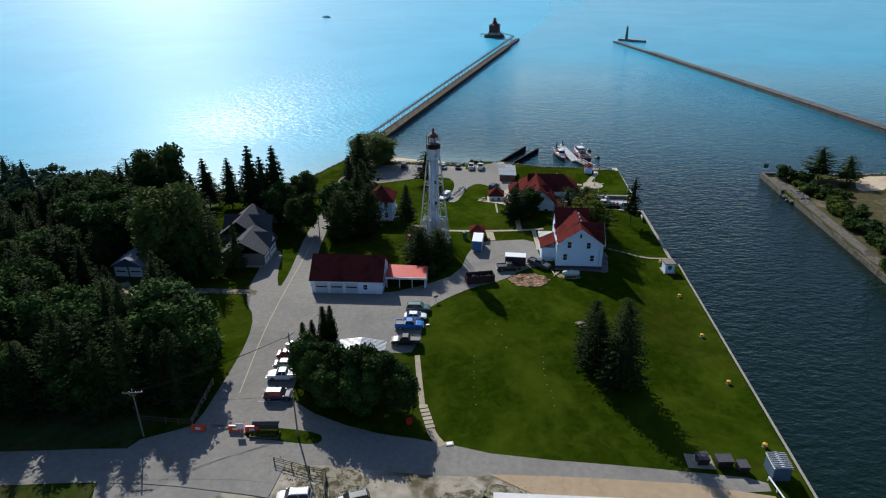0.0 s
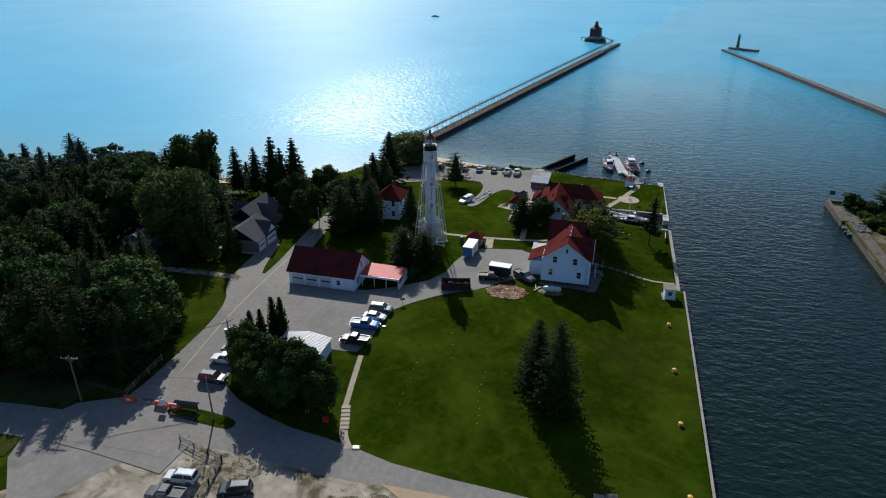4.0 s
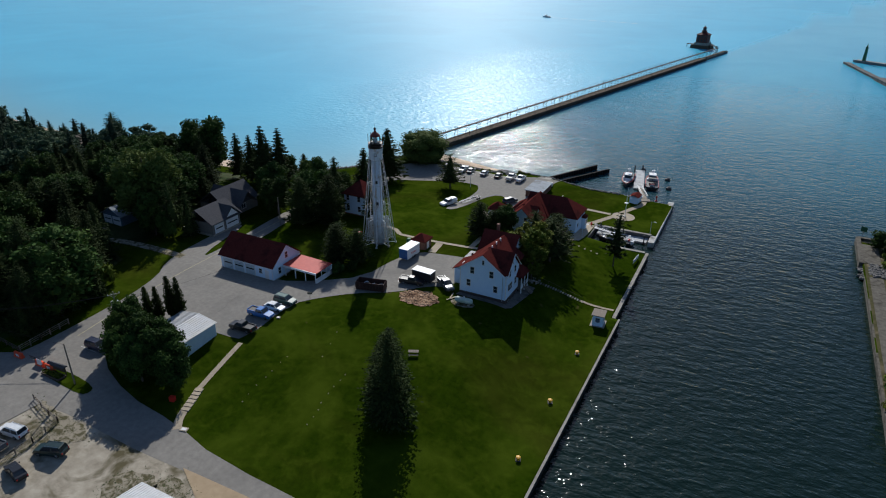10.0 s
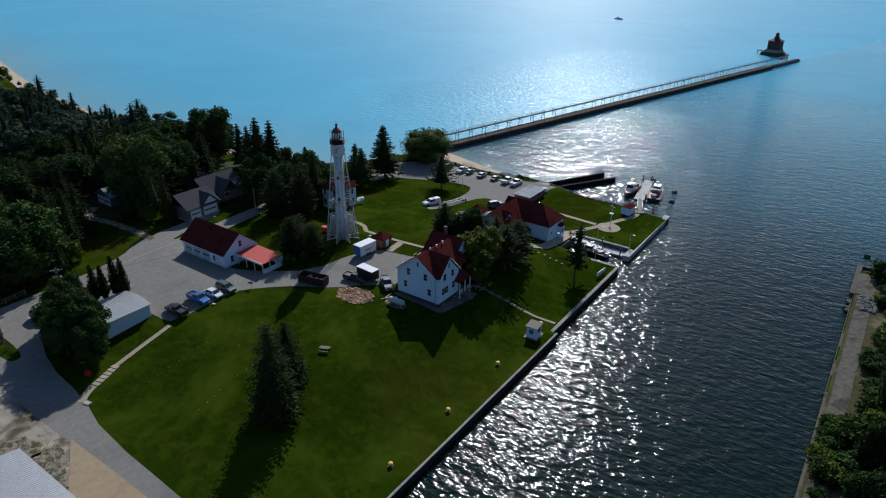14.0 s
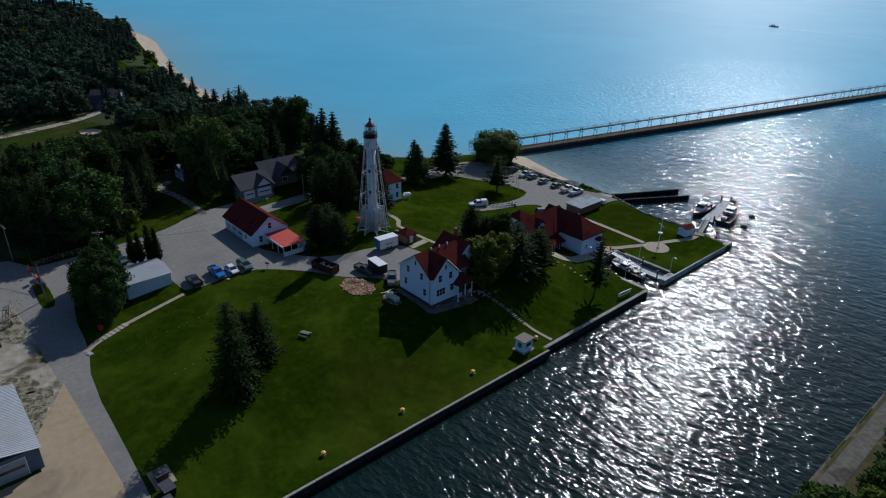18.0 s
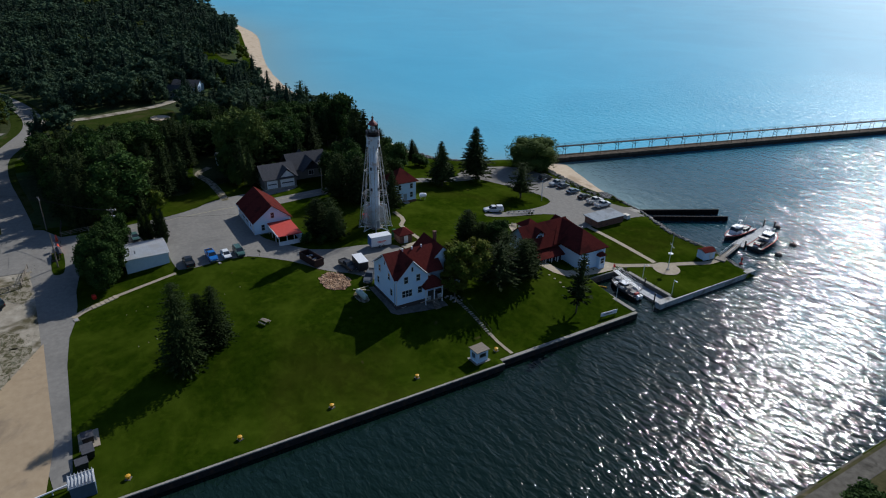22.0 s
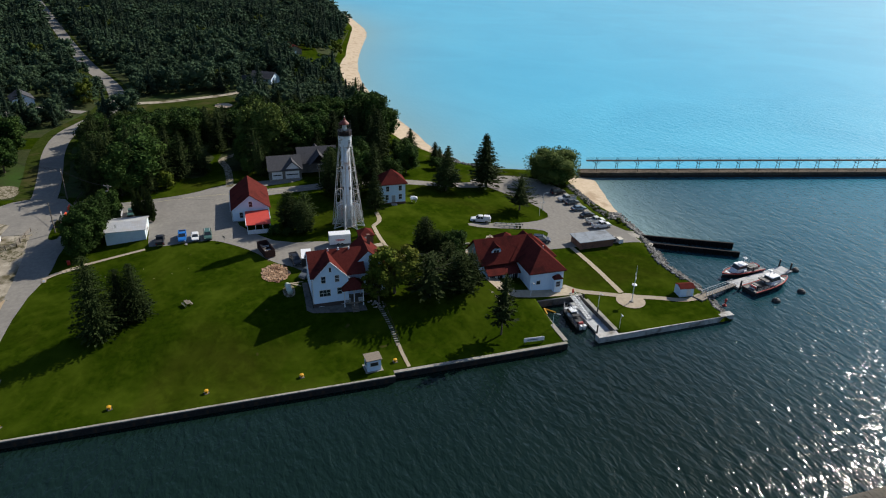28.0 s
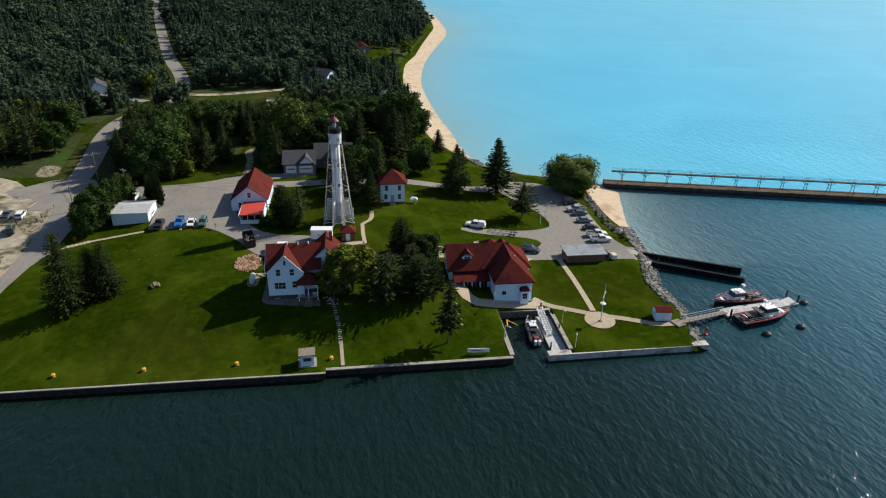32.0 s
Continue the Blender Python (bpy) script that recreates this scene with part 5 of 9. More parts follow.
def _blob(c, r, rng, seg=7, rings=5):
    """A lumpy ball with quads all round, which fills the inside of a crown."""
    th = np.linspace(0.12, math.pi - 0.12, rings)
    ph = np.linspace(0, 2 * math.pi, seg, endpoint=False)
    T_, P_ = np.meshgrid(th, ph, indexing="ij")
    k = rng.uniform(0.8, 1.12, T_.shape)
    v = np.stack([np.sin(T_) * np.cos(P_) * k * r[0], np.sin(T_) * np.sin(P_) * k * r[1], np.cos(T_) * k * r[2]], -1).reshape(-1, 3) + c
    i = np.arange(rings * seg).reshape(rings, seg)
    f = np.stack([i[:-1], i[1:], np.roll(i[1:], -1, 1), np.roll(i[:-1], -1, 1)], -1).reshape(-1, 4)
    return v, f


def _join(chunks):
    vs, fs, k = [], [], 0
    for v, f in chunks:
        vs.append(v)
        fs.append(f + k)
        k += len(v)
    return np.concatenate(vs), np.concatenate(fs)


def broadleaf(h, r, n, size, seed, lobes=9, base=0.22, lobe=(0.36, 0.55), heart=0.62):
    """Crown of a broad-leaved tree: lobes round a hollow heart, leaf clumps over them."""
    rng = np.random.default_rng(seed)
    zc, rz = h * (1 + base) / 2, h * (1 - base) / 2
    chunks = []
    cen = []
    for k in range(lobes):
        a = 2 * math.pi * (k * 0.618 + rng.uniform(-0.1, 0.1))
        t = (k + 0.5) / lobes
        zz = zc + rz * (t * 1.5 - 0.75)
        rr = r * 0.62 * math.sqrt(max(0.08, 1 - ((zz - zc) / rz) ** 2)) * rng.uniform(0.7, 1.1)
        lr = r * rng.uniform(*lobe)
        cen.append((np.array([rr * math.cos(a), rr * math.sin(a), zz]), lr))
    cen.append((np.array([0, 0, zc + rz * 0.15]), r * heart))
    tot = sum(l * l for _, l in cen)
    for c, lr in cen:
        chunks.append(_blob(c, (lr * 0.72, lr * 0.72, lr * 0.66), rng))
        m = max(6, int(n * lr * lr / tot))
        d = rng.normal(size=(m, 3))
        d[:, 2] = d[:, 2] * 0.9 + 0.25
        d /= np.linalg.norm(d, axis=1, keepdims=True)
        p = c + d * lr * rng.uniform(0.68, 1.12, (m, 1)) * np.array([1, 1, 0.9])
        chunks.append(_quads_at(p, size, rng, 0.7))
    return _join(chunks)


def conifer(h, r, levels, arms, per, size, seed, base=0.1, droop=0.25, gap=0.0, taper=0.85):
    """Crown of a spruce or cedar: whorls of drooping boughs that shorten to the tip."""
    rng = np.random.default_rng(seed)
    chunks = []
    pts, axs, sz = [], [], []
    for k in range(levels):
        t = (k + rng.uniform(0, 0.6)) / levels
        z = h * (base + (1 - base) * t)
        reach = r * (1 - t) ** taper * rng.uniform(0.78, 1.12) + 0.12
        if rng.uniform() < gap:
            continue
        for j in range(arms):
            a = rng.uniform(0, 2 * math.pi)
            ln = reach * rng.uniform(0.65, 1.1)
            for q in range(per):
                s = (q + 0.6) / per
                pts.append((ln * s * math.cos(a) + rng.normal() * 0.08, ln * s * math.sin(a) + rng.normal() * 0.08, z - droop * ln * s + 0.12 * ln * s * s))
                axs.append((math.cos(a), math.sin(a), -droop))
                sz.append(0.32 + 0.8 * (1 - t))
    pts, axs, sz = np.array(pts), np.array(axs), np.array(sz)
    v, f = _quads_at(pts, size, rng, 0.55, 1.5, axs)
    v = (v - np.repeat(pts, 4, 0)) * np.repeat(sz, 4)[:, None] + np.repeat(pts, 4, 0)
    chunks.append((v, f))
    core = []
    seg = 7
    for q, (tz, tr) in enumerate(((base * 1.05, 0.18), (base + 0.06, 0.5), (0.45, 0.3), (0.75, 0.15), (0.97, 0.02))):
        core.append(np.stack([r * tr * np.cos(np.arange(seg) * 2 * math.pi / seg + q), r * tr * np.sin(np.arange(seg) * 2 * math.pi / seg + q), np.full(seg, h * tz)], -1))
    i = np.arange(5 * seg).reshape(5, seg)
    f = np.stack([i[:-1], np.roll(i[:-1], -1, 1), np.roll(i[1:], -1, 1), i[1:]], -1).reshape(-1, 4)
    chunks.append((np.concatenate(core), f))
    return _join(chunks)


def trunk_mesh(h, r, limbs, seed):
    rng = random.Random(seed)
    g = G().rod((0, 0, -0.5), (0, 0, h * 0.45), r, r * 0.7, 8).rod((0, 0, h * 0.45), (rng.uniform(-.2, .2), rng.uniform(-.2, .2), h * 0.9), r * 0.7, r * 0.12, 7)
    for k in range(limbs):
        a, z = rng.uniform(0, 6.28), h * rng.uniform(0.28, 0.6)
        ln = h * rng.uniform(0.16, 0.3)
        g.rod((0, 0, z), (ln * math.cos(a), ln * math.sin(a), z + ln * 0.7), r * 0.38, r * 0.08, 5)
    return g.mesh("trunk", M_BARK)


_tree_kinds = {}


def tree_kind(kind, variants, crown_mat, h, maker, limbs, r):
    _tree_kinds[kind] = [(fast_mesh("crown", *maker(s), crown_mat), trunk_mesh(h, r, limbs, s), h) for s in variants]


tree_kind("broadleaf", (1, 2, 3, 4), M_LEAF, 12.0, lambda s: broadleaf(12.0, 5.2, 5200, 0.27, s, 26, 0.1, (0.2, 0.4)), 7, 0.28)
tree_kind("yellow_broadleaf", (11, 12), M_LEAFY, 12.0, lambda s: broadleaf(12.0, 5.4, 4200, 0.24, s, 44, 0.16, (0.11, 0.25), 0.34), 7, 0.26)
tree_kind("shrub", (21, 22, 23), M_LEAF, 3.0, lambda s: broadleaf(3.0, 2.0, 700, 0.2, s, 6, 0.05), 3, 0.08)
tree_kind("yellow_shrub", (24,), M_LEAFY, 3.0, lambda s: broadleaf(3.0, 2.0, 700, 0.2, s, 6, 0.05), 3, 0.08)
tree_kind("spruce", (31, 32, 33), M_NEEDLE, 17.0, lambda s: conifer(17.0, 5.2, 46, 14, 8, 0.25, s, 0.06, 0.2, 0.05, 0.66), 0, 0.24)
tree_kind("old_spruce", (38, 39), M_NEEDLE, 17.0, lambda s: conifer(17.0, 5.1, 64, 17, 9, 0.22, s, 0.04, 0.16, 0.02, 0.44), 0, 0.26)
tree_kind("open_spruce", (34, 35), M_NEEDLE, 17.0, lambda s: conifer(17.0, 5.0, 32, 15, 9, 0.33, s, 0.12, 0.16, 0.06, 0.74), 0, 0.24)
tree_kind("cedar", (47, 48), M_NEEDLE, 10.0, lambda s: conifer(10.0, 3.6, 44, 18, 6, 0.24, s, 0.03, -0.25, 0.0, 0.42), 0, 0.2)
tree_kind("thin_spruce", (49,), M_NEEDLE, 15.0, lambda s: conifer(15.0, 3.5, 24, 10, 7, 0.33, s, 0.24, 0.06, 0.14, 0.5), 5, 0.2)
tree_kind("pine", (36, 37), M_PINE, 17.0, lambda s: conifer(17.0, 5.6, 22, 10, 10, 0.34, s, 0.16, 0.02, 0.14, 0.36), 9, 0.28)
tree_kind("maple", (46,), M_WILLOW, 12.0, lambda s: broadleaf(12.0, 5.6, 8000, 0.25, s, 34, 0.08, (0.18, 0.36)), 8, 0.36)
tree_kind("arborvitae", (41, 42), M_NEEDLE, 6.0, lambda s: conifer(6.0, 1.75, 52, 16, 3, 0.2, s, 0.02, -0.7, 0.0, 0.62), 0, 0.12)
tree_kind("willow", (45,), M_WILLOW, 12.0, lambda s: broadleaf(12.0, 6.0, 9000, 0.2, s, 22, 0.02), 8, 0.4)
LABELS = {
    "broadleaf": ("full green broad-leaved tree with a rounded crown", "tree"), "yellow_broadleaf": ("broad-leaved tree turning yellow-green beside the house", "tree"),
    "shrub": ("dense green shrub with rounded outline", "shrub"), "yellow_shrub": ("bright yellow-green shrub at the wood's edge", "shrub"), "spruce": ("dense dark green spruce with drooping boughs", "tree"),
    "old_spruce": ("broad old dark spruce standing on the lawn", "tree"), "open_spruce": ("tall thin dark spruce with gaps between boughs", "tree"), "thin_spruce": ("thin ragged spruce with a bare lower trunk", "tree"), "cedar": ("dense dark round-topped cedar", "tree"), "pine": ("tall dark pine with clumped foliage", "tree"), "maple": ("large rounded pale green tree above the woods", "tree"), "willow": ("wide low-branched willow at the root of the pier", "tree"), "arborvitae": ("narrow dark green columnar evergreen", "tree"),
}
_tree_count = 0


def tree(kind, x, y, h, wide=1.0, label="", group=""):
    global _tree_count
    rng = random.Random(_tree_count * 7 + 3)
    crown, trunk, h0 = _tree_kinds[kind][_tree_count % len(_tree_kinds[kind])]
    _tree_count += 1
    s = h / h0
    t = thing(LABELS[kind][1], pose(x, y, gz(x, y), rng.uniform(-2, 2), rng.uniform(-2, 2), rng.uniform(0, 360)), label or LABELS[kind][0], LABELS[kind][1], group)
    for nm, me in (("trunk", trunk), ("crown", crown)):
        o = new(nm, me)
        o.parent = t
        o.scale = (s * wide, s * wide, s)
    return t


# single trees of the station
for _k, _x, _y, _h, _w in (
    ("old_spruce", 24.2, 96.0, 17.4, 0.95), ("old_spruce", 20.2, 99.8, 11.8, 1.1), ("old_spruce", 19.8, 102.6, 12.2, 1.05), ("thin_spruce", 41.0, 173.2, 14.6, 0.95),
    ("open_spruce", -41.0, 200.9, 18.0, 1.3), ("pine", -19.6, 203.4, 11.5, 1.45), ("open_spruce", -37.8, 186.0, 13.2, 1.25), ("open_spruce", -41.8, 187.6, 13.6, 1.2), ("spruce", -86.5, 187.2, 8.5, 1.5), ("spruce", -69.0, 191.8, 7.4, 1.5), ("spruce", -71.6, 194.4, 5.6, 1.5), ("broadleaf", -54.0, 177.3, 10.0, 1.15),
    ("willow", -42.0, 225.2, 10.8, 1.75), ("broadleaf", -36.0, 224.5, 7.0, 1.2),
    ("yellow_broadleaf", 27.8, 150.4, 9.0, 1.1), ("broadleaf", -52.8, 94.0, 10.0, 0.9), ("spruce", -51.6, 99.6, 9.5, 0.9), ("yellow_broadleaf", 25.4, 154.4, 11.5, 1.4), ("pine", 28.4, 161.4, 11.0, 1.75), ("cedar", 27.4, 168.6, 9.6, 1.3), ("cedar", 7.6, 166.4, 9.4, 1.15), ("cedar", 10.2, 168.6, 7.0, 1.1), ("broadleaf", 12.4, 172.0, 7.8, 1.15), ("pine", 22.0, 167.5, 9.5, 1.3), ("cedar", 25.4, 172.0, 8.2, 1.1),
    ("cedar", -15.4, 136.4, 9.8, 1.15), ("pine", -17.6, 140.4, 9.0, 1.2), ("cedar", -11.4, 139.0, 8.4, 1.25), ("open_spruce", -21.2, 160.2, 12.0, 1.0),
    ("cedar", -30.6, 153.8, 14.0, 0.95), ("cedar", -37.0, 150.6, 13.0, 1.0), ("broadleaf", -39.5, 159.5, 13.0, 1.1), ("broadleaf", -47.8, 153.5, 11.0, 1.0), ("spruce", -35.0, 163.0, 16.0, 1.0), ("broadleaf", -37.5, 168.5, 10.0, 1.0),
    ("broadleaf", -55.5, 160.5, 11.5, 1.1), ("broadleaf", -66.0, 178.5, 8.5, 1.2), ("shrub", -60.0, 190.0, 4.0, 1.2), ("broadleaf", -62.0, 168.0, 9.0, 1.0),
    ("broadleaf", -27.6, 89.4, 9.5, 0.85), ("broadleaf", -23.6, 88.6, 10.5, 1.0), ("broadleaf", -18.6, 88.8, 10.5, 1.0), ("broadleaf", -26.0, 85.8, 8.5, 1.0), ("broadleaf", -14.4, 86.4, 9.0, 0.95), ("broadleaf", -20.5, 84.8, 9.0, 1.0), 
    ("broadleaf", -30.8, 91.6, 9.8, 0.85), ("arborvitae", -32.8, 97.6, 8.2, 0.52), ("arborvitae", -31.6, 98.8, 8.0, 0.52), ("arborvitae", -29.9, 100.8, 9.8, 0.5), ("arborvitae", -28.9, 101.7, 9.2, 0.5), ("maple", -73.5, 133.0, 20.0, 1.05), ("broadleaf", -54.6, 95.6, 11.5, 0.9), ("spruce", -53.2, 89.2, 13.0, 0.85), ("spruce", -50.8, 83.6, 10.0, 0.85), ("pine", -57.2, 99.2, 14.0, 0.75), ("broadleaf", -29.8, 88.8, 9.0, 0.75), ("pine", -61.8, 130.2, 15.0, 0.8), ("broadleaf", -66.0, 127.6, 12.0, 0.9), ("spruce", -57.6, 131.2, 13.0, 0.7), ("spruce", -64.0, 93.5, 18.0, 0.95), ("spruce", -55.5, 91.5, 15.0, 1.0), ("pine", -59.5, 86.0, 16.0, 0.9), ("spruce", -53.5, 85.0, 12.0, 1.0), ("pine", -68.0, 96.5, 17.0, 0.9), ("spruce", -77.0, 111.0, 11.0, 1.1), ("broadleaf", -72.5, 103.5, 9.5, 1.1), ("spruce", -86.5, 118.5, 12.0, 1.1), ("broadleaf", -61.5, 127.5, 6.0, 1.0),
    ("yellow_shrub", -54.5, 103.5, 5.0, 0.9), ("shrub", -12.0, 132.0, 2.5, 1.0), ("shrub", -10.0, 135.0, 2.2, 1.0),
):
    tree(_k, _x, _y, _h, _w)
# row of spruces towards the lake and tall trees at the wood's edge
for _k, _x, _y, _h, _w in (
    ("open_spruce", -81.5, 174.6, 15.2, 1.0), ("open_spruce", -73.5, 171.6, 15.5, 0.95), ("open_spruce", -66.3, 169.3, 19.5, 0.95), ("open_spruce", -58.8, 168.6, 19.8, 0.95), ("open_spruce", -62.0, 167.2, 17.0, 0.9),
    ("broadleaf", -94.5, 173.0, 19.0, 1.1), ("pine", -101.0, 177.0, 18.0, 1.0), ("pine", -90.0, 168.0, 15.0, 1.0), ("pine", -108.0, 180.0, 14.5, 0.9), ("pine", -144.0, 177.0, 16.0, 0.9), ("broadleaf", -80.0, 150.0, 13.5, 1.15), ("broadleaf", -86.0, 143.0, 13.0, 1.1),
    ("spruce", -58.5, 98.5, 15.0, 1.0), ("spruce", -62.5, 104.0, 17.0, 1.0), ("spruce", -56.5, 88.0, 13.0, 1.0), ("spruce", -67.0, 113.0, 14.0, 1.0), ("broadleaf", -60.0, 93.0, 11.0, 1.0),
    ("broadleaf", -122.0, 181.0, 9.0, 1.1),
):
    tree(_k, _x, _y, _h, _w, group="trees at the wood's edge")

for _k, _x, _y, _h, _w in (
    ("pine", -58.5, 83.0, 13.0, 0.9), ("spruce", -62.5, 82.0, 14.5, 0.95), ("broadleaf", -66.5, 81.5, 11.5, 1.1), ("pine", -70.5, 82.5, 15.0, 1.0), ("spruce", -75.0, 81.0, 14.0, 1.0), ("broadleaf", -79.0, 81.5, 12.0, 1.1), ("spruce", -83.5, 80.5, 15.5, 1.0), ("pine", -88.0, 80.0, 14.0, 1.0), ("broadleaf", -93.0, 79.0, 12.5, 1.2), ("spruce", -98.0, 78.5, 14.0, 1.0),
    ("spruce", -60.5, 87.0, 16.0, 1.0), ("pine", -66.0, 87.0, 16.5, 1.0), ("spruce", -72.0, 87.5, 16.0, 1.0), ("spruce", -63.0, 107.5, 15.0, 1.05), ("pine", -58.5, 103.0, 13.0, 0.9),
):
    tree(_k, _x, _y, _h, _w, group="trees at the wood's edge")

# the woods: nearest trees singly, the rest joined
def _clear(x, y):
    """True where the woods leave room."""
    if y > coast(x) - (13 if x > -300 else 18):
        return True
    if x > (-50 if y < 150 else -60) and y > 78:
        return True
    if -64 < x < -48 and 96 < y < 175:
        return True
    if -70 < x < -46 and 128 < y < 160:
        return True
    if -90 < x < -60 and 99 < y < 137:
        return True
    if -100 < x < -56 and y > 160:
        return True
    if y < 78 and x > -46 or y < 63 and x > -74:
        return True
    for a, b, w in ROADS:
        p, d = Vector((x, y)) - a, b - a
        k = max(0.0, min(1.0, p.dot(d) / d.length_squared))
        if (p - d * k).length < w:
            return True
    if -304 < x < -232 and 156 < y < 192:
        return True
    if (-214 < x < -160 and 128 < y < 150 and (x * 7 + y * 3) % 11 < 9) or (x + 164) ** 2 + (y - 41) ** 2 < 19 ** 2 or (-168 < x < -130 and 79 < y < 128):
        return True
    return False


_rp = [(-30, 69), (-52, 71), (-76, 68), (-98, 64.6), (-118, 64.6), (-132, 69), (-160, 78), (-200, 72), (-272, 46), (-517, -20), (-1000, -150)]
ROADS = [(Vector(a), Vector(b), 11.5 if a[0] > -110 else 8.0) for a, b in zip(_rp, _rp[1:])] + [(Vector((-166, 74)), Vector((-173, 122)), 8.0), (Vector((-172, 30)), Vector((-151, 66)), 8.0)]
_rng = random.Random(77)
_near, _far = [], []
_y = -420.0
while _y < 260:
    _x = -1000.0
    while _x < -45:
        _dist = math.hypot(_x + 20, _y - 120)
        _st = 6.0 if _dist < 170 else 7.0 if _dist < 420 else 9.5
        px, py = _x + _rng.uniform(-2, 2), _y + _rng.uniform(-2, 2)
        if not _clear(px, py) and (_dist < 170 or _rng.random() < 0.93):
            (_near if _dist < 112 and len(_near) < 230 else _far).append((px, py, _dist))
        _x += _st
    _y += 6.0 if -20 < _y < 230 else 8.5
for px, py, _ in _near:
    _k = _rng.choices(("spruce", "broadleaf", "pine", "open_spruce"), (4, 4, 4, 2))[0]
    _h = _rng.uniform(10.0, 16.0) * (0.8 if px < -90 and py > 125 else 1.0)
    if px < -80 and 70 < py < 130:
        _h = min(_h, max(5.0, (px + 164) * 0.2 - 1.0))
    tree(_k, px, py, _h, _rng.uniform(1.05, 1.4), group="trees of the woods")
_lo = {
    "b": [[broadleaf(12.0, 4.6, n, q, k, 12, 0.06, (0.2, 0.4)) for k in (51, 52, 53)] for n, q in ((760, 0.32), (300, 0.48), (120, 0.75))],
    "c": [[conifer(14.5, 3.9, a, b, c, q, k, 0.05, 0.2, 0.08, 0.6) for k in (61, 62, 63)] for a, b, c, q in ((24, 9, 4, 0.38), (18, 7, 3, 0.55), (12, 6, 2, 0.85))],
}


def _stand(x, y):
    """Slow drift over the woods, from -1 to 1: taller and lower stands, leafy and coniferous."""
    return 0.4 * math.sin(0.041 * x + 0.9 * math.sin(0.023 * y)) + 0.35 * math.sin(0.057 * y + 1.3 * math.sin(0.031 * x) + 1.0) + 0.25 * math.sin(0.11 * x - 0.09 * y)


def woods(name, spots, mat, kinds, label):
    vs, fs, off = [], [], 0
    for px, py, dist in spots:
        v, f = _lo[kinds][0 if dist < 230 else 1 if dist < 460 else 2][_rng.randrange(3)]
        a, s, w = _rng.uniform(0, 6.28), _rng.uniform(0.62, 1.22) * (0.95 + 0.3 * _stand(px, py)), _rng.uniform(0.9, 1.4)
        if dist > 420:
            w *= 1.5
        c, n = math.cos(a), math.sin(a)
        q = np.stack([(v[:, 0] * c - v[:, 1] * n) * s * w + px, (v[:, 0] * n + v[:, 1] * c) * s * w + py, v[:, 2] * s + gz(px, py)], -1)
        vs.append(q)
        fs.append(f + off)
        off += len(v)
    if vs:
        tagged(new(name, fast_mesh(name, np.concatenate(vs), np.concatenate(fs), mat)), label, "woods", kind="stuff")


_pick = [(min(0.985, max(0.0, _rng.random() - 0.3 * _stand(s[1] + 90, s[0]))) if _rng.random() < 0.985 else 0.995, s) for s in _far]
woods("broadleaf_woods", [s for k, s in _pick if k < (0.74 if s[2] < 300 else 0.52)], M_HAZEDLEAF, "b", "dense dark green broad-leaved woods")
woods("yellowing_woods", [s for k, s in _pick if k >= 0.99], M_LEAFY, "b", "yellow-green trees scattered in the woods")
woods("conifer_woods", [s for k, s in _pick if (0.74 if s[2] < 300 else 0.52) <= k < 0.99], M_HAZEDNEEDLE, "c", "dense dark conifer woods")
# far bank
drape("far_beach", smooth_ring([(118, 203), (124, 201), (131, 206), (138, 212), (130, 217), (122, 212)], 1), 0.09, M_SAND, "bare sandy hollow on the far bank", "beach", 3.0)
for _k, _x, _y, _h, _w in (("pine", 111.5, 215.0, 11.5, 1.7), ("pine", 118.5, 210.5, 9.5, 1.6), ("shrub", 101.8, 216.0, 4.4, 1.4), ("shrub", 105.2, 213.5, 3.2, 1.6), ("broadleaf", 106.5, 160.5, 9.5, 0.95), ("broadleaf", 109.5, 150.0, 11.5, 0.95), ("broadleaf", 113.5, 168.0, 11.0, 1.0), ("broadleaf", 105.2, 141.5, 9.5, 0.95), ("pine", 112.0, 158.0, 13.0, 1.2), ("pine", 118.0, 176.0, 12.0, 1.2), ("broadleaf", 104.6, 130.0, 9.0, 1.0), ("broadleaf", 105.5, 118.5, 9.5, 1.0), ("broadleaf", 103.8, 107.0, 8.5, 1.0), ("broadleaf", 112.0, 136.0, 11.0, 1.0), ("broadleaf", 113.0, 122.0, 11.0, 1.0), ("broadleaf", 112.0, 105.0, 11.0, 1.0), ("broadleaf", 104.5, 95.0, 8.5, 1.0), ("broadleaf", 105.0, 84.0, 8.5, 1.0), ("pine", 124.0, 160.0, 12.0, 1.2), ("broadleaf", 121.0, 145.0, 11.0, 1.1), ("broadleaf", 130.0, 190.0, 7.0, 1.1)):
    tree(_k, _x, _y, _h, _w, group="trees of the far bank")
for _k in range(150):
    _y = _rng.uniform(78, 214)
    _x = (98.4 if _y < 150 else 102.2) + abs(_rng.gauss(0, 5.5 if _y > 150 else 4.0))
    _h = _rng.uniform(1.3, 2.8) * (1.25 if _y < 150 else 1.0)
    if not (116 < _x < 140 and _y > 199):
        tree(_rng.choice(("shrub", "shrub", "shrub", "yellow_shrub")), _x, _y, _h, _rng.uniform(1.1, 1.7), group="shrubs of the far bank")
_fb = [(_rng.uniform(125, 420), _rng.uniform(-250, 215), 300) for _ in range(420)]
woods("far_bank_woods", [p for p in _fb if p[1] < coast(p[0]) - 12], M_LEAF, "b", "green scrub woods on the far bank")

# ---- piers, groins and jetties ----
def pier_x(y):
    return -45.2 + 0.2265 * (y - 250.0)


PIER_TURN = math.degrees(math.atan2(1.0, 0.2265))


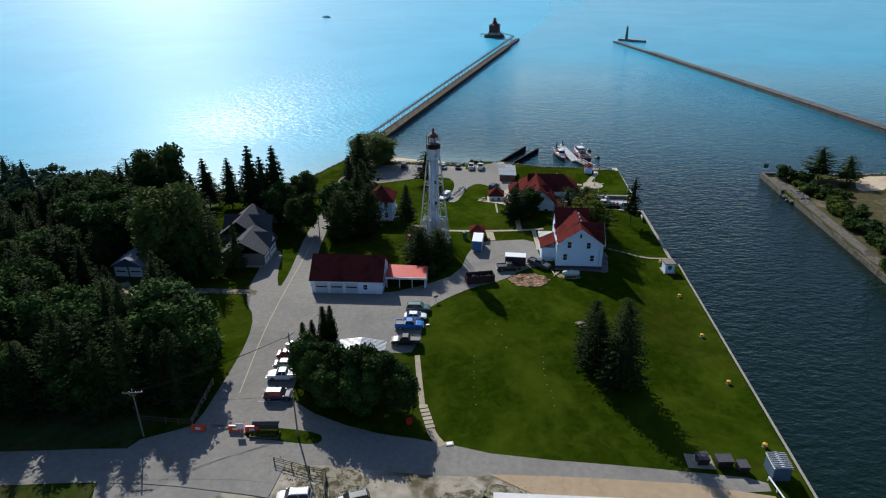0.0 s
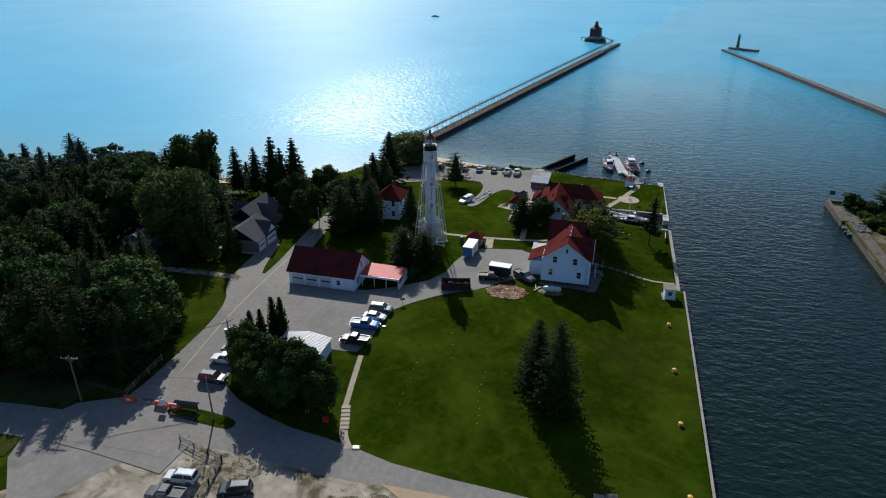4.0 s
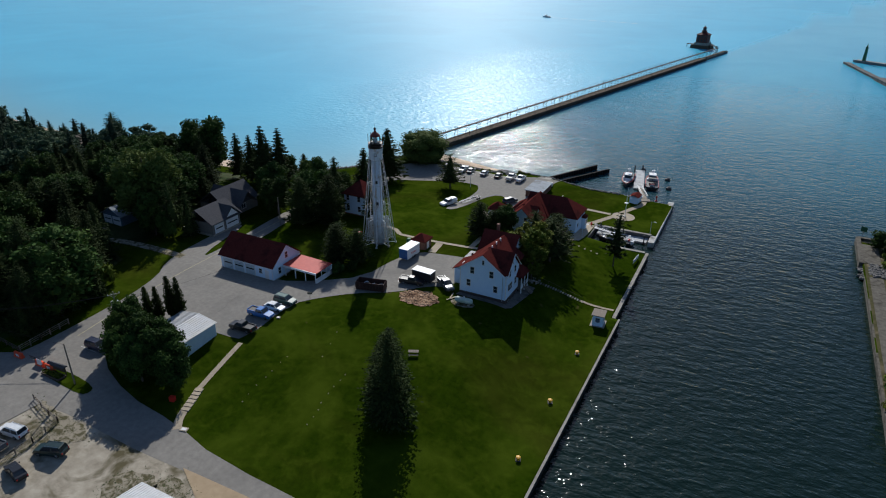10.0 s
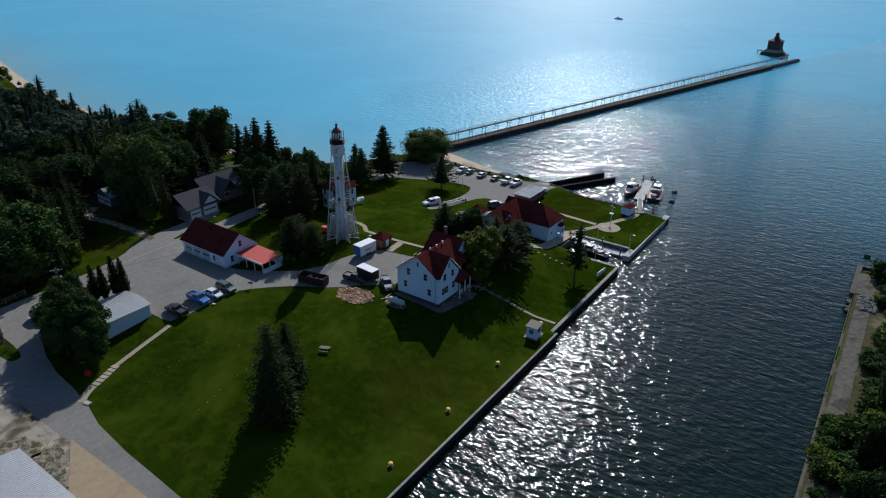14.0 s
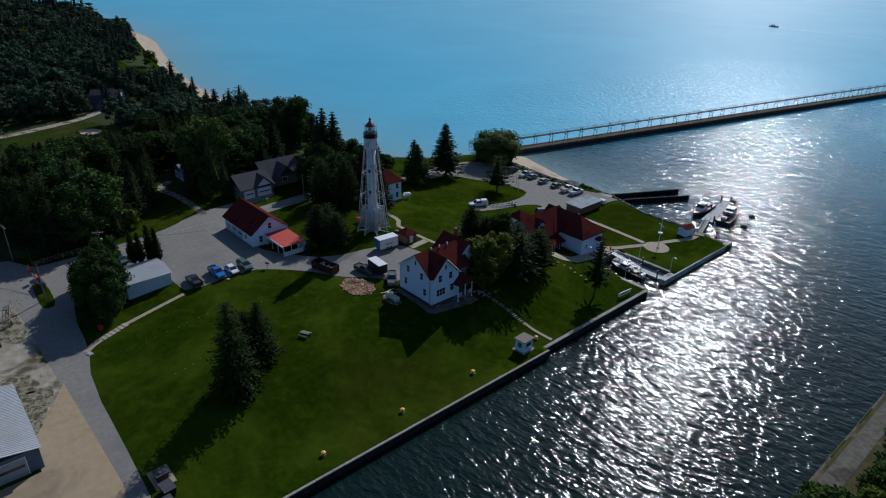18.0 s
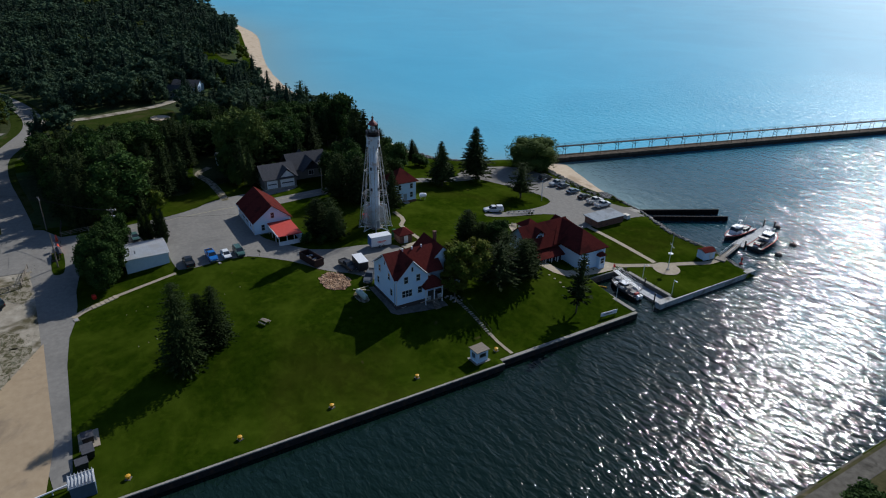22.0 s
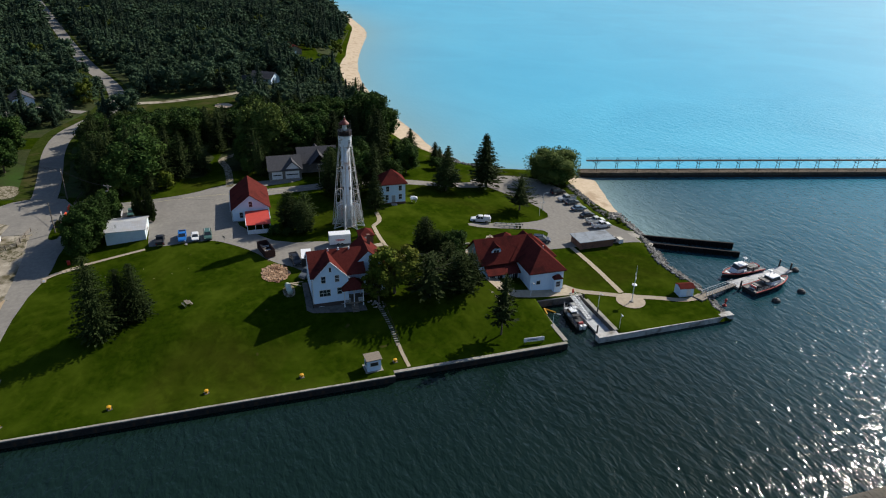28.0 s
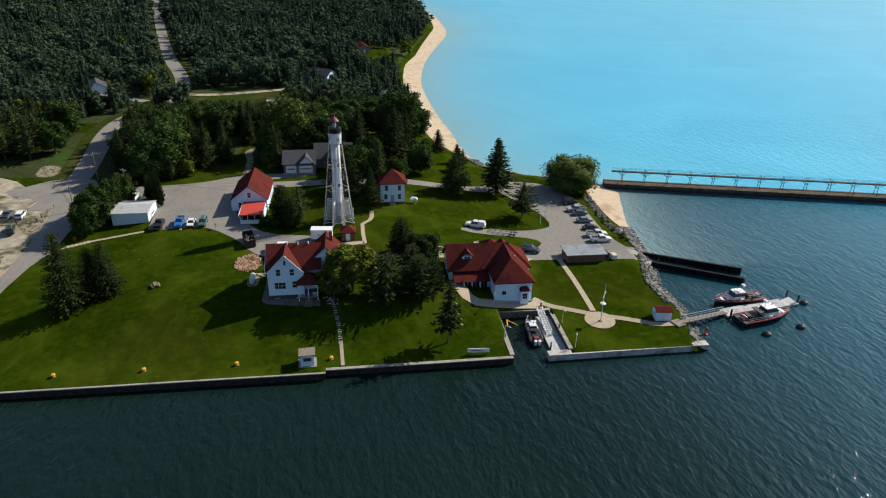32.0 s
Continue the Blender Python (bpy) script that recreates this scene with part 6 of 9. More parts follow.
def on_pier(y, side=0.0, z=0.0):
    """A pose on the north pier: x along it to the lake, side metres west of its canal face."""
    return pose(pier_x(y) - side, y + side * 0.2265, z, 0, 0, PIER_TURN)


north_pier = thing("north_pier", pose(0, 0, 0), "long stone pier with stained sides reaching into the lake", "pier", kind="structure")
_rp = random.Random(5)
_blocks = [G().box(-4.0, 3.98, 0, 4.4, -4.0, 1.35 + _rp.uniform(-0.05, 0.05)).box(-4.0, 3.97, -0.15, 1.0, 1.3, 1.72).box(-4.0, 3.97, 3.6, 4.5, 1.3, 1.66).mesh("pier_block", M_PIERTOP) for _ in range(3)]
_inner = G().box(-4.0, 3.98, 1.0, 3.6, 1.36, 1.5).mesh("pier_paving", M_PIERTOP)
_low = G().box(-4.0, 4.0, -0.5, -0.02, -4.0, 0.75).mesh("sheet_pile", M_DARKSTEEL)
for _k in range(37):
    _y = 243 + _k * 7.8
    for _me in (_blocks[_k % 3], _inner, _low):
        _o = new(_me.name.split(".")[0], _me)
        _o.parent = north_pier
        _o.matrix_basis = on_pier(_y)
_tip = [G().box(-3.5, 3.48, 0.6, 3.8, -4.0, 1.5).mesh("pier_block", M_DARKCONC), G().box(-3.5, 3.4, 1.2, 2.2, 1.5, 1.8).mesh("pier_kerb", M_PIERTOP)]
for _k in range(6):
    for _me in _tip:
        _o = new(_me.name.split(".")[0], _me)
        _o.parent = north_pier
        _o.matrix_basis = on_pier(534.5 + _k * 6.9)

catwalk = thing("catwalk", pose(0, 0, 0), "raised steel catwalk on splayed posts along the pier", "catwalk", kind="structure")
_bent = G()
for _s in (-0.55, 0.55):
    _bent.rod((0, 2.4 + _s * 2.0, 0), (0, 2.4 + _s, 4.9), 0.09, 0.07, 5)
    for _d in (-1.7, 1.7):
        _bent.rod((0, 2.4 + _s, 2.6), (_d, 2.4 + _s, 3.9), 0.06, 0.06, 4)
_bent.rod((0, 1.3, 1.6), (0, 3.5, 1.6), 0.05, 0.05, 4).rod((0, 1.7, 3.8), (0, 3.1, 3.8), 0.07, 0.07, 4)
_bent = _bent.mesh("bent", M_DARKSTEEL)
_deck = G().box(-3.75, 3.75, 1.9, 2.9, 3.9, 4.02).box(-3.75, 3.75, 1.85, 1.92, 3.75, 4.05).box(-3.75, 3.75, 2.88, 2.95, 3.75, 4.05).mesh("walkway", M_DARKSTEEL)
_rail = G()
for _s in (1.86, 2.94):
    _rail.rod((-3.75, _s, 4.95), (3.75, _s, 4.95), 0.025, n=4).rod((-3.75, _s, 4.5), (3.75, _s, 4.5), 0.018, n=4)
_rail = _rail.mesh("handrail", M_DARKSTEEL)
for _k in range(43):
    _y = 244.8 + _k * 7.32
    for _me in (_bent, _deck, _rail):
        _o = new(_me.name.split(".")[0], _me)
        _o.parent = catwalk
        _o.matrix_basis = on_pier(_y, 0, 1.5)

# pierhead lighthouse on its crib
ph = thing("pierhead_lighthouse", pose(6.6, 591.5, 0, 0, 0, -12), "dark red two-storey pierhead lighthouse on a stone crib", "lighthouse")
part("crib", G().hull([(-9, -6, -4), (7, -7, -4), (10, 1, -4), (6, 8, -4), (-7, 8, -4), (-11, 1, -4)], [(-7.5, -5, 2.4), (5.5, -5.5, 2.4), (8, 1, 2.4), (5, 6.5, 2.4), (-6, 6.5, 2.4), (-9, 1, 2.4)]), M_PIERTOP, ph)
M_BARN = surf("weathered_dark_red_steel", (0.085, 0.012, 0.010), (0.13, 0.02, 0.016), 1.0, 0.7, 0.1, c3=(0.05, 0.02, 0.015), scale3=0.4, bump=0.2)
part("plinth", G().hull([(-6, -4.5, 2.4), (5, -4.5, 2.4), (5, 5, 2.4), (-6, 5, 2.4)], [(-5.2, -4, 4.2), (4.4, -4, 4.2), (4.4, 4.4, 4.2), (-5.2, 4.4, 4.2)]), M_CONC, ph)
walls(ph, -4.4, 3.8, -3.6, 4.0, 4.2, 10.2, M_BARN)
part("roof", hip_roof(-4.4, 3.8, -3.6, 4.0, 10.2, 12.6, 0.5), M_BARN, ph)
part("tower", G().turn([(1.9, 9.6), (1.8, 12.8), (2.2, 12.9), (2.2, 13.1)], 14, -0.3, 0.2), M_BARN, ph)
part("lantern", G().turn([(1.3, 13.1), (1.3, 14.9)], 12, -0.3, 0.2), M_GLASS, ph)
part("lantern_roof", G().turn([(1.7, 14.9), (0.9, 15.7), (0.2, 16.1), (0.05, 16.9)], 12, -0.3, 0.2), M_BARN, ph)
for _x in (-2.6, 0.0, 2.4):
    for _z in (5.2, 8.0):
        opening(ph, "window", _x, -3.6, _z, 0.9, 1.5, "s", frame_mat=M_BARN)
part("bridge", G().hull([(6.5, -3.4, 4.0), (19, -26.6, 4.6), (20, -26.2, 4.6), (7.5, -3.0, 4.0)], [(6.5, -3.4, 4.2), (19, -26.6, 4.8), (20, -26.2, 4.8), (7.5, -3.0, 4.2)]), M_DARKSTEEL, ph)
for _x, _y in ((6.8, -3.6), (19.2, -26.4), (19.9, -26.2)):
    part("bridge_post", G().rod((_x, _y, 0), (_x, _y, 6.0), 0.18, n=6), M_DARKSTEEL, ph)
for _k in range(3):
    part("bridge_rail", G().rod((6.6, -3.2, 4.4 + 0.35 * _k), (19.2, -26.4, 5.0 + 0.35 * _k), 0.05, n=4), M_DARKSTEEL, ph)
part("landing", G().box(-12.5, -8.5, -1.0, 2.5, 2.2, 2.5).rod((-12, -0.8, -2), (-12, -0.8, 2.3), 0.2), M_DARKSTEEL, ph)

south_pier = thing("south_pier", pose(0, 0, 0), "low stone and concrete pier on the far side of the channel", "pier", kind="structure")
for (ax, ay), (bx, by), _w, _h in (((104.8, 561.6), (119.9, 502.0), 4.0, 1.0), ((119.9, 502.0), (188.0, 222.0), 5.4, 1.7)):
    _d = Vector((bx - ax, by - ay, 0))
    _n = round(_d.length / 8.0)
    _me = G().box(0.02, _d.length / _n - 0.02, -_w / 2, _w / 2, -4, _h).box(0, _d.length / _n - 0.03, -_w / 2 - 0.1, -_w / 2 + 0.8, _h, _h + 0.25).mesh("pier_block", M_DARKCONC)
    for _k in range(_n):
        _o = new("pier_block", _me)
        _o.parent = south_pier
        _o.matrix_basis = pose(ax + _d.x * _k / _n, ay + _d.y * _k / _n, _rp.uniform(-0.06, 0.06), 0, 0, math.degrees(math.atan2(_d.y, _d.x)))
crib = thing("channel_light", pose(118.0, 569.0, 0, 0, 0, -30), "slim green channel light on a low stone crib", "light tower")
part("crib", G().box(-8, 13, -2.2, 2.2, -4, 1.6).box(-9.5, -8, -1.2, 1.2, -4, 1.4), M_ROCK, crib)
part("tower", G().hull([(-3.9, -0.9, 1.6), (-2.1, -0.9, 1.6), (-2.1, 0.9, 1.6), (-3.9, 0.9, 1.6)], [(-3.6, -0.6, 10.5), (-2.4, -0.6, 10.5), (-2.4, 0.6, 10.5), (-3.6, 0.6, 10.5)]), M_GREEN, crib)
part("gallery", G().turn([(1.1, 10.5), (1.1, 10.7)], 10, -3.0, 0), M_DARKSTEEL, crib)
part("lamp", G().turn([(0.4, 10.7), (0.4, 11.8), (0.1, 12.1), (0.05, 13.5)], 8, -3.0, 0), M_GREEN, crib)

# two sheet-pile groins of the launch ramp
def sheet_groin(a, b, z1):
    t = thing("groin", pose(0, 0, 0), "dark corrugated steel sheet-pile groin", "groin", "groins of the boat launch")
    a, b = Vector((*a, 0)), Vector((*b, 0))
    d = b - a
    n = int(d.length / 1.2)
    me = G().prism([(0, -0.26), (0.42, -0.26), (0.57, 0.14), (1.0, 0.14), (1.15, -0.26), (1.24, -0.26), (1.24, -0.12), (1.2, -0.12), (1.05, 0.28), (0.52, 0.28), (0.37, -0.12), (0, -0.12)], -4, z1).mesh("groin_panel", M_GROIN)
    ang = math.degrees(math.atan2(d.y, d.x))
    for k in range(n):
        o = new("groin_panel", me)
        o.parent = t
        p = a + d * (k / n)
        o.matrix_basis = pose(p.x, p.y, _rp.uniform(-0.05, 0.03), 0, 0, ang)
    part("cap", G().box(0, d.length, -0.3, 0.3, z1, z1 + 0.12), M_GROIN, t).matrix_basis = pose(a.x, a.y, 0, 0, 0, ang)


sheet_groin((3.5, 228.5), (15.5, 251.9), 1.6)
sheet_groin((9.5, 230.5), (20.4, 250.0), 1.4)
drape("launch_ramp", [(3.5, 226), (9.8, 226), (12.5, 234.5), (6.5, 234.5)], 0.10, M_CONC, "concrete boat ramp between the groins", "pavement")

# riprap along the shore of the lawn
_stones = []
for _k in range(8):
    _bm = bmesh.new()
    bmesh.ops.create_icosphere(_bm, subdivisions=1, radius=0.5)
    for _v in _bm.verts:
        _v.co *= _rp.uniform(0.7, 1.15)
        _v.co.z *= 0.7
    _me = bpy.data.meshes.new("stone")
    _bm.to_mesh(_me)
    _bm.free()
    _me.materials.append(M_ROCK)
    _stones.append(_me)
riprap = thing("riprap", pose(0, 0, 0), "bank of grey boulders along the water's edge", "riprap", kind="structure")
_n = 0
while _n < 300:
    _x = _rp.uniform(-15, 43)
    if 3.0 < _x < 11.0:
        if _rp.random() < 0.8:
            continue
    _y = float(coast(_x)) + _rp.uniform(-4.0 if _x < 30 else -2.0, 0.9)
    _o = new("stone", _stones[_n % 8])
    _o.parent = riprap
    _s = _rp.uniform(0.45, 1.05)
    _o.matrix_basis = pose(_x, _y, gz(_x, _y) + 0.12, _rp.uniform(-20, 20), _rp.uniform(-20, 20), _rp.uniform(0, 360)) @ Matrix.Diagonal((_s * 1.2, _s, _s * 0.8, 1))
    _n += 1
# rubble farther along the lake shore
_rv, _rf, _off = [], [], 0
for _k in range(2350):
    _x = _rp.uniform(-37, -4) if _k >= 1900 else _rp.uniform(-82, -50) if _k < 300 else _rp.uniform(97, 150) if _k < 520 else _rp.uniform(-15, 46)
    _y = float(coast(_x)) + _rp.uniform((-3.9 if _k >= 520 else -3.0) if _x < 30 else -1.6, 1.2)
    if _k >= 1900:
        _y = float(np.interp(_x, [-40, -20, -8, 0], [227.6, 227.4, 228.2, 228.8])) + _rp.uniform(-0.7, 2.6)
    _a = np.array([v.co[:] for v in _stones[_k % 8].vertices]) * (_rp.uniform(0.6, 1.6) if _k < 520 else _rp.uniform(0.4, 0.85)) + (_x, _y, gz(_x, _y) + 0.1)
    _f = np.array([p.vertices[:] for p in _stones[_k % 8].polygons])
    _rv.append(_a)
    _rf.append(_f + _off)
    _off += len(_a)
for _k in range(160):
    _x, _y = _rp.uniform(95.6, 101.5), _rp.uniform(196.8, 204.6)
    _a = np.array([v.co[:] for v in _stones[_k % 8].vertices]) * _rp.uniform(0.6, 1.5) + (_x, _y, max(0.0, min(1.7, (_x - 95.4) * 0.6)))
    _rv.append(_a)
    _rf.append(np.array([p.vertices[:] for p in _stones[_k % 8].polygons]) + _off)
    _off += len(_a)
tagged(new("shore_rubble", fast_mesh("shore_rubble", np.concatenate(_rv), np.concatenate(_rf), M_ROCK)), "grey rubble stones scattered along the lake shore", "rubble", kind="stuff")

# ---- floating jetty with gangway ----
jetty = thing("floating_jetty", pose(33.4, 238.0, 0.0, 0, 0, 100.5), "pale floating jetty with dark pilings", "jetty")
part("float", G().box(-1.0, 19.2, -1.7, 1.5, -0.3, 0.42), M_CONC, jetty)
for _k in range(40):
    part("deck_board", G().box(-1.0 + 0.505 * _k, -0.53 + 0.505 * _k, -1.72, 1.52, 0.42, 0.5), M_DECK, jetty)
for _x, _y in ((18.6, 1.75), (19.4, -0.9), (-0.6, -2.0), (8.5, 1.8)):
    part("piling", G().rod((_x, _y, -4), (_x, _y, 2.4), 0.22, n=8), M_BLACK, jetty)
gang = thing("gangway", pose(38.2, 224.8, 1.75, 0, 0, 109.5), "railed aluminium gangway down to the jetty", "gangway")
part("walkway", G().hull([(0, -0.7, -0.1), (13.4, -0.7, -1.2), (13.4, 0.7, -1.2), (0, 0.7, -0.1)], [(0, -0.7, 0.05), (13.4, -0.7, -1.05), (13.4, 0.7, -1.05), (0, 0.7, 0.05)]), M_WOOD, gang)
for _s in (-0.7, 0.7):
    for _z in (0.5, 1.05):
        part("rail", G().rod((0, _s, _z), (13.4, _s, _z - 1.1), 0.06, n=5), M_ALU, gang)
    for _k in range(11):
        part("rail_post", G().rod((1.34 * _k, _s, -0.1 * _k), (1.34 * _k, _s, 1.05 - 0.11 * _k), 0.045, n=5), M_ALU, gang)
part("landing", G().box(-2.2, 0.0, -1.3, 1.3, -0.3, 0.02), M_WOOD, gang)

# float and gangway in the slip
sf = thing("slip_float", pose(0, 0, 0), "pale floating dock inside the slip", "dock")
part("float", G().box(31.2, 45.0, 193.9, 197.1, -0.3, 0.45), M_CONC, sf)
part("deck", G().box(31.2, 45.0, 193.9, 197.1, 0.45, 0.52), M_DECK, sf)
for _x, _y in ((44.4, 193.7), (31.6, 197.3), (38.0, 197.3)):
    part("piling", G().rod((_x, _y, -4), (_x, _y, 2.6), 0.16, n=8), M_BLACK, sf)
sg = thing("slip_gangway", pose(30.4, 195.0, 1.8), "aluminium gangway with rails leading down into the slip", "gangway")
part("walkway", G().hull([(0, -0.6, -0.1), (8.4, -0.6, -1.3), (8.4, 0.6, -1.3), (0, 0.6, -0.1)], [(0, -0.6, 0.0), (8.4, -0.6, -1.2), (8.4, 0.6, -1.2), (0, 0.6, 0.0)]), M_ALU, sg)
for _s in (-0.6, 0.6):
    for _z in (0.45, 0.95):
        part("rail", G().rod((0, _s, _z), (8.4, _s, _z - 1.2), 0.05, n=5), M_ALU, sg)
    for _k in range(8):
        part("rail_post", G().rod((1.2 * _k, _s, -0.14 * _k), (1.2 * _k, _s, 0.95 - 0.14 * _k), 0.04, n=5), M_ALU, sg)
for _k in range(14):
    part("tread", G().box(0.3 + 0.58 * _k, 0.55 + 0.58 * _k, -0.58, 0.58, 0.02 - 0.085 * _k - 0.03, 0.05 - 0.085 * _k), M_WHITE, sg)

# ---- boats ----
def hull_sections(L, B, F, D=0.5):
    """Sections from stern to bow: half breadth at deck and at the chine, sheer and keel."""
    out = []
    for t in (0.0, 0.12, 0.3, 0.5, 0.68, 0.82, 0.92, 1.0):
        b = B / 2 * (1.0 if t < 0.5 else max(0.03, 1 - ((t - 0.5) / 0.5) ** 2.2))
        sh = F * (1.0 + 0.5 * max(0, t - 0.3) ** 1.5)
        out.append((-L / 2 + L * t, b, b * (0.82 - 0.25 * t), sh, -D * (1 - 0.6 * t ** 3)))
    return out


def patrol_boat(m, L, label, accent, group, cabin=None):
    t = thing("patrol_boat", m, label, "boat", group)
    B, F = L * 0.3, L * 0.085
    sec = hull_sections(L, B, F)
    g = G()
    for x, b, c, s, k in sec:
        g.v += [(x, 0, k), (x, c, 0.1), (x, b, s), (x, -b, s), (x, -c, 0.1)]
    for i in range(len(sec) - 1):
        a = i * 5
        g.f += [(a + j, a + 5 + j, a + 5 + (j + 1) % 5, a + (j + 1) % 5) for j in range(5)]
    g.f += [tuple(range(5)), tuple(range((len(sec) - 1) * 5, len(sec) * 5))[::-1]]
    part("hull", g, {M_WHITE: M_WHITE}.get(accent, M_BLACK), t)
    for sgn in (-1, 1):
        col = G()
        for x0, b0, _, s0, _ in sec:
            col.v += [(x0, sgn * b0 + L * 0.012 * math.cos(radians(60 * j)), s0 + L * 0.012 * math.sin(radians(60 * j))) for j in range(6)]
        for i in range(len(sec) - 1):
            a = i * 6
            col.f += [(a + j, a + 6 + j, a + 6 + (j + 1) % 6, a + (j + 1) % 6) for j in range(6)]
        col.f += [tuple(range(6)), tuple(range((len(sec) - 1) * 6, len(sec) * 6))[::-1]]
        part("fender_collar", col, accent, t)
    part("deck", G().prism([(x, b * 0.92) for x, b, *_ in sec] and [(x, -b * 0.9) for x, b, *_ in sec] + [(x, b * 0.9) for x, b, *_ in reversed(sec)], F * 0.9, F * 0.98), M_DECK, t)
    cz = F
    c0, c1, w = -L * 0.06, L * 0.2, B * 0.32
    part("cabin", G().hull([(c0, -w, cz), (c1, -w, cz), (c1, w, cz), (c0, w, cz)], [(c0 + 0.1, -w * 0.9, cz + L * 0.075), (c1 - 0.1, -w * 0.9, cz + L * 0.075), (c1 - 0.1, w * 0.9, cz + L * 0.075), (c0 + 0.1, w * 0.9, cz + L * 0.075)]), cabin or M_WHITE, t)
    part("cabin_window", G().hull([(c0 + 0.08, -w * 0.93, cz + L * 0.075), (c1 - 0.05, -w * 0.93, cz + L * 0.075), (c1 - 0.05, w * 0.93, cz + L * 0.075), (c0 + 0.08, w * 0.93, cz + L * 0.075)], [(c0 + 0.3, -w * 0.8, cz + L * 0.14), (c1 - L * 0.06, -w * 0.8, cz + L * 0.14), (c1 - L * 0.06, w * 0.8, cz + L * 0.14), (c0 + 0.3, w * 0.8, cz + L * 0.14)]), M_GLASS, t)
    part("cabin_roof", G().box(c0, c1 - L * 0.045, -w * 0.88, w * 0.88, cz + L * 0.14, cz + L * 0.155), M_WHITE, t)
    mast = part("mast", G().rod((c0 + 0.4, 0, cz + L * 0.15), (c0 + 0.2, 0, cz + L * 0.3), 0.07, n=6).rod((c0 + 0.25, -w * 0.5, cz + L * 0.24), (c0 + 0.25, w * 0.5, cz + L * 0.24), 0.05, n=5), M_WHITE, t)
    part("radar", G().box(c0 - 0.1, c0 + 0.6, -0.5, 0.5, cz + L * 0.255, cz + L * 0.27), M_WHITE, mast)
    rl = G()
    for (x0, b0, _, s0, _), (x1, b1, _, s1, _) in zip(sec[3:], sec[4:]):
        for sgn in (-1, 1):
            rl.rod((x0, sgn * b0 * 0.93, s0 + 0.75), (x1, sgn * b1 * 0.93, s1 + 0.75), 0.03, n=4).rod((x0, sgn * b0 * 0.93, s0), (x0, sgn * b0 * 0.93, s0 + 0.75), 0.03, n=4)
    part("bow_rail", rl, M_ALU, t)
    part("engine_box", G().box(-L * 0.36, -L * 0.16, -w * 0.8, w * 0.8, cz, cz + L * 0.05), M_BLACK, t)
    part("tow_post", G().rod((-L * 0.12, 0, cz), (-L * 0.12, 0, cz + L * 0.12), 0.12, n=6).box(-L * 0.2, -L * 0.1, -w, w, cz + L * 0.1, cz + L * 0.115), M_BLACK, t)
    part("searchlight", G().rod((c1 - L * 0.08, 0.3, cz + L * 0.16), (c1 - L * 0.05, 0.3, cz + L * 0.18), 0.14, n=8), M_LAMP, t)
    part("transom_board", G().box(-L / 2 - 0.3, -L / 2, -B * 0.4, B * 0.4, 0.1, F * 0.5), M_BLACK, t)
    part("foredeck", G().prism([(x, -b * 0.8) for x, b, *_ in sec[5:]] + [(x, b * 0.8) for x, b, *_ in reversed(sec[5:])], F * 1.0, F * 1.22), M_WHITE, t)
    part("wheelhouse_front", G().hull([(c1, -w * 0.8, cz), (c1 + L * 0.09, -w * 0.6, cz), (c1 + L * 0.09, w * 0.6, cz), (c1, w * 0.8, cz)], [(c1, -w * 0.75, cz + L * 0.05), (c1 + L * 0.06, -w * 0.5, cz + L * 0.04), (c1 + L * 0.06, w * 0.5, cz + L * 0.04), (c1, w * 0.75, cz + L * 0.05)]), M_WHITE, t)
    for sgn in (-1, 1):
        sr_ = G()
        for k in range(5):
            x0 = -L * 0.46 + k * L * 0.1
            sr_.rod((x0, sgn * B * 0.44, F), (x0, sgn * B * 0.44, F + 0.8), 0.03, n=4)
        sr_.rod((-L * 0.46, sgn * B * 0.44, F + 0.8), (-L * 0.06, sgn * B * 0.44, F + 0.8), 0.03, n=4).rod((-L * 0.46, sgn * B * 0.44, F + 0.4), (-L * 0.06, sgn * B * 0.44, F + 0.4), 0.025, n=4)
        part("side_rail", sr_, M_ALU, t)
        part("life_raft", G().rod((c0 + L * 0.03, sgn * w * 1.15, cz + 0.35), (c0 + L * 0.11, sgn * w * 1.15, cz + 0.35), 0.28, n=8), M_WHITE, t)
        part("whip_aerial", G().rod((c0 + 0.3, sgn * w * 0.7, cz + L * 0.15), (c0 - 0.4, sgn * w * 0.8, cz + L * 0.38), 0.025, n=4), M_ALU, t)
    part("tow_reel", G().rod((-L * 0.42, -w * 0.6, cz + 0.45), (-L * 0.42, w * 0.6, cz + 0.45), 0.32, n=8), M_MAROON, t)
    part("locker", G().box(-L * 0.44, -L * 0.38, -w * 0.5, w * 0.5, cz, cz + 0.6), M_WHITE, t)
    return t


patrol_boat(pose(28.6, 243.6, 0.05, 0, 0, -84), 12.6, "black patrol boat with maroon fender collar at the jetty", M_MAROON, "boats at the jetty")
patrol_boat(pose(36.4, 245.2, 0.05, 0, 0, 101), 13.8, "black and white patrol boat with maroon gunwale at the jetty", M_MAROON, "boats at the jetty")
sb = patrol_boat(pose(37.0, 191.9, 0.05, 0, 0, 178), 9.0, "dark rescue boat with a grey cabin moored in the slip", M_BLACK, "", M_DOORGREY)
for _s in (-0.45, 0.45):
    part("outboard_engine", G().hull([(-5.0, _s - 0.28, 0.2), (-4.4, _s - 0.28, 0.2), (-4.4, _s + 0.28, 0.2), (-5.0, _s + 0.28, 0.2)], [(-5.2, _s - 0.22, 1.25), (-4.5, _s - 0.22, 1.3), (-4.5, _s + 0.22, 1.3), (-5.2, _s + 0.22, 1.25)]), M_WHITE, sb)
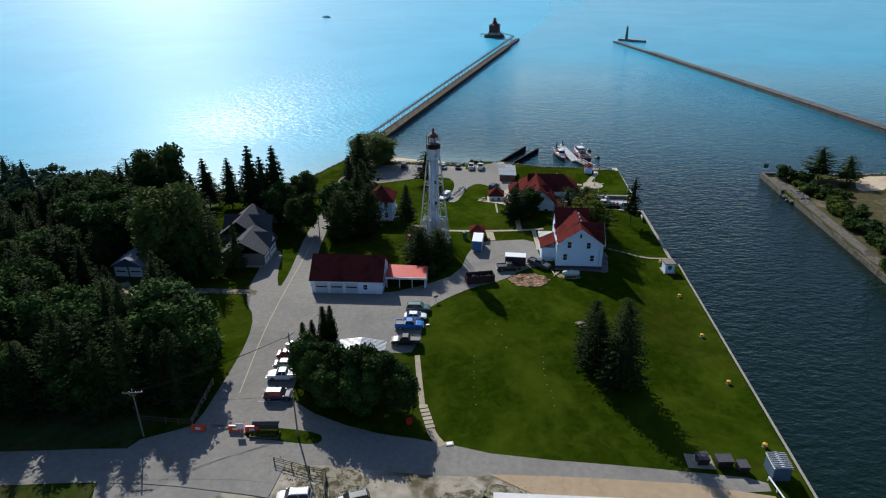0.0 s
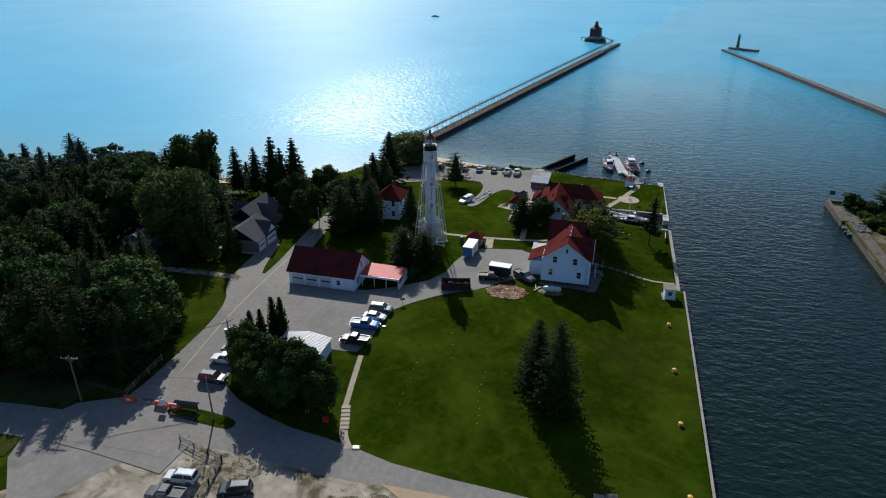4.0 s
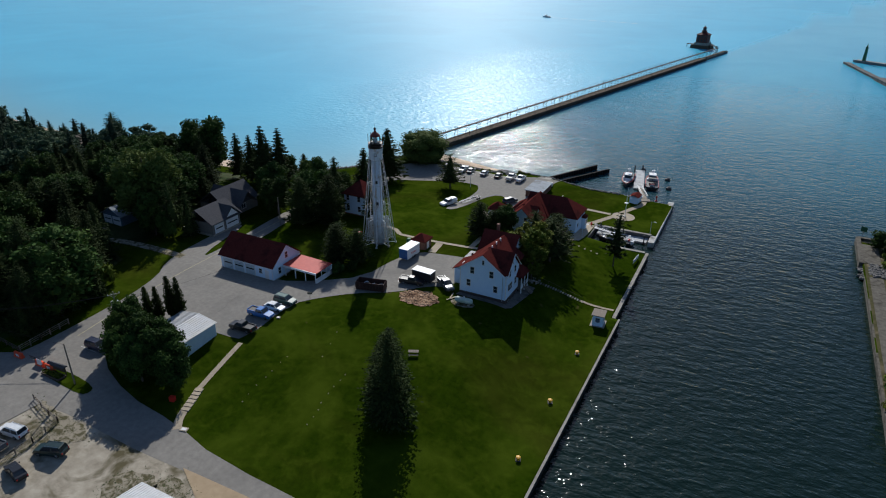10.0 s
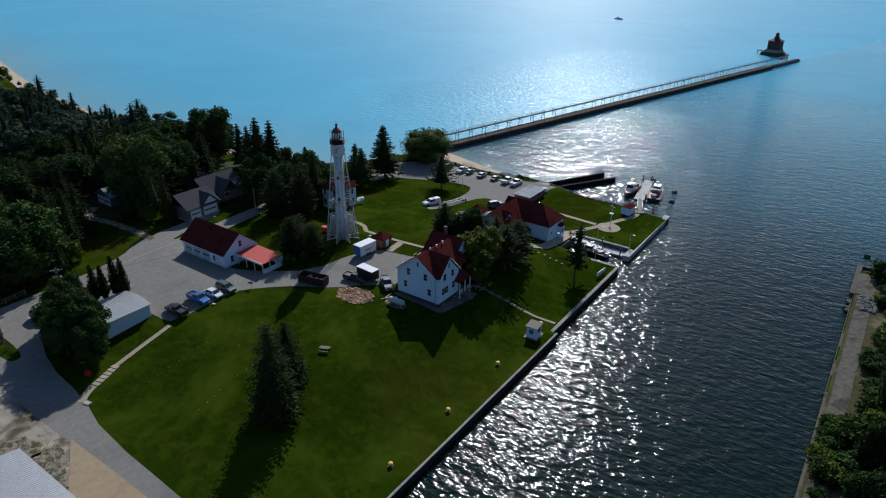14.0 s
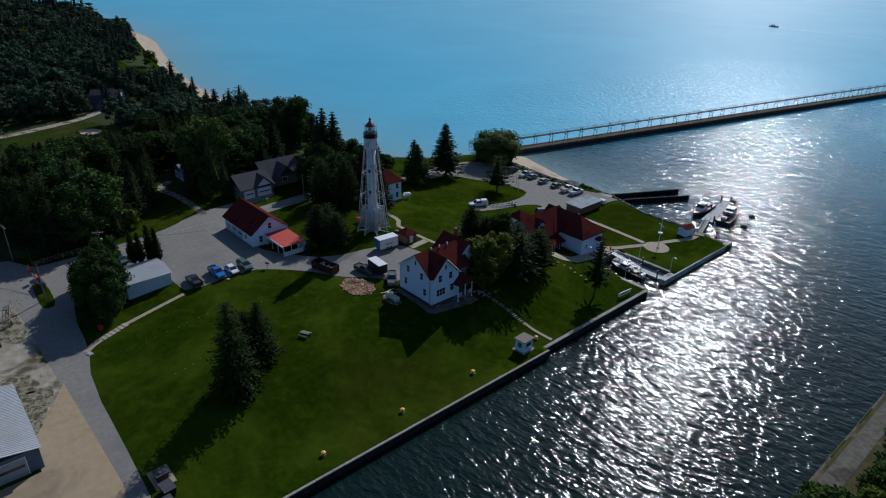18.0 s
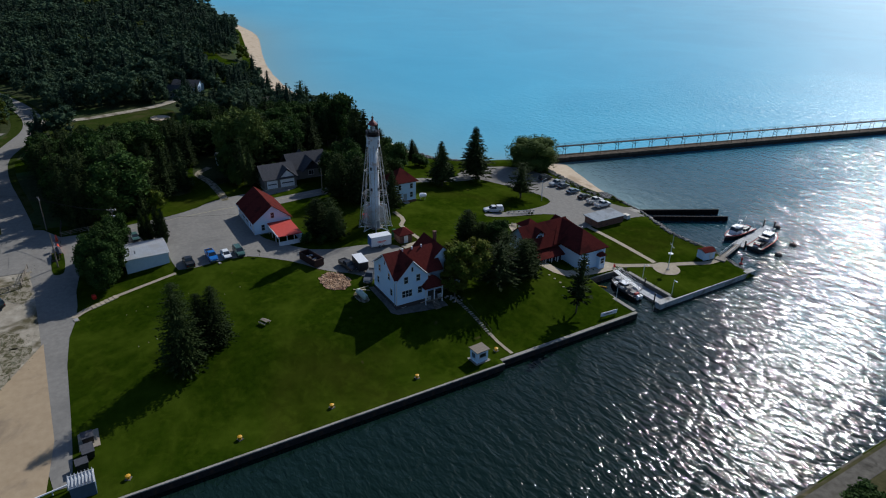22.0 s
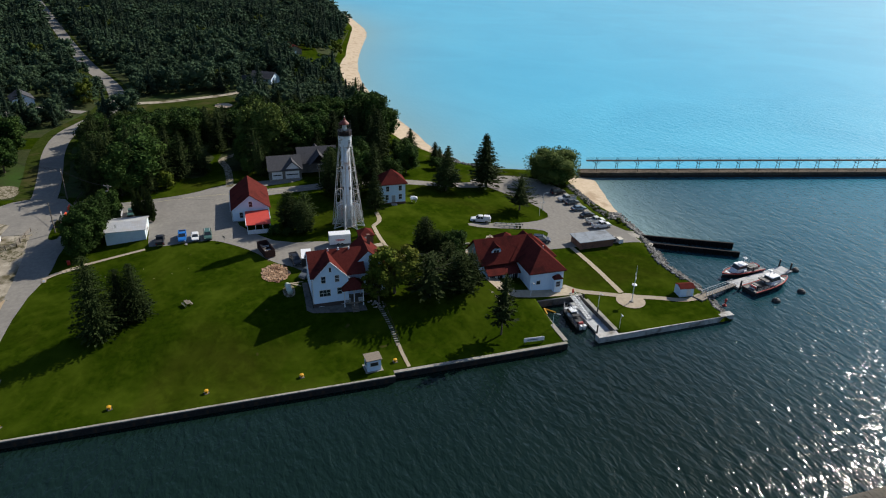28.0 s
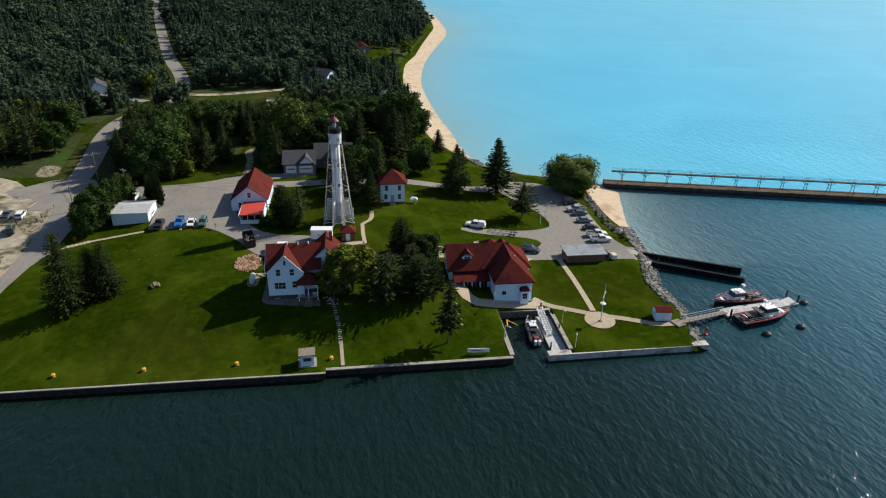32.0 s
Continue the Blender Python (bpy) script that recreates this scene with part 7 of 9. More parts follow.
far_boat = patrol_boat(pose(-178.0, 752.0, 0.0, 0, 0, 172), 9.5, "small white motor boat out on the lake", M_WHITE, "")
wk = thing("boat_wake", pose(0, 0, 0), "faint white wake trailing behind the motor boat", "wake", kind="structure")
M_FOAM = surf("thin_foam", (0.35, 0.48, 0.55), (0.6, 0.7, 0.75), 0.5, 0.6, bump=0.2, space="world")
for _s, _w in ((-1.2, 0.8), (0.6, 1.1), (2.2, 0.7)):
    _wg = G()
    for _k in range(9):
        _a, _b = 6 + 11 * _k, 6 + 11 * _k + 8
        _wg.poly([(-178 + _a, 752 + _s - 0.13 * _a, 0.03), (-178 + _b, 752 + _s - 0.13 * _b, 0.03), (-178 + _b, 752 + _s + _w - 0.13 * _b, 0.03), (-178 + _a, 752 + _s + _w - 0.13 * _a, 0.03)])
    part("foam_streak", _wg, M_FOAM, wk)
for _x, _y in ((30.8, 258.9), (40.5, 251.6), (42.5, 242.3)):
    by = thing("mooring_buoy", pose(_x, _y, 0), "round black mooring buoy on the water", "buoy", "buoys off the jetty")
    part("ball", G().turn([(0.2, -0.7), (0.75, -0.35), (0.95, 0.1), (0.8, 0.55), (0.35, 0.85)], 14), M_BLACK, by)
    part("eye", G().rod((0, 0, 0.8), (0, 0, 1.15), 0.1, n=6), M_DARKSTEEL, by)
rb = thing("red_buoy", pose(41.0, 229.0, 0), "red channel buoy beside the breakwater", "buoy")
part("float", G().turn([(0.4, -0.4), (0.5, 0.15), (0.16, 0.4), (0.12, 1.1), (0.3, 1.2), (0.3, 1.7), (0.05, 1.9)], 10), M_MAROON, rb)
gm = thing("channel_marker", pose(97.0, 222.6, gz(97.5, 222) + 0.1), "green square channel marker on a post", "marker")
part("post", G().rod((0, 0, -0.2), (0, 0, 3.0), 0.07, n=6), M_ALU, gm)
part("board", G().box(-0.75, 0.75, -0.04, 0.04, 2.6, 4.0), M_GREEN, gm).matrix_basis = pose(0, -0.1, 0, 0, 0, -15)

# ---- vehicles ----
_paints = {}


def car_paint(col):
    if col not in _paints:
        _paints[col] = paint("car_paint", col, 0.38, 0.0, 0.2)
    return _paints[col]


_wheel_tyre = G().turn([(0.2, -0.11), (0.32, -0.12), (0.36, -0.06), (0.36, 0.06), (0.32, 0.12), (0.2, 0.11)], 16).mesh("tyre", M_TYRE)
_wheel_rim = G().turn([(0.06, -0.13), (0.2, -0.125), (0.21, -0.1), (0.21, 0.1), (0.2, 0.125), (0.06, 0.13)], 12).mesh("rim", M_CHROME)


def wheels(t, spots, r=1.0):
    for x, y in spots:
        w = new("wheel", _wheel_tyre)
        w.parent = t
        w.matrix_basis = pose(x, y, 0.36 * r, 90, 0, 0) @ Matrix.Diagonal((r, r, 1, 1))
        o = new("rim", _wheel_rim)
        o.parent = w


def loft(g, rows):
    """Closed solid through cross rows (x, half width, low, high), tapering inward at the top."""
    for x, w, lo, hi in rows:
        g.v += [(x, -w * 0.94, lo), (x, -w, (lo + hi) * 0.5), (x, -w * 0.93, hi), (x, w * 0.93, hi), (x, w, (lo + hi) * 0.5), (x, w * 0.94, lo)]
    n = len(rows)
    for i in range(n - 1):
        a = i * 6
        g.f += [(a + j, a + (j + 1) % 6, a + 6 + (j + 1) % 6, a + 6 + j) for j in range(6)]
    g.f += [tuple(range(6))[::-1], tuple(range((n - 1) * 6, n * 6))]
    return g


def vehicle(kind, x, y, yaw, col, label, group="", z=None):
    L, W = {"car": (4.6, 1.8), "suv": (4.9, 1.95), "pickup": (5.7, 2.0), "van": (5.4, 2.0)}[kind]
    t = thing(kind if kind != "suv" else "car", pose(x, y, (gz(x, y) if z is None else z) + 0.08, 0, 0, yaw), label, {"car": "car", "suv": "car", "pickup": "pickup truck", "van": "van"}[kind], group)
    p = car_paint(col)
    h, w = L / 2, W / 2
    hood = {"car": 0.92, "suv": 1.1, "pickup": 1.15, "van": 1.1}[kind]
    body = loft(G(), [(-h, w * 0.86, 0.42, hood * 0.82), (-h + 0.15, w * 0.96, 0.32, hood * 0.98), (-h + 0.9, w, 0.28, hood), (0, w, 0.28, hood), (h - 1.3, w, 0.28, hood), (h - 0.5, w * 0.96, 0.3, hood * 0.92), (h - 0.12, w * 0.9, 0.34, hood * 0.8), (h, w * 0.8, 0.42, hood * 0.66)])
    part("body", body, p, t)
    top = {"car": 1.45, "suv": 1.78, "pickup": 1.85, "van": 1.9}[kind]
    a, b, c, d = {"car": (-1.75, -1.15, 0.35, 1.15), "suv": (-2.3, -2.05, 0.5, 1.25), "pickup": (-0.75, -0.55, 0.65, 1.35), "van": (-2.5, -2.35, 0.9, 1.7)}[kind]
    gl = part("window_glass", G().hull([(a, -w * 0.9, hood - 0.02), (d, -w * 0.9, hood - 0.02), (d, w * 0.9, hood - 0.02), (a, w * 0.9, hood - 0.02)], [(b, -w * 0.74, top - 0.06), (c, -w * 0.74, top - 0.06), (c, w * 0.74, top - 0.06), (b, w * 0.74, top - 0.06)]), M_GLASS, t)
    part("roof", G().hull([(b - 0.06, -w * 0.77, top - 0.08), (c + 0.06, -w * 0.77, top - 0.08), (c + 0.06, w * 0.77, top - 0.08), (b - 0.06, w * 0.77, top - 0.08)], [(b + 0.06, -w * 0.7, top), (c - 0.06, -w * 0.7, top), (c - 0.06, w * 0.7, top), (b + 0.06, w * 0.7, top)]), p, t)
    mid = (b + c) / 2
    for s in (-1, 1):
        pl = G()
        for q, r in ((d, c), (a, b), (mid, mid)):
            pl.rod((q, s * w * 0.905, hood - 0.02), (r, s * w * 0.755, top - 0.06), 0.05, n=4)
        part("pillar", pl, p, gl)
        part("mirror", G().box(d - 0.25, d - 0.1, s * w - 0.02 if s > 0 else -w - 0.18, w + 0.18 if s > 0 else -w + 0.02, hood, hood + 0.16), p, t)
        part("headlight", G().box(h - 0.2, h - 0.04, s * w * 0.66 - 0.16, s * w * 0.66 + 0.16, hood * 0.58, hood * 0.74), M_LAMP, t)
        part("taillight", G().box(-h - 0.02, -h + 0.1, s * w * 0.78 - 0.1, s * w * 0.78 + 0.1, hood * 0.6, hood * 0.85), M_TAIL, t)
    part("front_bumper", G().box(h - 0.15, h + 0.06, -w * 0.86, w * 0.86, 0.36, 0.56), M_BLACK if kind != "pickup" else M_CHROME, t)
    part("rear_bumper", G().box(-h - 0.08, -h + 0.12, -w * 0.86, w * 0.86, 0.38, 0.56), M_BLACK if kind != "pickup" else M_CHROME, t)
    if kind == "pickup":
        part("bed_lining", G().box(-h + 0.12, -0.95, -w * 0.8, w * 0.8, hood - 0.02, hood + 0.012), M_BLACK, t)
        for s in (-1, 1):
            part("bed_side", G().box(-h + 0.08, -0.85, s * w * 0.88 - 0.07, s * w * 0.88 + 0.07, hood, hood + 0.16), p, t)
        part("tailgate", G().box(-h + 0.02, -h + 0.12, -w * 0.85, w * 0.85, hood, hood + 0.16), p, t)
    if kind in ("suv", "van"):
        for s in (-1, 1):
            part("roof_rail", G().rod((b + 0.2, s * w * 0.62, top + 0.05), (c - 0.2, s * w * 0.62, top + 0.05), 0.03, n=4), M_ALU, t)
    f = L * 0.3
    wheels(t, ((f + 0.05, -w + 0.1), (f + 0.05, w - 0.1), (-f, -w + 0.1), (-f, w - 0.1)), 1.0 if kind == "car" else 1.08)
    return t


WHITE, BLACKC, SILVER, BLUE, RED, GREENC, GREYC, DKBLUE = (0.75, 0.76, 0.76), (0.012, 0.012, 0.014), (0.42, 0.44, 0.46), (0.010, 0.14, 0.46), (0.42, 0.012, 0.012), (0.05, 0.12, 0.10), (0.10, 0.11, 0.12), (0.012, 0.02, 0.05)
_g = "vehicles along the yard's edge"
vehicle("suv", -13.9, 115.7, 2, GREENC, "dark green estate car parked at the yard's edge", _g)
vehicle("car", -14.2, 112.7, 2, WHITE, "white car parked between the green and blue ones", _g)
vehicle("pickup", -15.1, 109.6, 2, BLUE, "bright blue pickup with a dark bed", _g)
vehicle("pickup", -15.2, 104.4, 182, BLACKC, "black pickup beside the footpath", _g)
_g = "vehicles beside the road"
vehicle("car", -36.3, 98.6, 4, RED, "red car parked beside the road", _g)
vehicle("car", -36.0, 95.6, 4, GREENC, "dark green car parked beside the road", _g)
vehicle("pickup", -35.7, 92.4, 184, WHITE, "white pickup parked under the trees", _g)
vehicle("suv", -35.0, 87.0, 3, DKBLUE, "dark blue van-like car with a roof rack", _g)
_g = "vehicles on the parking lot"
vehicle("suv", -29.3, 220.9, 92, BLACKC, "black car parked at the lot's shady end", _g)
vehicle("pickup", -23.3, 220.9, 271, SILVER, "silver pickup parked on the lot", _g)
vehicle("car", -20.4, 221.2, 91, GREYC, "grey car parked on the lot", _g)
vehicle("car", -15.2, 220.8, 90, (0.16, 0.22, 0.27), "blue-grey car parked on the lot", _g)
vehicle("car", -10.0, 220.9, 91, BLACKC, "black car parked on the lot", _g)
vehicle("pickup", -5.4, 221.0, 89, (0.68, 0.66, 0.6), "cream pickup parked on the lot", _g)
vehicle("pickup", -2.0, 220.9, 89, WHITE, "white pickup at the lot's end", _g)
vehicle("suv", 2.6, 200.2, 62, DKBLUE, "dark blue car parked beside the station", "")
_t = vehicle("pickup", -12.6, 188.4, 248, WHITE, "white pickup with a covered bed on the grass", "")
part("canopy", G().hull([(-2.7, -0.92, 1.1), (-0.8, -0.92, 1.1), (-0.8, 0.92, 1.1), (-2.7, 0.92, 1.1)], [(-2.6, -0.76, 1.85), (-0.9, -0.76, 1.85), (-0.9, 0.76, 1.85), (-2.6, 0.76, 1.85)]), car_paint(WHITE), _t)
_g = "vehicles on the gravel yard"
vehicle("suv", -26.6, 65.6, 262 - 75, WHITE, "white car with a bicycle rack on the gravel", _g)
vehicle("pickup", -26.8, 62.2, 186, GREYC, "grey pickup on the gravel", _g)
vehicle("pickup", -26.6, 59.2, 186, WHITE, "white pickup on the gravel", _g)
vehicle("suv", -18.4, 66.2, 200, (0.01, 0.03, 0.028), "black open-topped jeep on the gravel", _g)
vehicle("car", -18.8, 61.0, 170, BLACKC, "black car on the gravel", _g)
vehicle("pickup", 5.4, 135.4, 8, BLACKC, "black pickup in front of the trailer", "")
vehicle("pickup", 12.6, 137.6, -38, GREYC, "dark grey pickup beside the large house", "")
vehicle("car", -35.6, 156.0, 20, WHITE, "white car parked under the trees", "")
vehicle("car", -38.6, 154.2, 20, BLACKC, "dark car parked under the trees", "")

tr_e = thing("enclosed_trailer", pose(7.0, 137.8, gz(7.0, 137.8) + 0.08, 0, 0, -4), "black box trailer with a white roof", "trailer")
part("box", G().box(-2.4, 2.4, -1.1, 1.1, 0.5, 2.6), M_BLACK, tr_e)
part("roof", G().box(-2.45, 2.45, -1.15, 1.15, 2.6, 2.7), M_WHITE, tr_e)
part("drawbar", G().rod((2.4, -0.6, 0.55), (3.8, 0, 0.5), 0.06, n=5).rod((2.4, 0.6, 0.55), (3.8, 0, 0.5), 0.06, n=5), M_BLACK, tr_e)
wheels(tr_e, ((-0.5, -1.15), (-0.5, 1.15), (0.4, -1.15), (0.4, 1.15)))
tr_b = thing("office_trailer", pose(-2.0, 147.0, gz(-2, 147) + 0.06, 0, 0, 86), "white storage trailer with a blue end and red lettering", "trailer")
part("box", G().box(-2.6, 2.6, -1.2, 1.2, 0.45, 2.9), M_WHITE, tr_b)
part("end_panel", G().box(-2.66, -2.6, -1.15, 1.15, 0.5, 2.85), paint("blue_panel", (0.04, 0.14, 0.36), 0.5), tr_b)
part("roof", G().box(-2.65, 2.65, -1.25, 1.25, 2.9, 2.98), M_WHITE, tr_b)
part("lettering_bar", G().box(-1.2, 1.2, -1.23, -1.2, 1.6, 1.75).box(-0.9, 0.9, -1.23, -1.2, 1.35, 1.48), M_RED, tr_b)
wheels(tr_b, ((-0.4, -1.2), (-0.4, 1.2), (0.5, -1.2), (0.5, 1.2)))
dump = thing("dumpster", pose(-1.3, 129.2, gz(-1.3, 129.2) + 0.08, 0, 0, 14), "large rusty open dumpster with rubbish in it", "dumpster")
M_DUMP = surf("rusty_dark_steel", (0.035, 0.018, 0.014), (0.075, 0.03, 0.022), 2.0, 0.8, 0.1, bump=0.3)
for _b in ((-3.2, 3.2, -1.2, -1.1, 0.15, 1.9), (-3.2, 3.2, 1.1, 1.2, 0.15, 1.9), (-3.2, -3.1, -1.1, 1.1, 0.15, 1.9), (3.1, 3.2, -1.1, 1.1, 0.15, 1.9)):
    part("side", G().box(*_b), M_DUMP, dump)
part("floor", G().box(-3.1, 3.1, -1.1, 1.1, 0.15, 0.3), M_DUMP, dump)
for _k in range(9):
    part("rib", G().box(-3.0 + 0.72 * _k, -2.9 + 0.72 * _k, -1.3, -1.2, 0.15, 1.9), M_DUMP, dump)
    part("rib", G().box(-3.0 + 0.72 * _k, -2.9 + 0.72 * _k, 1.2, 1.3, 0.15, 1.9), M_DUMP, dump)
for _k in range(7):
    part("rubbish", G().box(-0.8, 0.8, -0.3, 0.3, -0.1, 0.1), (M_WOOD, M_WHITE, M_BLACK)[_k % 3], dump).matrix_basis = pose(-2.2 + 0.7 * _k, _rp.uniform(-0.5, 0.5), 0.9 + 0.08 * (_k % 4), _rp.uniform(-15, 15), _rp.uniform(-15, 15), _rp.uniform(0, 180))
bt_ = thing("boat_trailer", pose(-8.7, 195.4, gz(-8.7, 195.4) + 0.09, 0, 0, 70), "long empty galvanised boat trailer", "trailer")
part("frame_rail", G().box(-4.0, 4.0, -0.85, -0.72, 0.5, 0.64), M_DOORGREY, bt_)
part("frame_rail", G().box(-4.0, 4.0, 0.72, 0.85, 0.5, 0.64), M_DOORGREY, bt_)
for _k in range(6):
    part("crossbar", G().box(-3.8 + 1.5 * _k, -3.68 + 1.5 * _k, -0.72, 0.72, 0.5, 0.6), M_DOORGREY, bt_)
    part("bunk_roller", G().box(-3.8 + 1.5 * _k, -3.5 + 1.5 * _k, -0.3, 0.3, 0.6, 0.8), M_BLACK, bt_)
wheels(bt_, ((2.2, -1.0), (2.2, 1.0), (3.1, -1.0), (3.1, 1.0)))

# ---- poles, wires, fences ----
def utility_pole(x, y, h, label, arm=2.4, turn=0.0, cans=0, group="utility poles"):
    t = thing("utility_pole", pose(x, y, gz(x, y), 0, 0, turn), label, "pole", group)
    part("mast", G().rod((0, 0, -0.6), (0, 0, h), 0.16, 0.1, 8), M_WOOD, t)
    if arm:
        cr = part("crossarm", G().box(-arm / 2, arm / 2, -0.07, 0.07, h - 0.7, h - 0.56), M_WOOD, t)
        part("arm_brace", G().rod((-arm * 0.3, 0, h - 0.65), (0, 0, h - 1.3), 0.03, n=4), M_ALU, t)
        part("arm_brace", G().rod((arm * 0.3, 0, h - 0.65), (0, 0, h - 1.3), 0.03, n=4), M_ALU, t)
        for k in (-0.46, -0.15, 0.15, 0.46):
            part("insulator", G().rod((arm * k, 0, h - 0.56), (arm * k, 0, h - 0.36), 0.06, 0.04, 6), M_WHITE, cr)
    for k in range(cans):
        part("transformer", G().rod((0.45 if k % 2 else -0.45, 0.2 * (k // 2) - 0.1, h - 3.0), (0.45 if k % 2 else -0.45, 0.2 * (k // 2) - 0.1, h - 2.0), 0.28, n=10), M_ALU, t)
    return t


utility_pole(-53.8, 76.7, 9.2, "wooden utility pole with a crossarm at the crossing", 3.0, 10)
utility_pole(-33.6, 91.6, 10.2, "wooden utility pole with three grey transformers", 2.2, 60, 3)
utility_pole(-29.4, 78.2, 8.4, "slim leaning lamp pole on the grass island", 0)
utility_pole(-118.0, 48.0, 9.5, "wooden utility pole beside the woodland road", 2.0, 70)
utility_pole(-42.0, 147.5, 8.0, "wooden utility pole beside the lane to the shore", 0)


def wire(a, b, sag, group="overhead wires"):
    t = G()
    pts = []
    for k in range(13):
        s = k / 12
        pts.append((a[0] + (b[0] - a[0]) * s, a[1] + (b[1] - a[1]) * s, a[2] + (b[2] - a[2]) * s - sag * 4 * s * (1 - s)))
    for x, y, z in pts:
        t.v += [(x, y, z + 0.022), (x - 0.019, y - 0.005, z - 0.011), (x + 0.019, y + 0.005, z - 0.011)]
    for i in range(0, 3 * len(pts) - 3, 3):
        t.f += [(i + j, i + (j + 1) % 3, i + 3 + (j + 1) % 3, i + 3 + j) for j in range(3)]
    t.f += [(0, 1, 2), tuple(range(3 * len(pts) - 1, 3 * len(pts) - 4, -1))]
    solo("overhead_wire", t, M_DARKSTEEL, "thin grey overhead power line between poles", "wire", group)


_h1, _h2 = gz(-53.8, 76.7) + 8.7, gz(-33.6, 91.6) + 9.6
for _k in (-1.3, -0.4, 0.4, 1.3):
    wire((-53.8 + _k * 0.95, 76.7 + _k * 0.2, _h1), (-33.6 + _k * 0.45, 91.6 + _k * 0.6, _h2), 0.7)
    wire((-53.8 + _k * 0.95, 76.7 + _k * 0.2, _h1), (-85.0 + _k * 0.8, 40.0 + _k * 0.6, 14.5), 1.0)
wire((-33.6, 91.6, _h2 - 1.5), (-30.0, 122.5, 9.0), 0.6)
wire((-53.8, 76.7, _h1 - 1.5), (-29.4, 78.2, gz(-29.4, 78.2) + 8.2), 0.5)


def street_lamp(x, y, h, turn, label, group):
    t = thing("lamp_post", pose(x, y, gz(x, y), 0, 0, turn), label, "lamp post", group)
    part("pole", G().rod((0, 0, -0.2), (0, 0, h), 0.07, 0.05, 8), M_WHITE, t)
    part("arm", G().rod((0, 0, h - 0.05), (1.0, 0, h + 0.1), 0.04, n=5), M_WHITE, t)
    part("lamp_head", G().hull([(0.7, -0.14, h + 0.0), (1.4, -0.14, h + 0.06), (1.4, 0.14, h + 0.06), (0.7, 0.14, h + 0.0)], [(0.75, -0.1, h + 0.16), (1.35, -0.1, h + 0.2), (1.35, 0.1, h + 0.2), (0.75, 0.1, h + 0.16)]), M_ALU, t)


for _x, _y, _r in ((29.6, 184.9, 0), (41.2, 184.8, 40), (36.0, 198.6, 0), (45.0, 198.6, -20)):
    street_lamp(_x, _y, 3.6, _r, "slim white lamp post beside the slip", "lamp posts by the slip")
street_lamp(-17.4, 209.9, 5.5, 90, "dark lamp post at the lot's edge", "lamp posts of the lot")
street_lamp(-14.2, 207.4, 4.2, 70, "short bent lamp post at the lot's edge", "lamp posts of the lot")
street_lamp(-14.9, 155.0, 3.2, 0, "low lamp post beside the tower path", "")
mast_t = thing("signal_mast", pose(36.0, 207.2, gz(36, 207.2)), "white signal mast with yard and lamp in the paved circle", "mast")
part("pole", G().rod((0, 0, -0.2), (0, 0, 9.2), 0.11, 0.05, 8), M_WHITE, mast_t)
part("yard", G().rod((-1.3, 0.8, 6.6), (1.3, -0.8, 6.6), 0.05, n=5), M_WHITE, mast_t)
part("lamp_dish", G().turn([(0.25, 4.2), (0.6, 4.35), (0.6, 4.5), (0.2, 4.6)], 12), M_WHITE, mast_t)
part("footing", G().turn([(0.45, -0.1), (0.45, 0.25)], 12), M_CONC, mast_t)


def rail_fence(pts, h, mat, label, group="", rails=3):
    t = thing("fence", pose(0, 0, 0), label, "fence", group)
    for (ax, ay), (bx, by) in zip(pts, pts[1:]):
        n = max(1, round(math.hypot(bx - ax, by - ay) / 2.4))
        for k in range(n + 1):
            x, y = ax + (bx - ax) * k / n, ay + (by - ay) * k / n
            part("post", G().box(x - 0.08, x + 0.08, y - 0.08, y + 0.08, gz(x, y) - 0.3, gz(x, y) + h), mat, t)
        for k in range(n):
            p, q = [(ax + (bx - ax) * j / n, ay + (by - ay) * j / n) for j in (k, k + 1)]
            for r in range(rails):
                z = h * (0.35 + 0.6 * r / max(1, rails - 1))
                part("rail", G().rod((*p, gz(*p) + z), (*q, gz(*q) + z), 0.06, n=4), mat, t)


rail_fence([(-31.4, 72.2), (-25.8, 71.0), (-23.4, 70.8), (-22.5, 66.0), (-22.4, 60.5), (-22.4, 50)], 1.25, M_WOOD, "weathered timber rail fence round the gravel yard")
rail_fence([(-47.2, 79.8), (-47.4, 84.0), (-47.6, 90.0)], 1.3, M_WOOD, "grey timber rail fence beside the road")
rail_fence([(-47.2, 79.6), (-56.0, 80.2)], 1.2, M_DARKWOOD, "dark timber fence at the wood's edge")


def barrier(x, y, yaw):
    t = thing("road_barrier", pose(x, y, gz(x, y) + 0.06, 0, 0, yaw), "orange plastic road barrier with a white panel", "barrier", "barriers across the road")
    part("block", G().hull([(-1.1, -0.35, 0), (1.1, -0.35, 0), (1.1, 0.35, 0), (-1.1, 0.35, 0)], [(-1.05, -0.15, 1.05), (1.05, -0.15, 1.05), (1.05, 0.15, 1.05), (-1.05, 0.15, 1.05)]), M_ORANGE, t)
    part("panel", G().box(-0.4, 0.4, -0.33, -0.27, 0.35, 0.8), M_WHITE, t)


for _x, _y, _a in ((-45.6, 78.6, 2), (-39.6, 78.8, 2), (-36.9, 78.8, 4)):
    barrier(_x, _y, _a)
bars = thing("cattle_grid", pose(-42.6, 79.4, gz(-42.6, 79.4) + 0.07), "small chained barrier posts across the lane", "barrier")
for _k in range(6):
    part("post", G().rod((-1.0 + 0.4 * _k, 0, 0), (-1.0 + 0.4 * _k, 0, 0.5), 0.05, n=6), M_DARKWOOD, bars)
part("rail", G().rod((-1.1, 0, 0.45), (1.1, 0, 0.45), 0.05, n=5), M_DARKWOOD, bars)

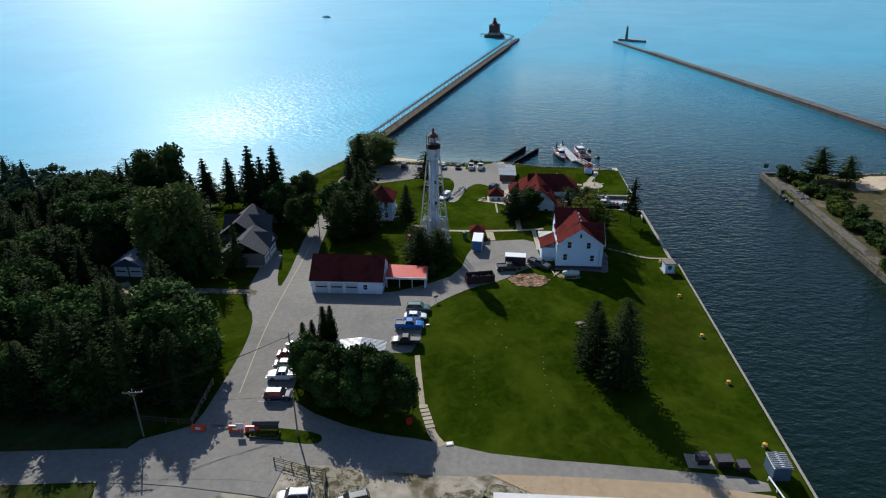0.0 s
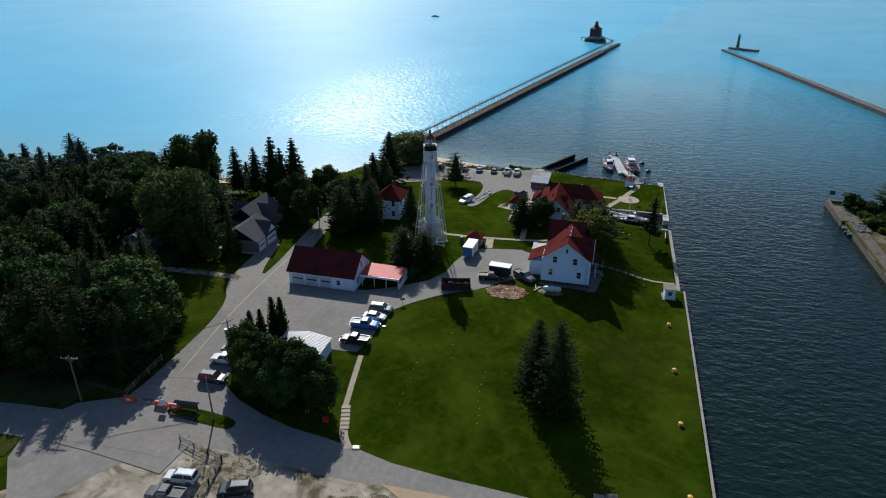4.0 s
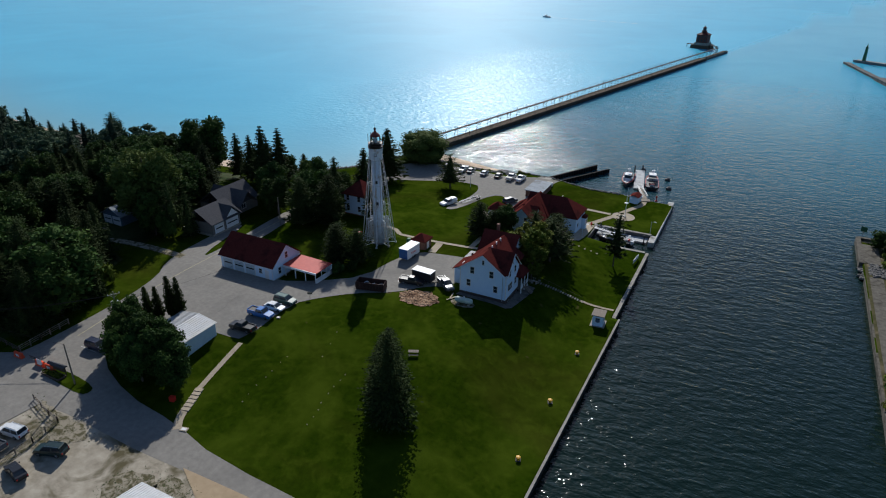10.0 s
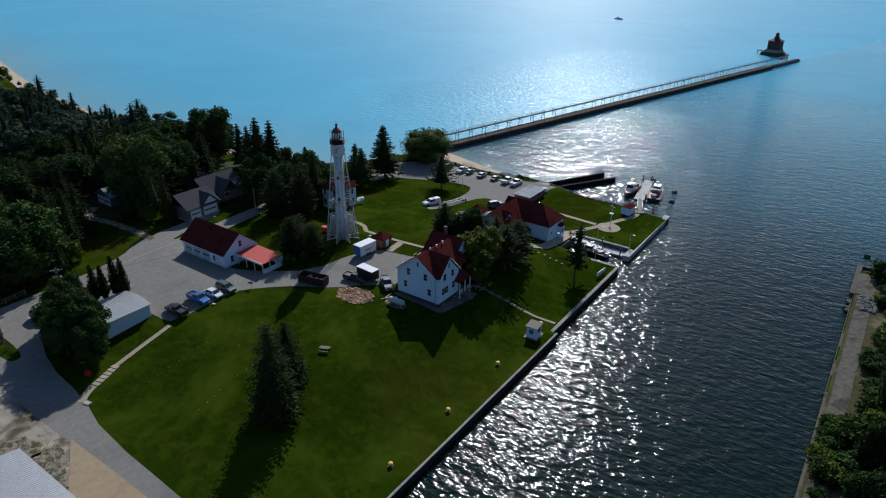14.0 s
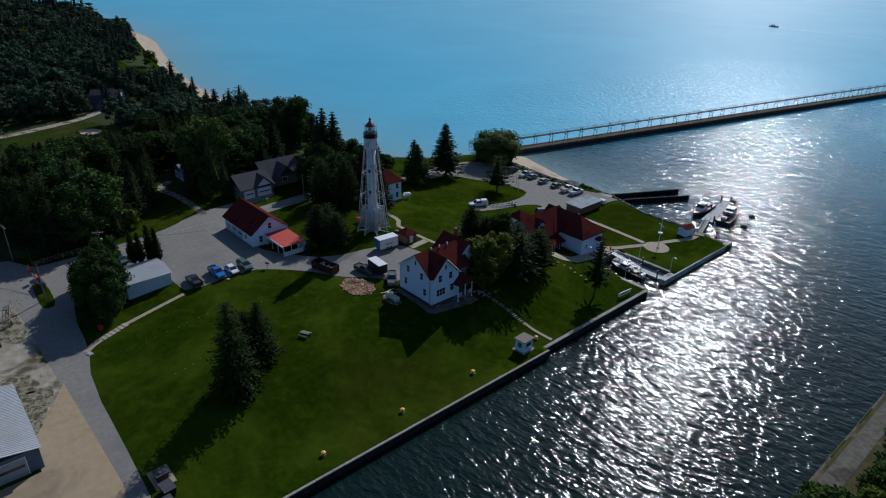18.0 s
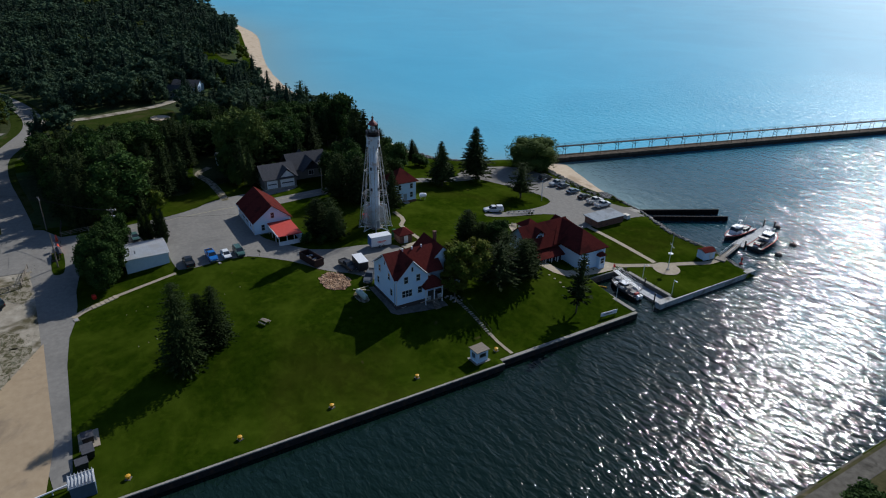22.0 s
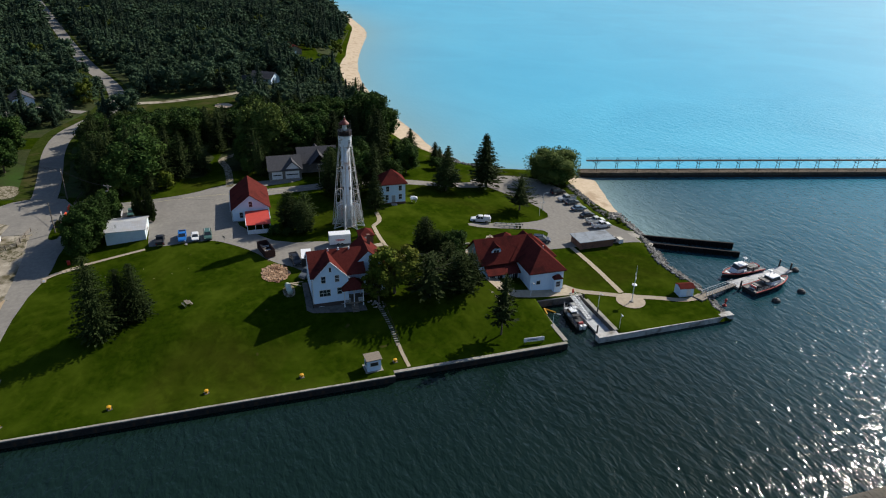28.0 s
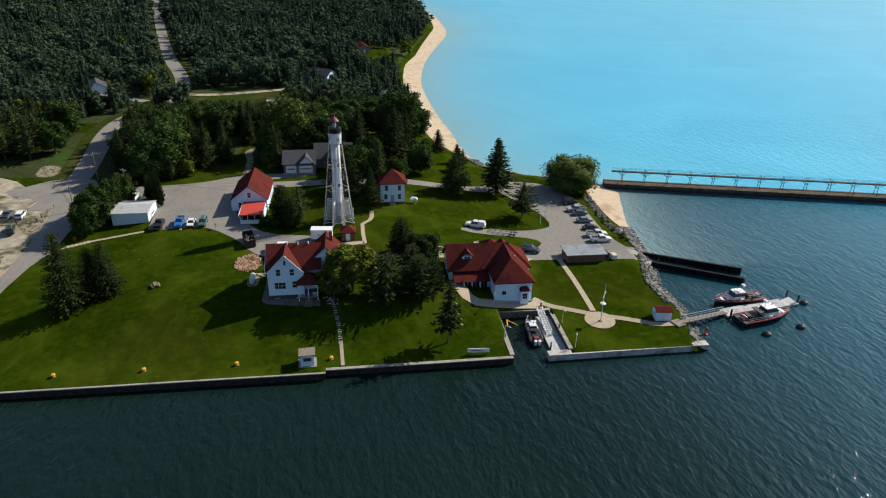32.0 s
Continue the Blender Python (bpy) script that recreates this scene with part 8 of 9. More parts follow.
# grass island with notice board and flowers
drape("island", smooth_ring([(-38.2, 77.4), (-37.8, 79.6), (-31.9, 79.8), (-26.2, 79.4), (-25.4, 78.0), (-26.4, 76.8), (-33, 76.9)], 1), 0.11, M_LAWN, "small grass island at the road junction", "lawn")
nb_ = thing("notice_board", pose(-34.6, 78.9, gz(-34.6, 78.9), 0, 0, 4), "dark roofed notice board over a bed of flowers", "notice board")
part("board", G().box(-1.9, 1.9, -0.06, 0.06, 0.6, 1.7), M_DARKWOOD, nb_)
part("roof", G().hull([(-2.1, -0.5, 1.75), (2.1, -0.5, 1.75), (2.1, 0.5, 1.75), (-2.1, 0.5, 1.75)], [(-2.1, -0.06, 2.05), (2.1, -0.06, 2.05), (2.1, 0.06, 2.05), (-2.1, 0.06, 2.05)]), M_GREYROOF, nb_)
for _s in (-1.8, 1.8):
    part("post", G().box(_s - 0.08, _s + 0.08, -0.08, 0.08, -0.3, 1.8), M_DARKWOOD, nb_)
bed = thing("flower_bed", pose(-34.6, 77.9, gz(-34.6, 77.9) + 0.1), "timber-edged bed of leafy flowers", "flower bed")
part("edging", G().box(-2.3, 2.3, -0.8, -0.68, 0, 0.35).box(-2.3, 2.3, 0.68, 0.8, 0, 0.35).box(-2.3, -2.18, -0.68, 0.68, 0, 0.35).box(2.18, 2.3, -0.68, 0.68, 0, 0.35), M_DARKWOOD, bed)
_fr = np.random.default_rng(9)
_fc = np.stack([_fr.uniform(-2.1, 2.1, 220), _fr.uniform(-0.6, 0.6, 220), _fr.uniform(0.1, 0.55, 220)], -1)
_fo = new("flower_clump", fast_mesh("flower_clump", *_quads_at(_fc, 0.16, _fr), M_LEAFY))
_fo.parent = bed
sgn = thing("road_sign", pose(-38.6, 78.2, gz(-38.6, 78.2), 0, 0, 5), "pale square road sign on a post", "sign")
part("post", G().rod((0, 0, -0.2), (0, 0, 2.0), 0.05, n=6), M_ALU, sgn)
part("plate", G().box(-0.6, 0.6, -0.06, -0.02, 1.0, 2.1), M_WHITE, sgn)
sgn2 = thing("road_sign", pose(-10.5, 119.6, gz(-10.5, 119.6), 0, 0, 30), "small wooden sign on two posts at the yard's edge", "sign")
part("post", G().rod((0, 0, -0.2), (0, 0, 1.6), 0.05, n=6), M_WOOD, sgn2)
part("plate", G().box(-0.5, 0.5, -0.06, -0.02, 1.0, 1.5), M_WOOD, sgn2)

# ---- lawn furniture and markers ----
for _x, _y in ((44.3, 132.3), (44.5, 115.6), (44.7, 99.9), (45.0, 83.4), (44.2, 150.0)):
    bo = thing("mooring_bollard", pose(_x, _y, gz(_x, _y), 0, 0, _rp.uniform(0, 90)), "squat yellow mooring bollard on the quay lawn", "bollard", "bollards along the quay")
    part("post", G().turn([(0.28, -0.2), (0.24, 0.38), (0.38, 0.46), (0.38, 0.62), (0.16, 0.7)], 14), M_YELLOW, bo)
    part("base", G().box(-0.42, 0.42, -0.42, 0.42, -0.1, 0.08), M_DARKCONC, bo)
for _n, (_a, _b, _k) in enumerate((((-2.1, 101.8), (-1.6, 89.0), 7), ((10.6, 102.0), (11.8, 89.6), 8), ((2.0, 112.0), (4.0, 104.0), 3))):
    for _i in range(_k):
        _s = _i / (_k - 1)
        _x, _y = _a[0] + (_b[0] - _a[0]) * _s + _rp.uniform(-0.3, 0.3), _a[1] + (_b[1] - _a[1]) * _s + _rp.uniform(-0.4, 0.4)
        mk = thing("ground_marker", pose(_x, _y, gz(_x, _y), 0, 0, _rp.uniform(0, 90)), "small white marker block set in the lawn", "marker", "markers on the lawn")
        part("block", G().hull([(-0.1, -0.08, -0.1), (0.1, -0.08, -0.1), (0.1, 0.08, -0.1), (-0.1, 0.08, -0.1)], [(-0.08, -0.05, 0.1), (0.08, -0.05, 0.1), (0.08, 0.05, 0.1), (-0.08, 0.05, 0.1)]), M_WALK, mk)
for _x, _y, _s in ((-5.5, 80.0, 0.65), (-11.5, 110.6, 0.4), (18.4, 102.6, 0.3)):
    pl = thing("utility_cover", pose(_x, _y, gz(_x, _y) + 0.04, 0, 0, 12), "pale concrete utility cover in the grass", "utility cover", "covers in the lawn")
    part("slab", G().box(-_s, _s, -_s * 0.7, _s * 0.7, -0.1, 0.12), M_WALK, pl)
    part("lid", G().box(-_s * 0.7, _s * 0.7, -_s * 0.45, _s * 0.45, 0.12, 0.15), M_ALU, pl)


def picnic_table(x, y, yaw, group):
    t = thing("picnic_table", pose(x, y, gz(x, y), 0, 0, yaw), "weathered grey picnic table with two benches", "picnic table", group)
    for k in range(5):
        part("tabletop_board", G().box(-0.95, 0.95, -0.37 + 0.15 * k, -0.24 + 0.15 * k, 0.72, 0.76), M_WOOD, t)
    for s in (-0.75, 0.75):
        part("bench", G().box(-0.95, 0.95, s - 0.14, s + 0.14, 0.42, 0.46), M_WOOD, t)
    for s in (-0.7, 0.7):
        for d in (-1, 1):
            part("leg", G().rod((s, d * 0.7, 0), (s, d * 0.2, 0.74), 0.045, n=4), M_WOOD, t)


picnic_table(19.1, 112.0, 25, "picnic tables")
picnic_table(-1.0, 187.4, 40, "picnic tables")
tank = thing("propane_tank", pose(19.4, 132.6, gz(19.4, 132.6), 0, 0, 4), "long pale green propane tank on concrete blocks", "tank")

part("vessel", G().turn([(0.05, -2.0), (0.4, -1.9), (0.6, -1.6), (0.62, 0.0), (0.6, 1.6), (0.4, 1.9), (0.05, 2.0)], 16), M_TANK, tank, smooth=True).matrix_basis = pose(0, 0, 0.95, 0, 90, 0)
for _s in (-1.2, 1.2):
    part("saddle", G().box(_s - 0.2, _s + 0.2, -0.5, 0.5, -0.1, 0.45), M_CONC, tank)
part("valve_dome", G().turn([(0.2, 1.5), (0.2, 1.75), (0.1, 1.8)], 10), M_WHITE, tank)
_mr = random.Random(12)
drape("mulch_patch", [(9.9 + (4.6 + _mr.uniform(-0.7, 0.7)) * math.cos(k * math.pi / 18), 130.4 + (3.1 + _mr.uniform(-0.55, 0.55)) * math.sin(k * math.pi / 18)) for k in range(36)], 0.10, M_MULCH, "spread patch of brown wood chips on the lawn", "mulch", 0.8)
# loose lumps of wood chips over the patch
_cv, _cf, _co = [], [], 0
for _k in range(260):
    _a, _r = _mr.uniform(0, 6.28), math.sqrt(_mr.random())
    _x, _y = 9.9 + 4.3 * _r * math.cos(_a), 130.4 + 2.8 * _r * math.sin(_a)
    _v = np.array([p.co[:] for p in _stones[_k % 8].vertices]) * (_mr.uniform(0.3, 0.8), _mr.uniform(0.3, 0.8), 0.3) + (_x, _y, gz(_x, _y) + 0.1)
    _cv.append(_v)
    _cf.append(np.array([p.vertices[:] for p in _stones[_k % 8].polygons]) + _co)
    _co += len(_v)
tagged(new("wood_chips", fast_mesh("wood_chips", np.concatenate(_cv), np.concatenate(_cf), M_MULCH)), "loose lumps of brown wood chips", "mulch", kind="stuff")
for _x, _y, _a in ((16.0, 133.6, 70), (16.6, 134.2, 60), (15.6, 134.6, 100)):
    solo("plank", G().box(-1.4, 1.4, -0.12, 0.12, 0.0, 0.08), M_WALK, "loose pale plank lying beside the house", "plank", "planks beside the house", m=pose(_x, _y, gz(_x, _y) + 0.05, 0, 4, _a))
ob_ = thing("orange_crate", pose(-19.3, 151.0, gz(-19.3, 151.0), 0, 0, 20), "orange-red wheeled bin near the tower", "bin")
part("box", G().hull([(-0.6, -0.5, 0.1), (0.6, -0.5, 0.1), (0.6, 0.5, 0.1), (-0.6, 0.5, 0.1)], [(-0.75, -0.6, 1.2), (0.75, -0.6, 1.2), (0.75, 0.6, 1.2), (-0.75, 0.6, 1.2)]), M_ORANGE, ob_)
part("lid", G().box(-0.78, 0.78, -0.63, 0.63, 1.2, 1.3), M_RED, ob_)
rt = thing("round_tank", pose(-5.4, 152.6, gz(-5.4, 152.6)), "green upright plastic tank beside the brick outbuilding", "tank")
part("vessel", G().turn([(0.6, 0), (0.62, 1.6), (0.5, 1.9), (0.2, 2.0)], 14), M_GREEN, rt)
wb = thing("fuel_tank", pose(-26.4, 172.6, gz(-26.4, 172.6), 0, 0, 60), "small white fuel tank on legs beside the dwelling", "tank")
part("vessel", G().turn([(0.05, -1.1), (0.5, -0.95), (0.65, -0.7), (0.65, 0.7), (0.5, 0.95), (0.05, 1.1)], 16), M_WHITE, wb, smooth=True).matrix_basis = pose(0, 0, 1.25, 0, 90, 0)
for _x, _y in ((-0.6, -0.35), (0.6, -0.35), (-0.6, 0.35), (0.6, 0.35)):
    part("leg", G().rod((_x, _y, -0.1), (_x, _y, 0.9), 0.05, n=5), M_ALU, wb)
qs = thing("quay_sign", pose(45.4, 178.6, gz(45, 178.6), 0, 0, 86), "long pale sign board facing the canal", "sign")
part("board", G().box(-2.2, 2.2, -0.05, 0.05, 0.5, 1.4), M_WHITE, qs)
for _s in (-1.9, 1.9):
    part("post", G().box(_s - 0.07, _s + 0.07, 0.05, 0.18, -0.2, 1.5), M_DARKWOOD, qs)
part("lettering_bar", G().box(-1.5, 0.9, -0.07, -0.05, 0.85, 1.05), M_BLUEWALL, qs)
hy = thing("hydrant", pose(29.2, 195.8, gz(29.2, 195.8)), "red fire hydrant at the head of the slip", "hydrant")
part("barrel", G().turn([(0.22, 0), (0.2, 0.7), (0.26, 0.75), (0.15, 1.0), (0.04, 1.08)], 10), M_RED, hy)
part("nozzle", G().rod((-0.4, 0, 0.55), (0.4, 0, 0.55), 0.09, n=8), M_RED, hy)
sb2 = thing("spill_boom", pose(32.6, 188.0, 0.15, 0, 0, 20), "yellow floating boom in the slip", "boom")
part("arm", G().rod((-1.2, 0, 0), (1.6, 0.9, 0), 0.16, n=8), M_YELLOW, sb2)
part("arm", G().rod((-1.2, 0, 0), (1.0, -1.2, 0), 0.16, n=8), M_YELLOW, sb2)
wbx = thing("equipment_box", pose(8.2, 220.6, gz(8.2, 220.6) + 0.05), "white equipment box beside the brick shed", "box")
part("case", G().box(-0.9, 0.9, -0.6, 0.6, 0, 1.1), M_WHITE, wbx)
part("lid", G().box(-0.95, 0.95, -0.65, 0.65, 1.1, 1.18), M_TAN, wbx)
drape("bin_pad", [(31.4, 77.6), (31.4, 80.6), (35.6, 80.6), (35.6, 77.6)], 0.12, M_WALK, "pale concrete pad beside the road's end", "pavement")
for _x, _y, _w in ((33.8, 79.0, 0.9), (37.0, 78.8, 1.2), (39.5, 77.8, 0.8)):
    bn = thing("refuse_bin", pose(_x, _y, gz(_x, _y) + 0.1, 0, 0, 4), "dark steel refuse bin at the road's end", "bin", "bins at the road's end")
    part("case", G().hull([(-_w * 0.9, -0.7, 0.05), (_w * 0.9, -0.7, 0.05), (_w * 0.9, 0.7, 0.05), (-_w * 0.9, 0.7, 0.05)], [(-_w, -0.85, 1.3), (_w, -0.85, 1.3), (_w, 0.85, 1.3), (-_w, 0.85, 1.3)]), M_BLACK, bn)
    part("lid", G().box(-_w - 0.04, _w + 0.04, -0.9, 0.9, 1.3, 1.38), M_GREYROOF, bn)
dg = thing("guard_rail", pose(0, 0, 0), "white guard rail at the road's end", "guard rail")
part("beam", G().rod((42.8, 76.0, gz(42.8, 76) + 0.7), (43.8, 69.0, gz(43.8, 69) + 0.7), 0.14, n=6), M_WHITE, dg)
for _k in range(4):
    _x, _y = 42.8 + 0.33 * _k, 76.0 - 2.33 * _k
    part("post", G().box(_x - 0.08, _x + 0.08, _y - 0.08, _y + 0.08, gz(_x, _y) - 0.2, gz(_x, _y) + 0.75), M_WHITE, dg)

# ---- steps ----
st = thing("garden_steps", pose(0, 0, 0), "concrete steps with dark risers climbing from the road", "steps", kind="structure")
for _k in range(6):
    _s = _k / 5
    _x, _y = -8.9 - 1.5 * _s, 83.6 + 4.4 * _s
    part("step", G().box(-0.75, 0.75, -0.42, 0.42, -0.3, 0.13), M_WALK, st).matrix_basis = pose(_x, _y, gz(_x, _y), 0, 0, 14)
    part("riser", G().box(-0.75, 0.75, -0.5, -0.43, -0.3, 0.06), M_DARKWOOD, st).matrix_basis = pose(_x, _y, gz(_x, _y), 0, 0, 14)
hs = thing("hill_steps", pose(0, 0, 0), "long flight of weathered steps down to the quay", "steps", kind="structure")
for _k in range(20):
    _s = _k / 19
    _x, _y = 29.0 + 10.6 * _s, 150.2 + 1.6 * math.sin(1.5 * _s) - 0.1 * _s
    part("tread", G().box(-0.13, 0.13, -0.42, 0.42, -0.3, 0.12), M_CONC if _k % 3 else M_DARKCONC, hs).matrix_basis = pose(_x, _y, gz(_x, _y), 0, 0, _rp.uniform(-2, 2))
part("handrail", G().rod((29.5, 151.4, gz(29.5, 151.4) + 0.9), (39.5, 152.1, gz(39.5, 152.1) + 0.9), 0.03, n=5), M_DARKWOOD, hs)
for _k in range(6):
    _x = 29.5 + 2.0 * _k
    part("rail_post", G().rod((_x, 151.4 + 0.07 * (_x - 29.5), gz(_x, 152.0) - 0.1), (_x, 151.4 + 0.07 * (_x - 29.5), gz(_x, 152.0) + 0.9), 0.03, n=5), M_DARKWOOD, hs)
for _k in range(6):
    _x, _y = 27.9 + 1.6 * _k, 176.4 + 0.1 * _k + _rp.uniform(-0.3, 0.3)
    solo("stepping_stone", G().hull([(-0.3, -0.22, -0.1), (0.3, -0.22, -0.1), (0.3, 0.22, -0.1), (-0.3, 0.22, -0.1)], [(-0.25, -0.16, 0.1), (0.25, -0.18, 0.1), (0.22, 0.18, 0.12), (-0.25, 0.16, 0.1)]), M_WALK, "pale stepping stone in the grass by the slip", "stone", "stones in the grass", m=pose(_x, _y, gz(_x, _y), 0, 0, _rp.uniform(0, 90)))
_wr = random.Random(58)


def ragged(ring, jag):
    """The ring cut into short steps, each pushed in or out a little."""
    out = []
    for (ax, ay), (bx, by) in zip(ring, ring[1:] + ring[:1]):
        n = max(1, int(math.hypot(bx - ax, by - ay) / 0.7))
        out += [(ax + (bx - ax) * k / n + _wr.uniform(-jag, jag), ay + (by - ay) * k / n + _wr.uniform(-jag, jag)) for k in range(n)]
    return out


WEEDS = (
    ([(-31.6, 73.0), (-26, 72.3), (-20, 72.6), (-16, 71.0), (-19, 68.2), (-22.0, 66.0), (-21.6, 58), (-23.4, 50), (-23.6, 66), (-24.5, 70.2), (-31.8, 71.0)], "weedy strip along the gravel yard's fence"),
    ([(-6.5, 69.4), (-2.5, 70.8), (0.8, 69.6), (0.8, 63), (-3.5, 62.4), (-6.8, 65.6)], "weedy patch beside the metal building"),
    ([(1.2, 72.6), (6.0, 70.6), (14.2, 66.7), (8, 66.9), (1.6, 66.9), (-0.6, 69.5)], "weedy dark gravel beside the tan apron"),
)
_tp = []
for _ring, _lab in WEEDS:
    drape("weed_patch", ragged([(float(a), float(b)) for a, b in smooth_ring(_ring, 1)], 0.32), 0.085, M_WEED, _lab, "ground", 1.5)
    _cx, _cy = [p[0] for p in _ring], [p[1] for p in _ring]
    for _k in range(320):
        _a = _wr.randrange(len(_ring))
        _b, _f = (_a + 1) % len(_ring), _wr.random()
        _g, _mx, _my = _wr.random() ** 0.6, sum(_cx) / len(_cx), sum(_cy) / len(_cy)
        _x, _y = _mx + (_cx[_a] + (_cx[_b] - _cx[_a]) * _f - _mx) * _g + _wr.gauss(0, 0.8), _my + (_cy[_a] + (_cy[_b] - _cy[_a]) * _f - _my) * _g + _wr.gauss(0, 0.8)
        _tp += [(_x + _wr.gauss(0, 0.12), _y + _wr.gauss(0, 0.12), gz(_x, _y) + _wr.uniform(0.07, 0.13)) for _q in range(2)]
tagged(new("weed_tufts", fast_mesh("weed_tufts", *_quads_at(np.array(_tp), 0.085, np.random.default_rng(4)), M_LEAF)), "low dark green weeds scattered over the gravel", "weeds", kind="stuff")
drape("weed_patch", smooth_ring([(-68, 62), (-58, 62.5), (-58, 56), (-70, 54)], 2), 0.085, M_WEED, "rough grass at the road's bend", "ground", 1.5)


for _k in range(22):
    _x, _y, _sc = 28.6 + _rp.uniform(-1.3, 1.1), 149.4 + _rp.uniform(-1.9, 1.9), _rp.uniform(0.35, 0.75)
    _o = tagged(new("rubble_stone", _stones[_k % 8]), "pale rubble stone heaped beside the porch", "stone", "rubble beside the porch")
    _o.matrix_basis = pose(_x, _y, gz(_x, _y) + 0.15, 0, 0, _rp.uniform(0, 360)) @ Matrix.Diagonal((_sc, _sc, _sc * 0.8, 1))
drape("tank_bed", smooth_ring([(16.4, 133.6), (18.6, 134.0), (21.8, 133.6), (21.6, 131.6), (18, 131.2), (16.4, 132.2)], 1), 0.07, M_WEED, "weedy bed under the propane tank", "ground", 1.5)

# ---- houses among the far trees ----
def cottage(x, y, yaw, w, d, wall, roof, label):
    t = thing("cottage", pose(x, y, gz(x, y), 0, 0, yaw), label, "house", "houses among the trees")
    walls(t, -w / 2, w / 2, -d / 2, d / 2, -0.3, 3.0, wall, 0.25, "ew", 5.4)
    part("roof", gable_roof(-w / 2, w / 2, -d / 2, d / 2, 3.0, 5.4, "x", 0.5), roof, t)
    for k in (-0.3, 0.0, 0.3):
        opening(t, "window", w * k, -d / 2, 1.0, 1.1, 1.2, "s", bars=(2, 1))
    opening(t, "door", w / 2, 0.5, 0.0, 0.95, 2.0, "e", M_WHITE)


cottage(-200, 141, 55, 12, 8, M_SIDING, M_GREYROOF, "white cottage half hidden by trees")
cottage(-172, 39, 20, 11, 8, M_SIDING, M_GREYROOF, "pale cottage at the woodland road")
cottage(-291, 163, 10, 15, 9, M_WOOD, M_REDROOF, "brown cottage beside a clearing near the beach")
cottage(-156, 167, 80, 9, 7, M_WOOD, M_WOOD, "small brown-roofed cabin behind the beach")
cottage(-190, 133, 50, 8, 6, M_BLUEWALL, M_GREYROOF, "blue cottage beside the gravel lane")

# scrub between the parking lot and the beach
_sr = random.Random(31)
for _k in range(26):
    _x = -40 + 40 * _k / 25 + _sr.uniform(-0.8, 0.8)
    _y = float(np.interp(_x, [-40, -20, -8, 0], [227.6, 227.3, 228.6, 228.6])) + _sr.uniform(-0.9, 1.3)
    tree(_sr.choice(("shrub", "shrub", "yellow_shrub")), _x, _y, _sr.uniform(0.35, 0.8), 1.5, "low scrubby bush on the bank above the beach", "bushes above the beach")

# railed garden stair and low wall beside the white outbuilding
gs = thing("stair_rails", pose(0, 0, 0), "white pipe handrails beside the garden stair", "handrail")
for _o in (-0.75, 0.75):
    _pp = [(7.6 + _o, 178.4), (7.9 + _o, 175.5), (8.15 + _o, 172.5), (8.35 + _o, 169.5)]
    for (ax, ay), (bx, by) in zip(_pp, _pp[1:]):
        part("handrail", G().rod((ax, ay, gz(ax, ay) + 0.95), (bx, by, gz(bx, by) + 0.95), 0.05, n=5), M_WHITE, gs)
        part("mid_rail", G().rod((ax, ay, gz(ax, ay) + 0.5), (bx, by, gz(bx, by) + 0.5), 0.035, n=5), M_WHITE, gs)
    for ax, ay in _pp:
        part("rail_post", G().rod((ax, ay, gz(ax, ay) - 0.2), (ax, ay, gz(ax, ay) + 0.98), 0.05, n=5), M_WHITE, gs)
gw = thing("garden_wall", pose(0, 0, 0), "low pale stone wall round the garden terrace", "garden wall", kind="structure")
_gp = [(2.9, 182.0), (3.0, 179.5), (3.1, 177.0), (3.2, 174.5), (3.3, 172.0)]
for (ax, ay), (bx, by) in zip(_gp, _gp[1:]):
    _l, _an = math.hypot(bx - ax, by - ay), math.degrees(math.atan2(by - ay, bx - ax))
    part("wall_block", G().box(0.01, _l - 0.01, -0.18, 0.18, -0.3, 0.42), M_WALK, gw).matrix_basis = pose(ax, ay, gz(ax, ay), 0, 0, _an)
    part("cap_stone", G().box(0, _l - 0.02, -0.23, 0.23, 0.42, 0.5), M_CONC, gw).matrix_basis = pose(ax, ay, gz(ax, ay), 0, 0, _an)
rbx = thing("red_box", pose(-12.4, 84.0, gz(-12.4, 84.0), 0, 0, 15), "small red metal box under the trees by the road", "box")
part("case", G().box(-0.45, 0.45, -0.35, 0.35, -0.05, 0.75), M_RED, rbx)
part("lid", G().box(-0.48, 0.48, -0.38, 0.38, 0.75, 0.82), M_RED, rbx)
rbx2 = thing("red_box", pose(10.6, 169.8, gz(10.6, 169.8), 0, 0, 5), "small red garden bench box on the grass", "box")
part("case", G().box(-0.8, 0.8, -0.35, 0.35, -0.05, 0.5), M_RED, rbx2)
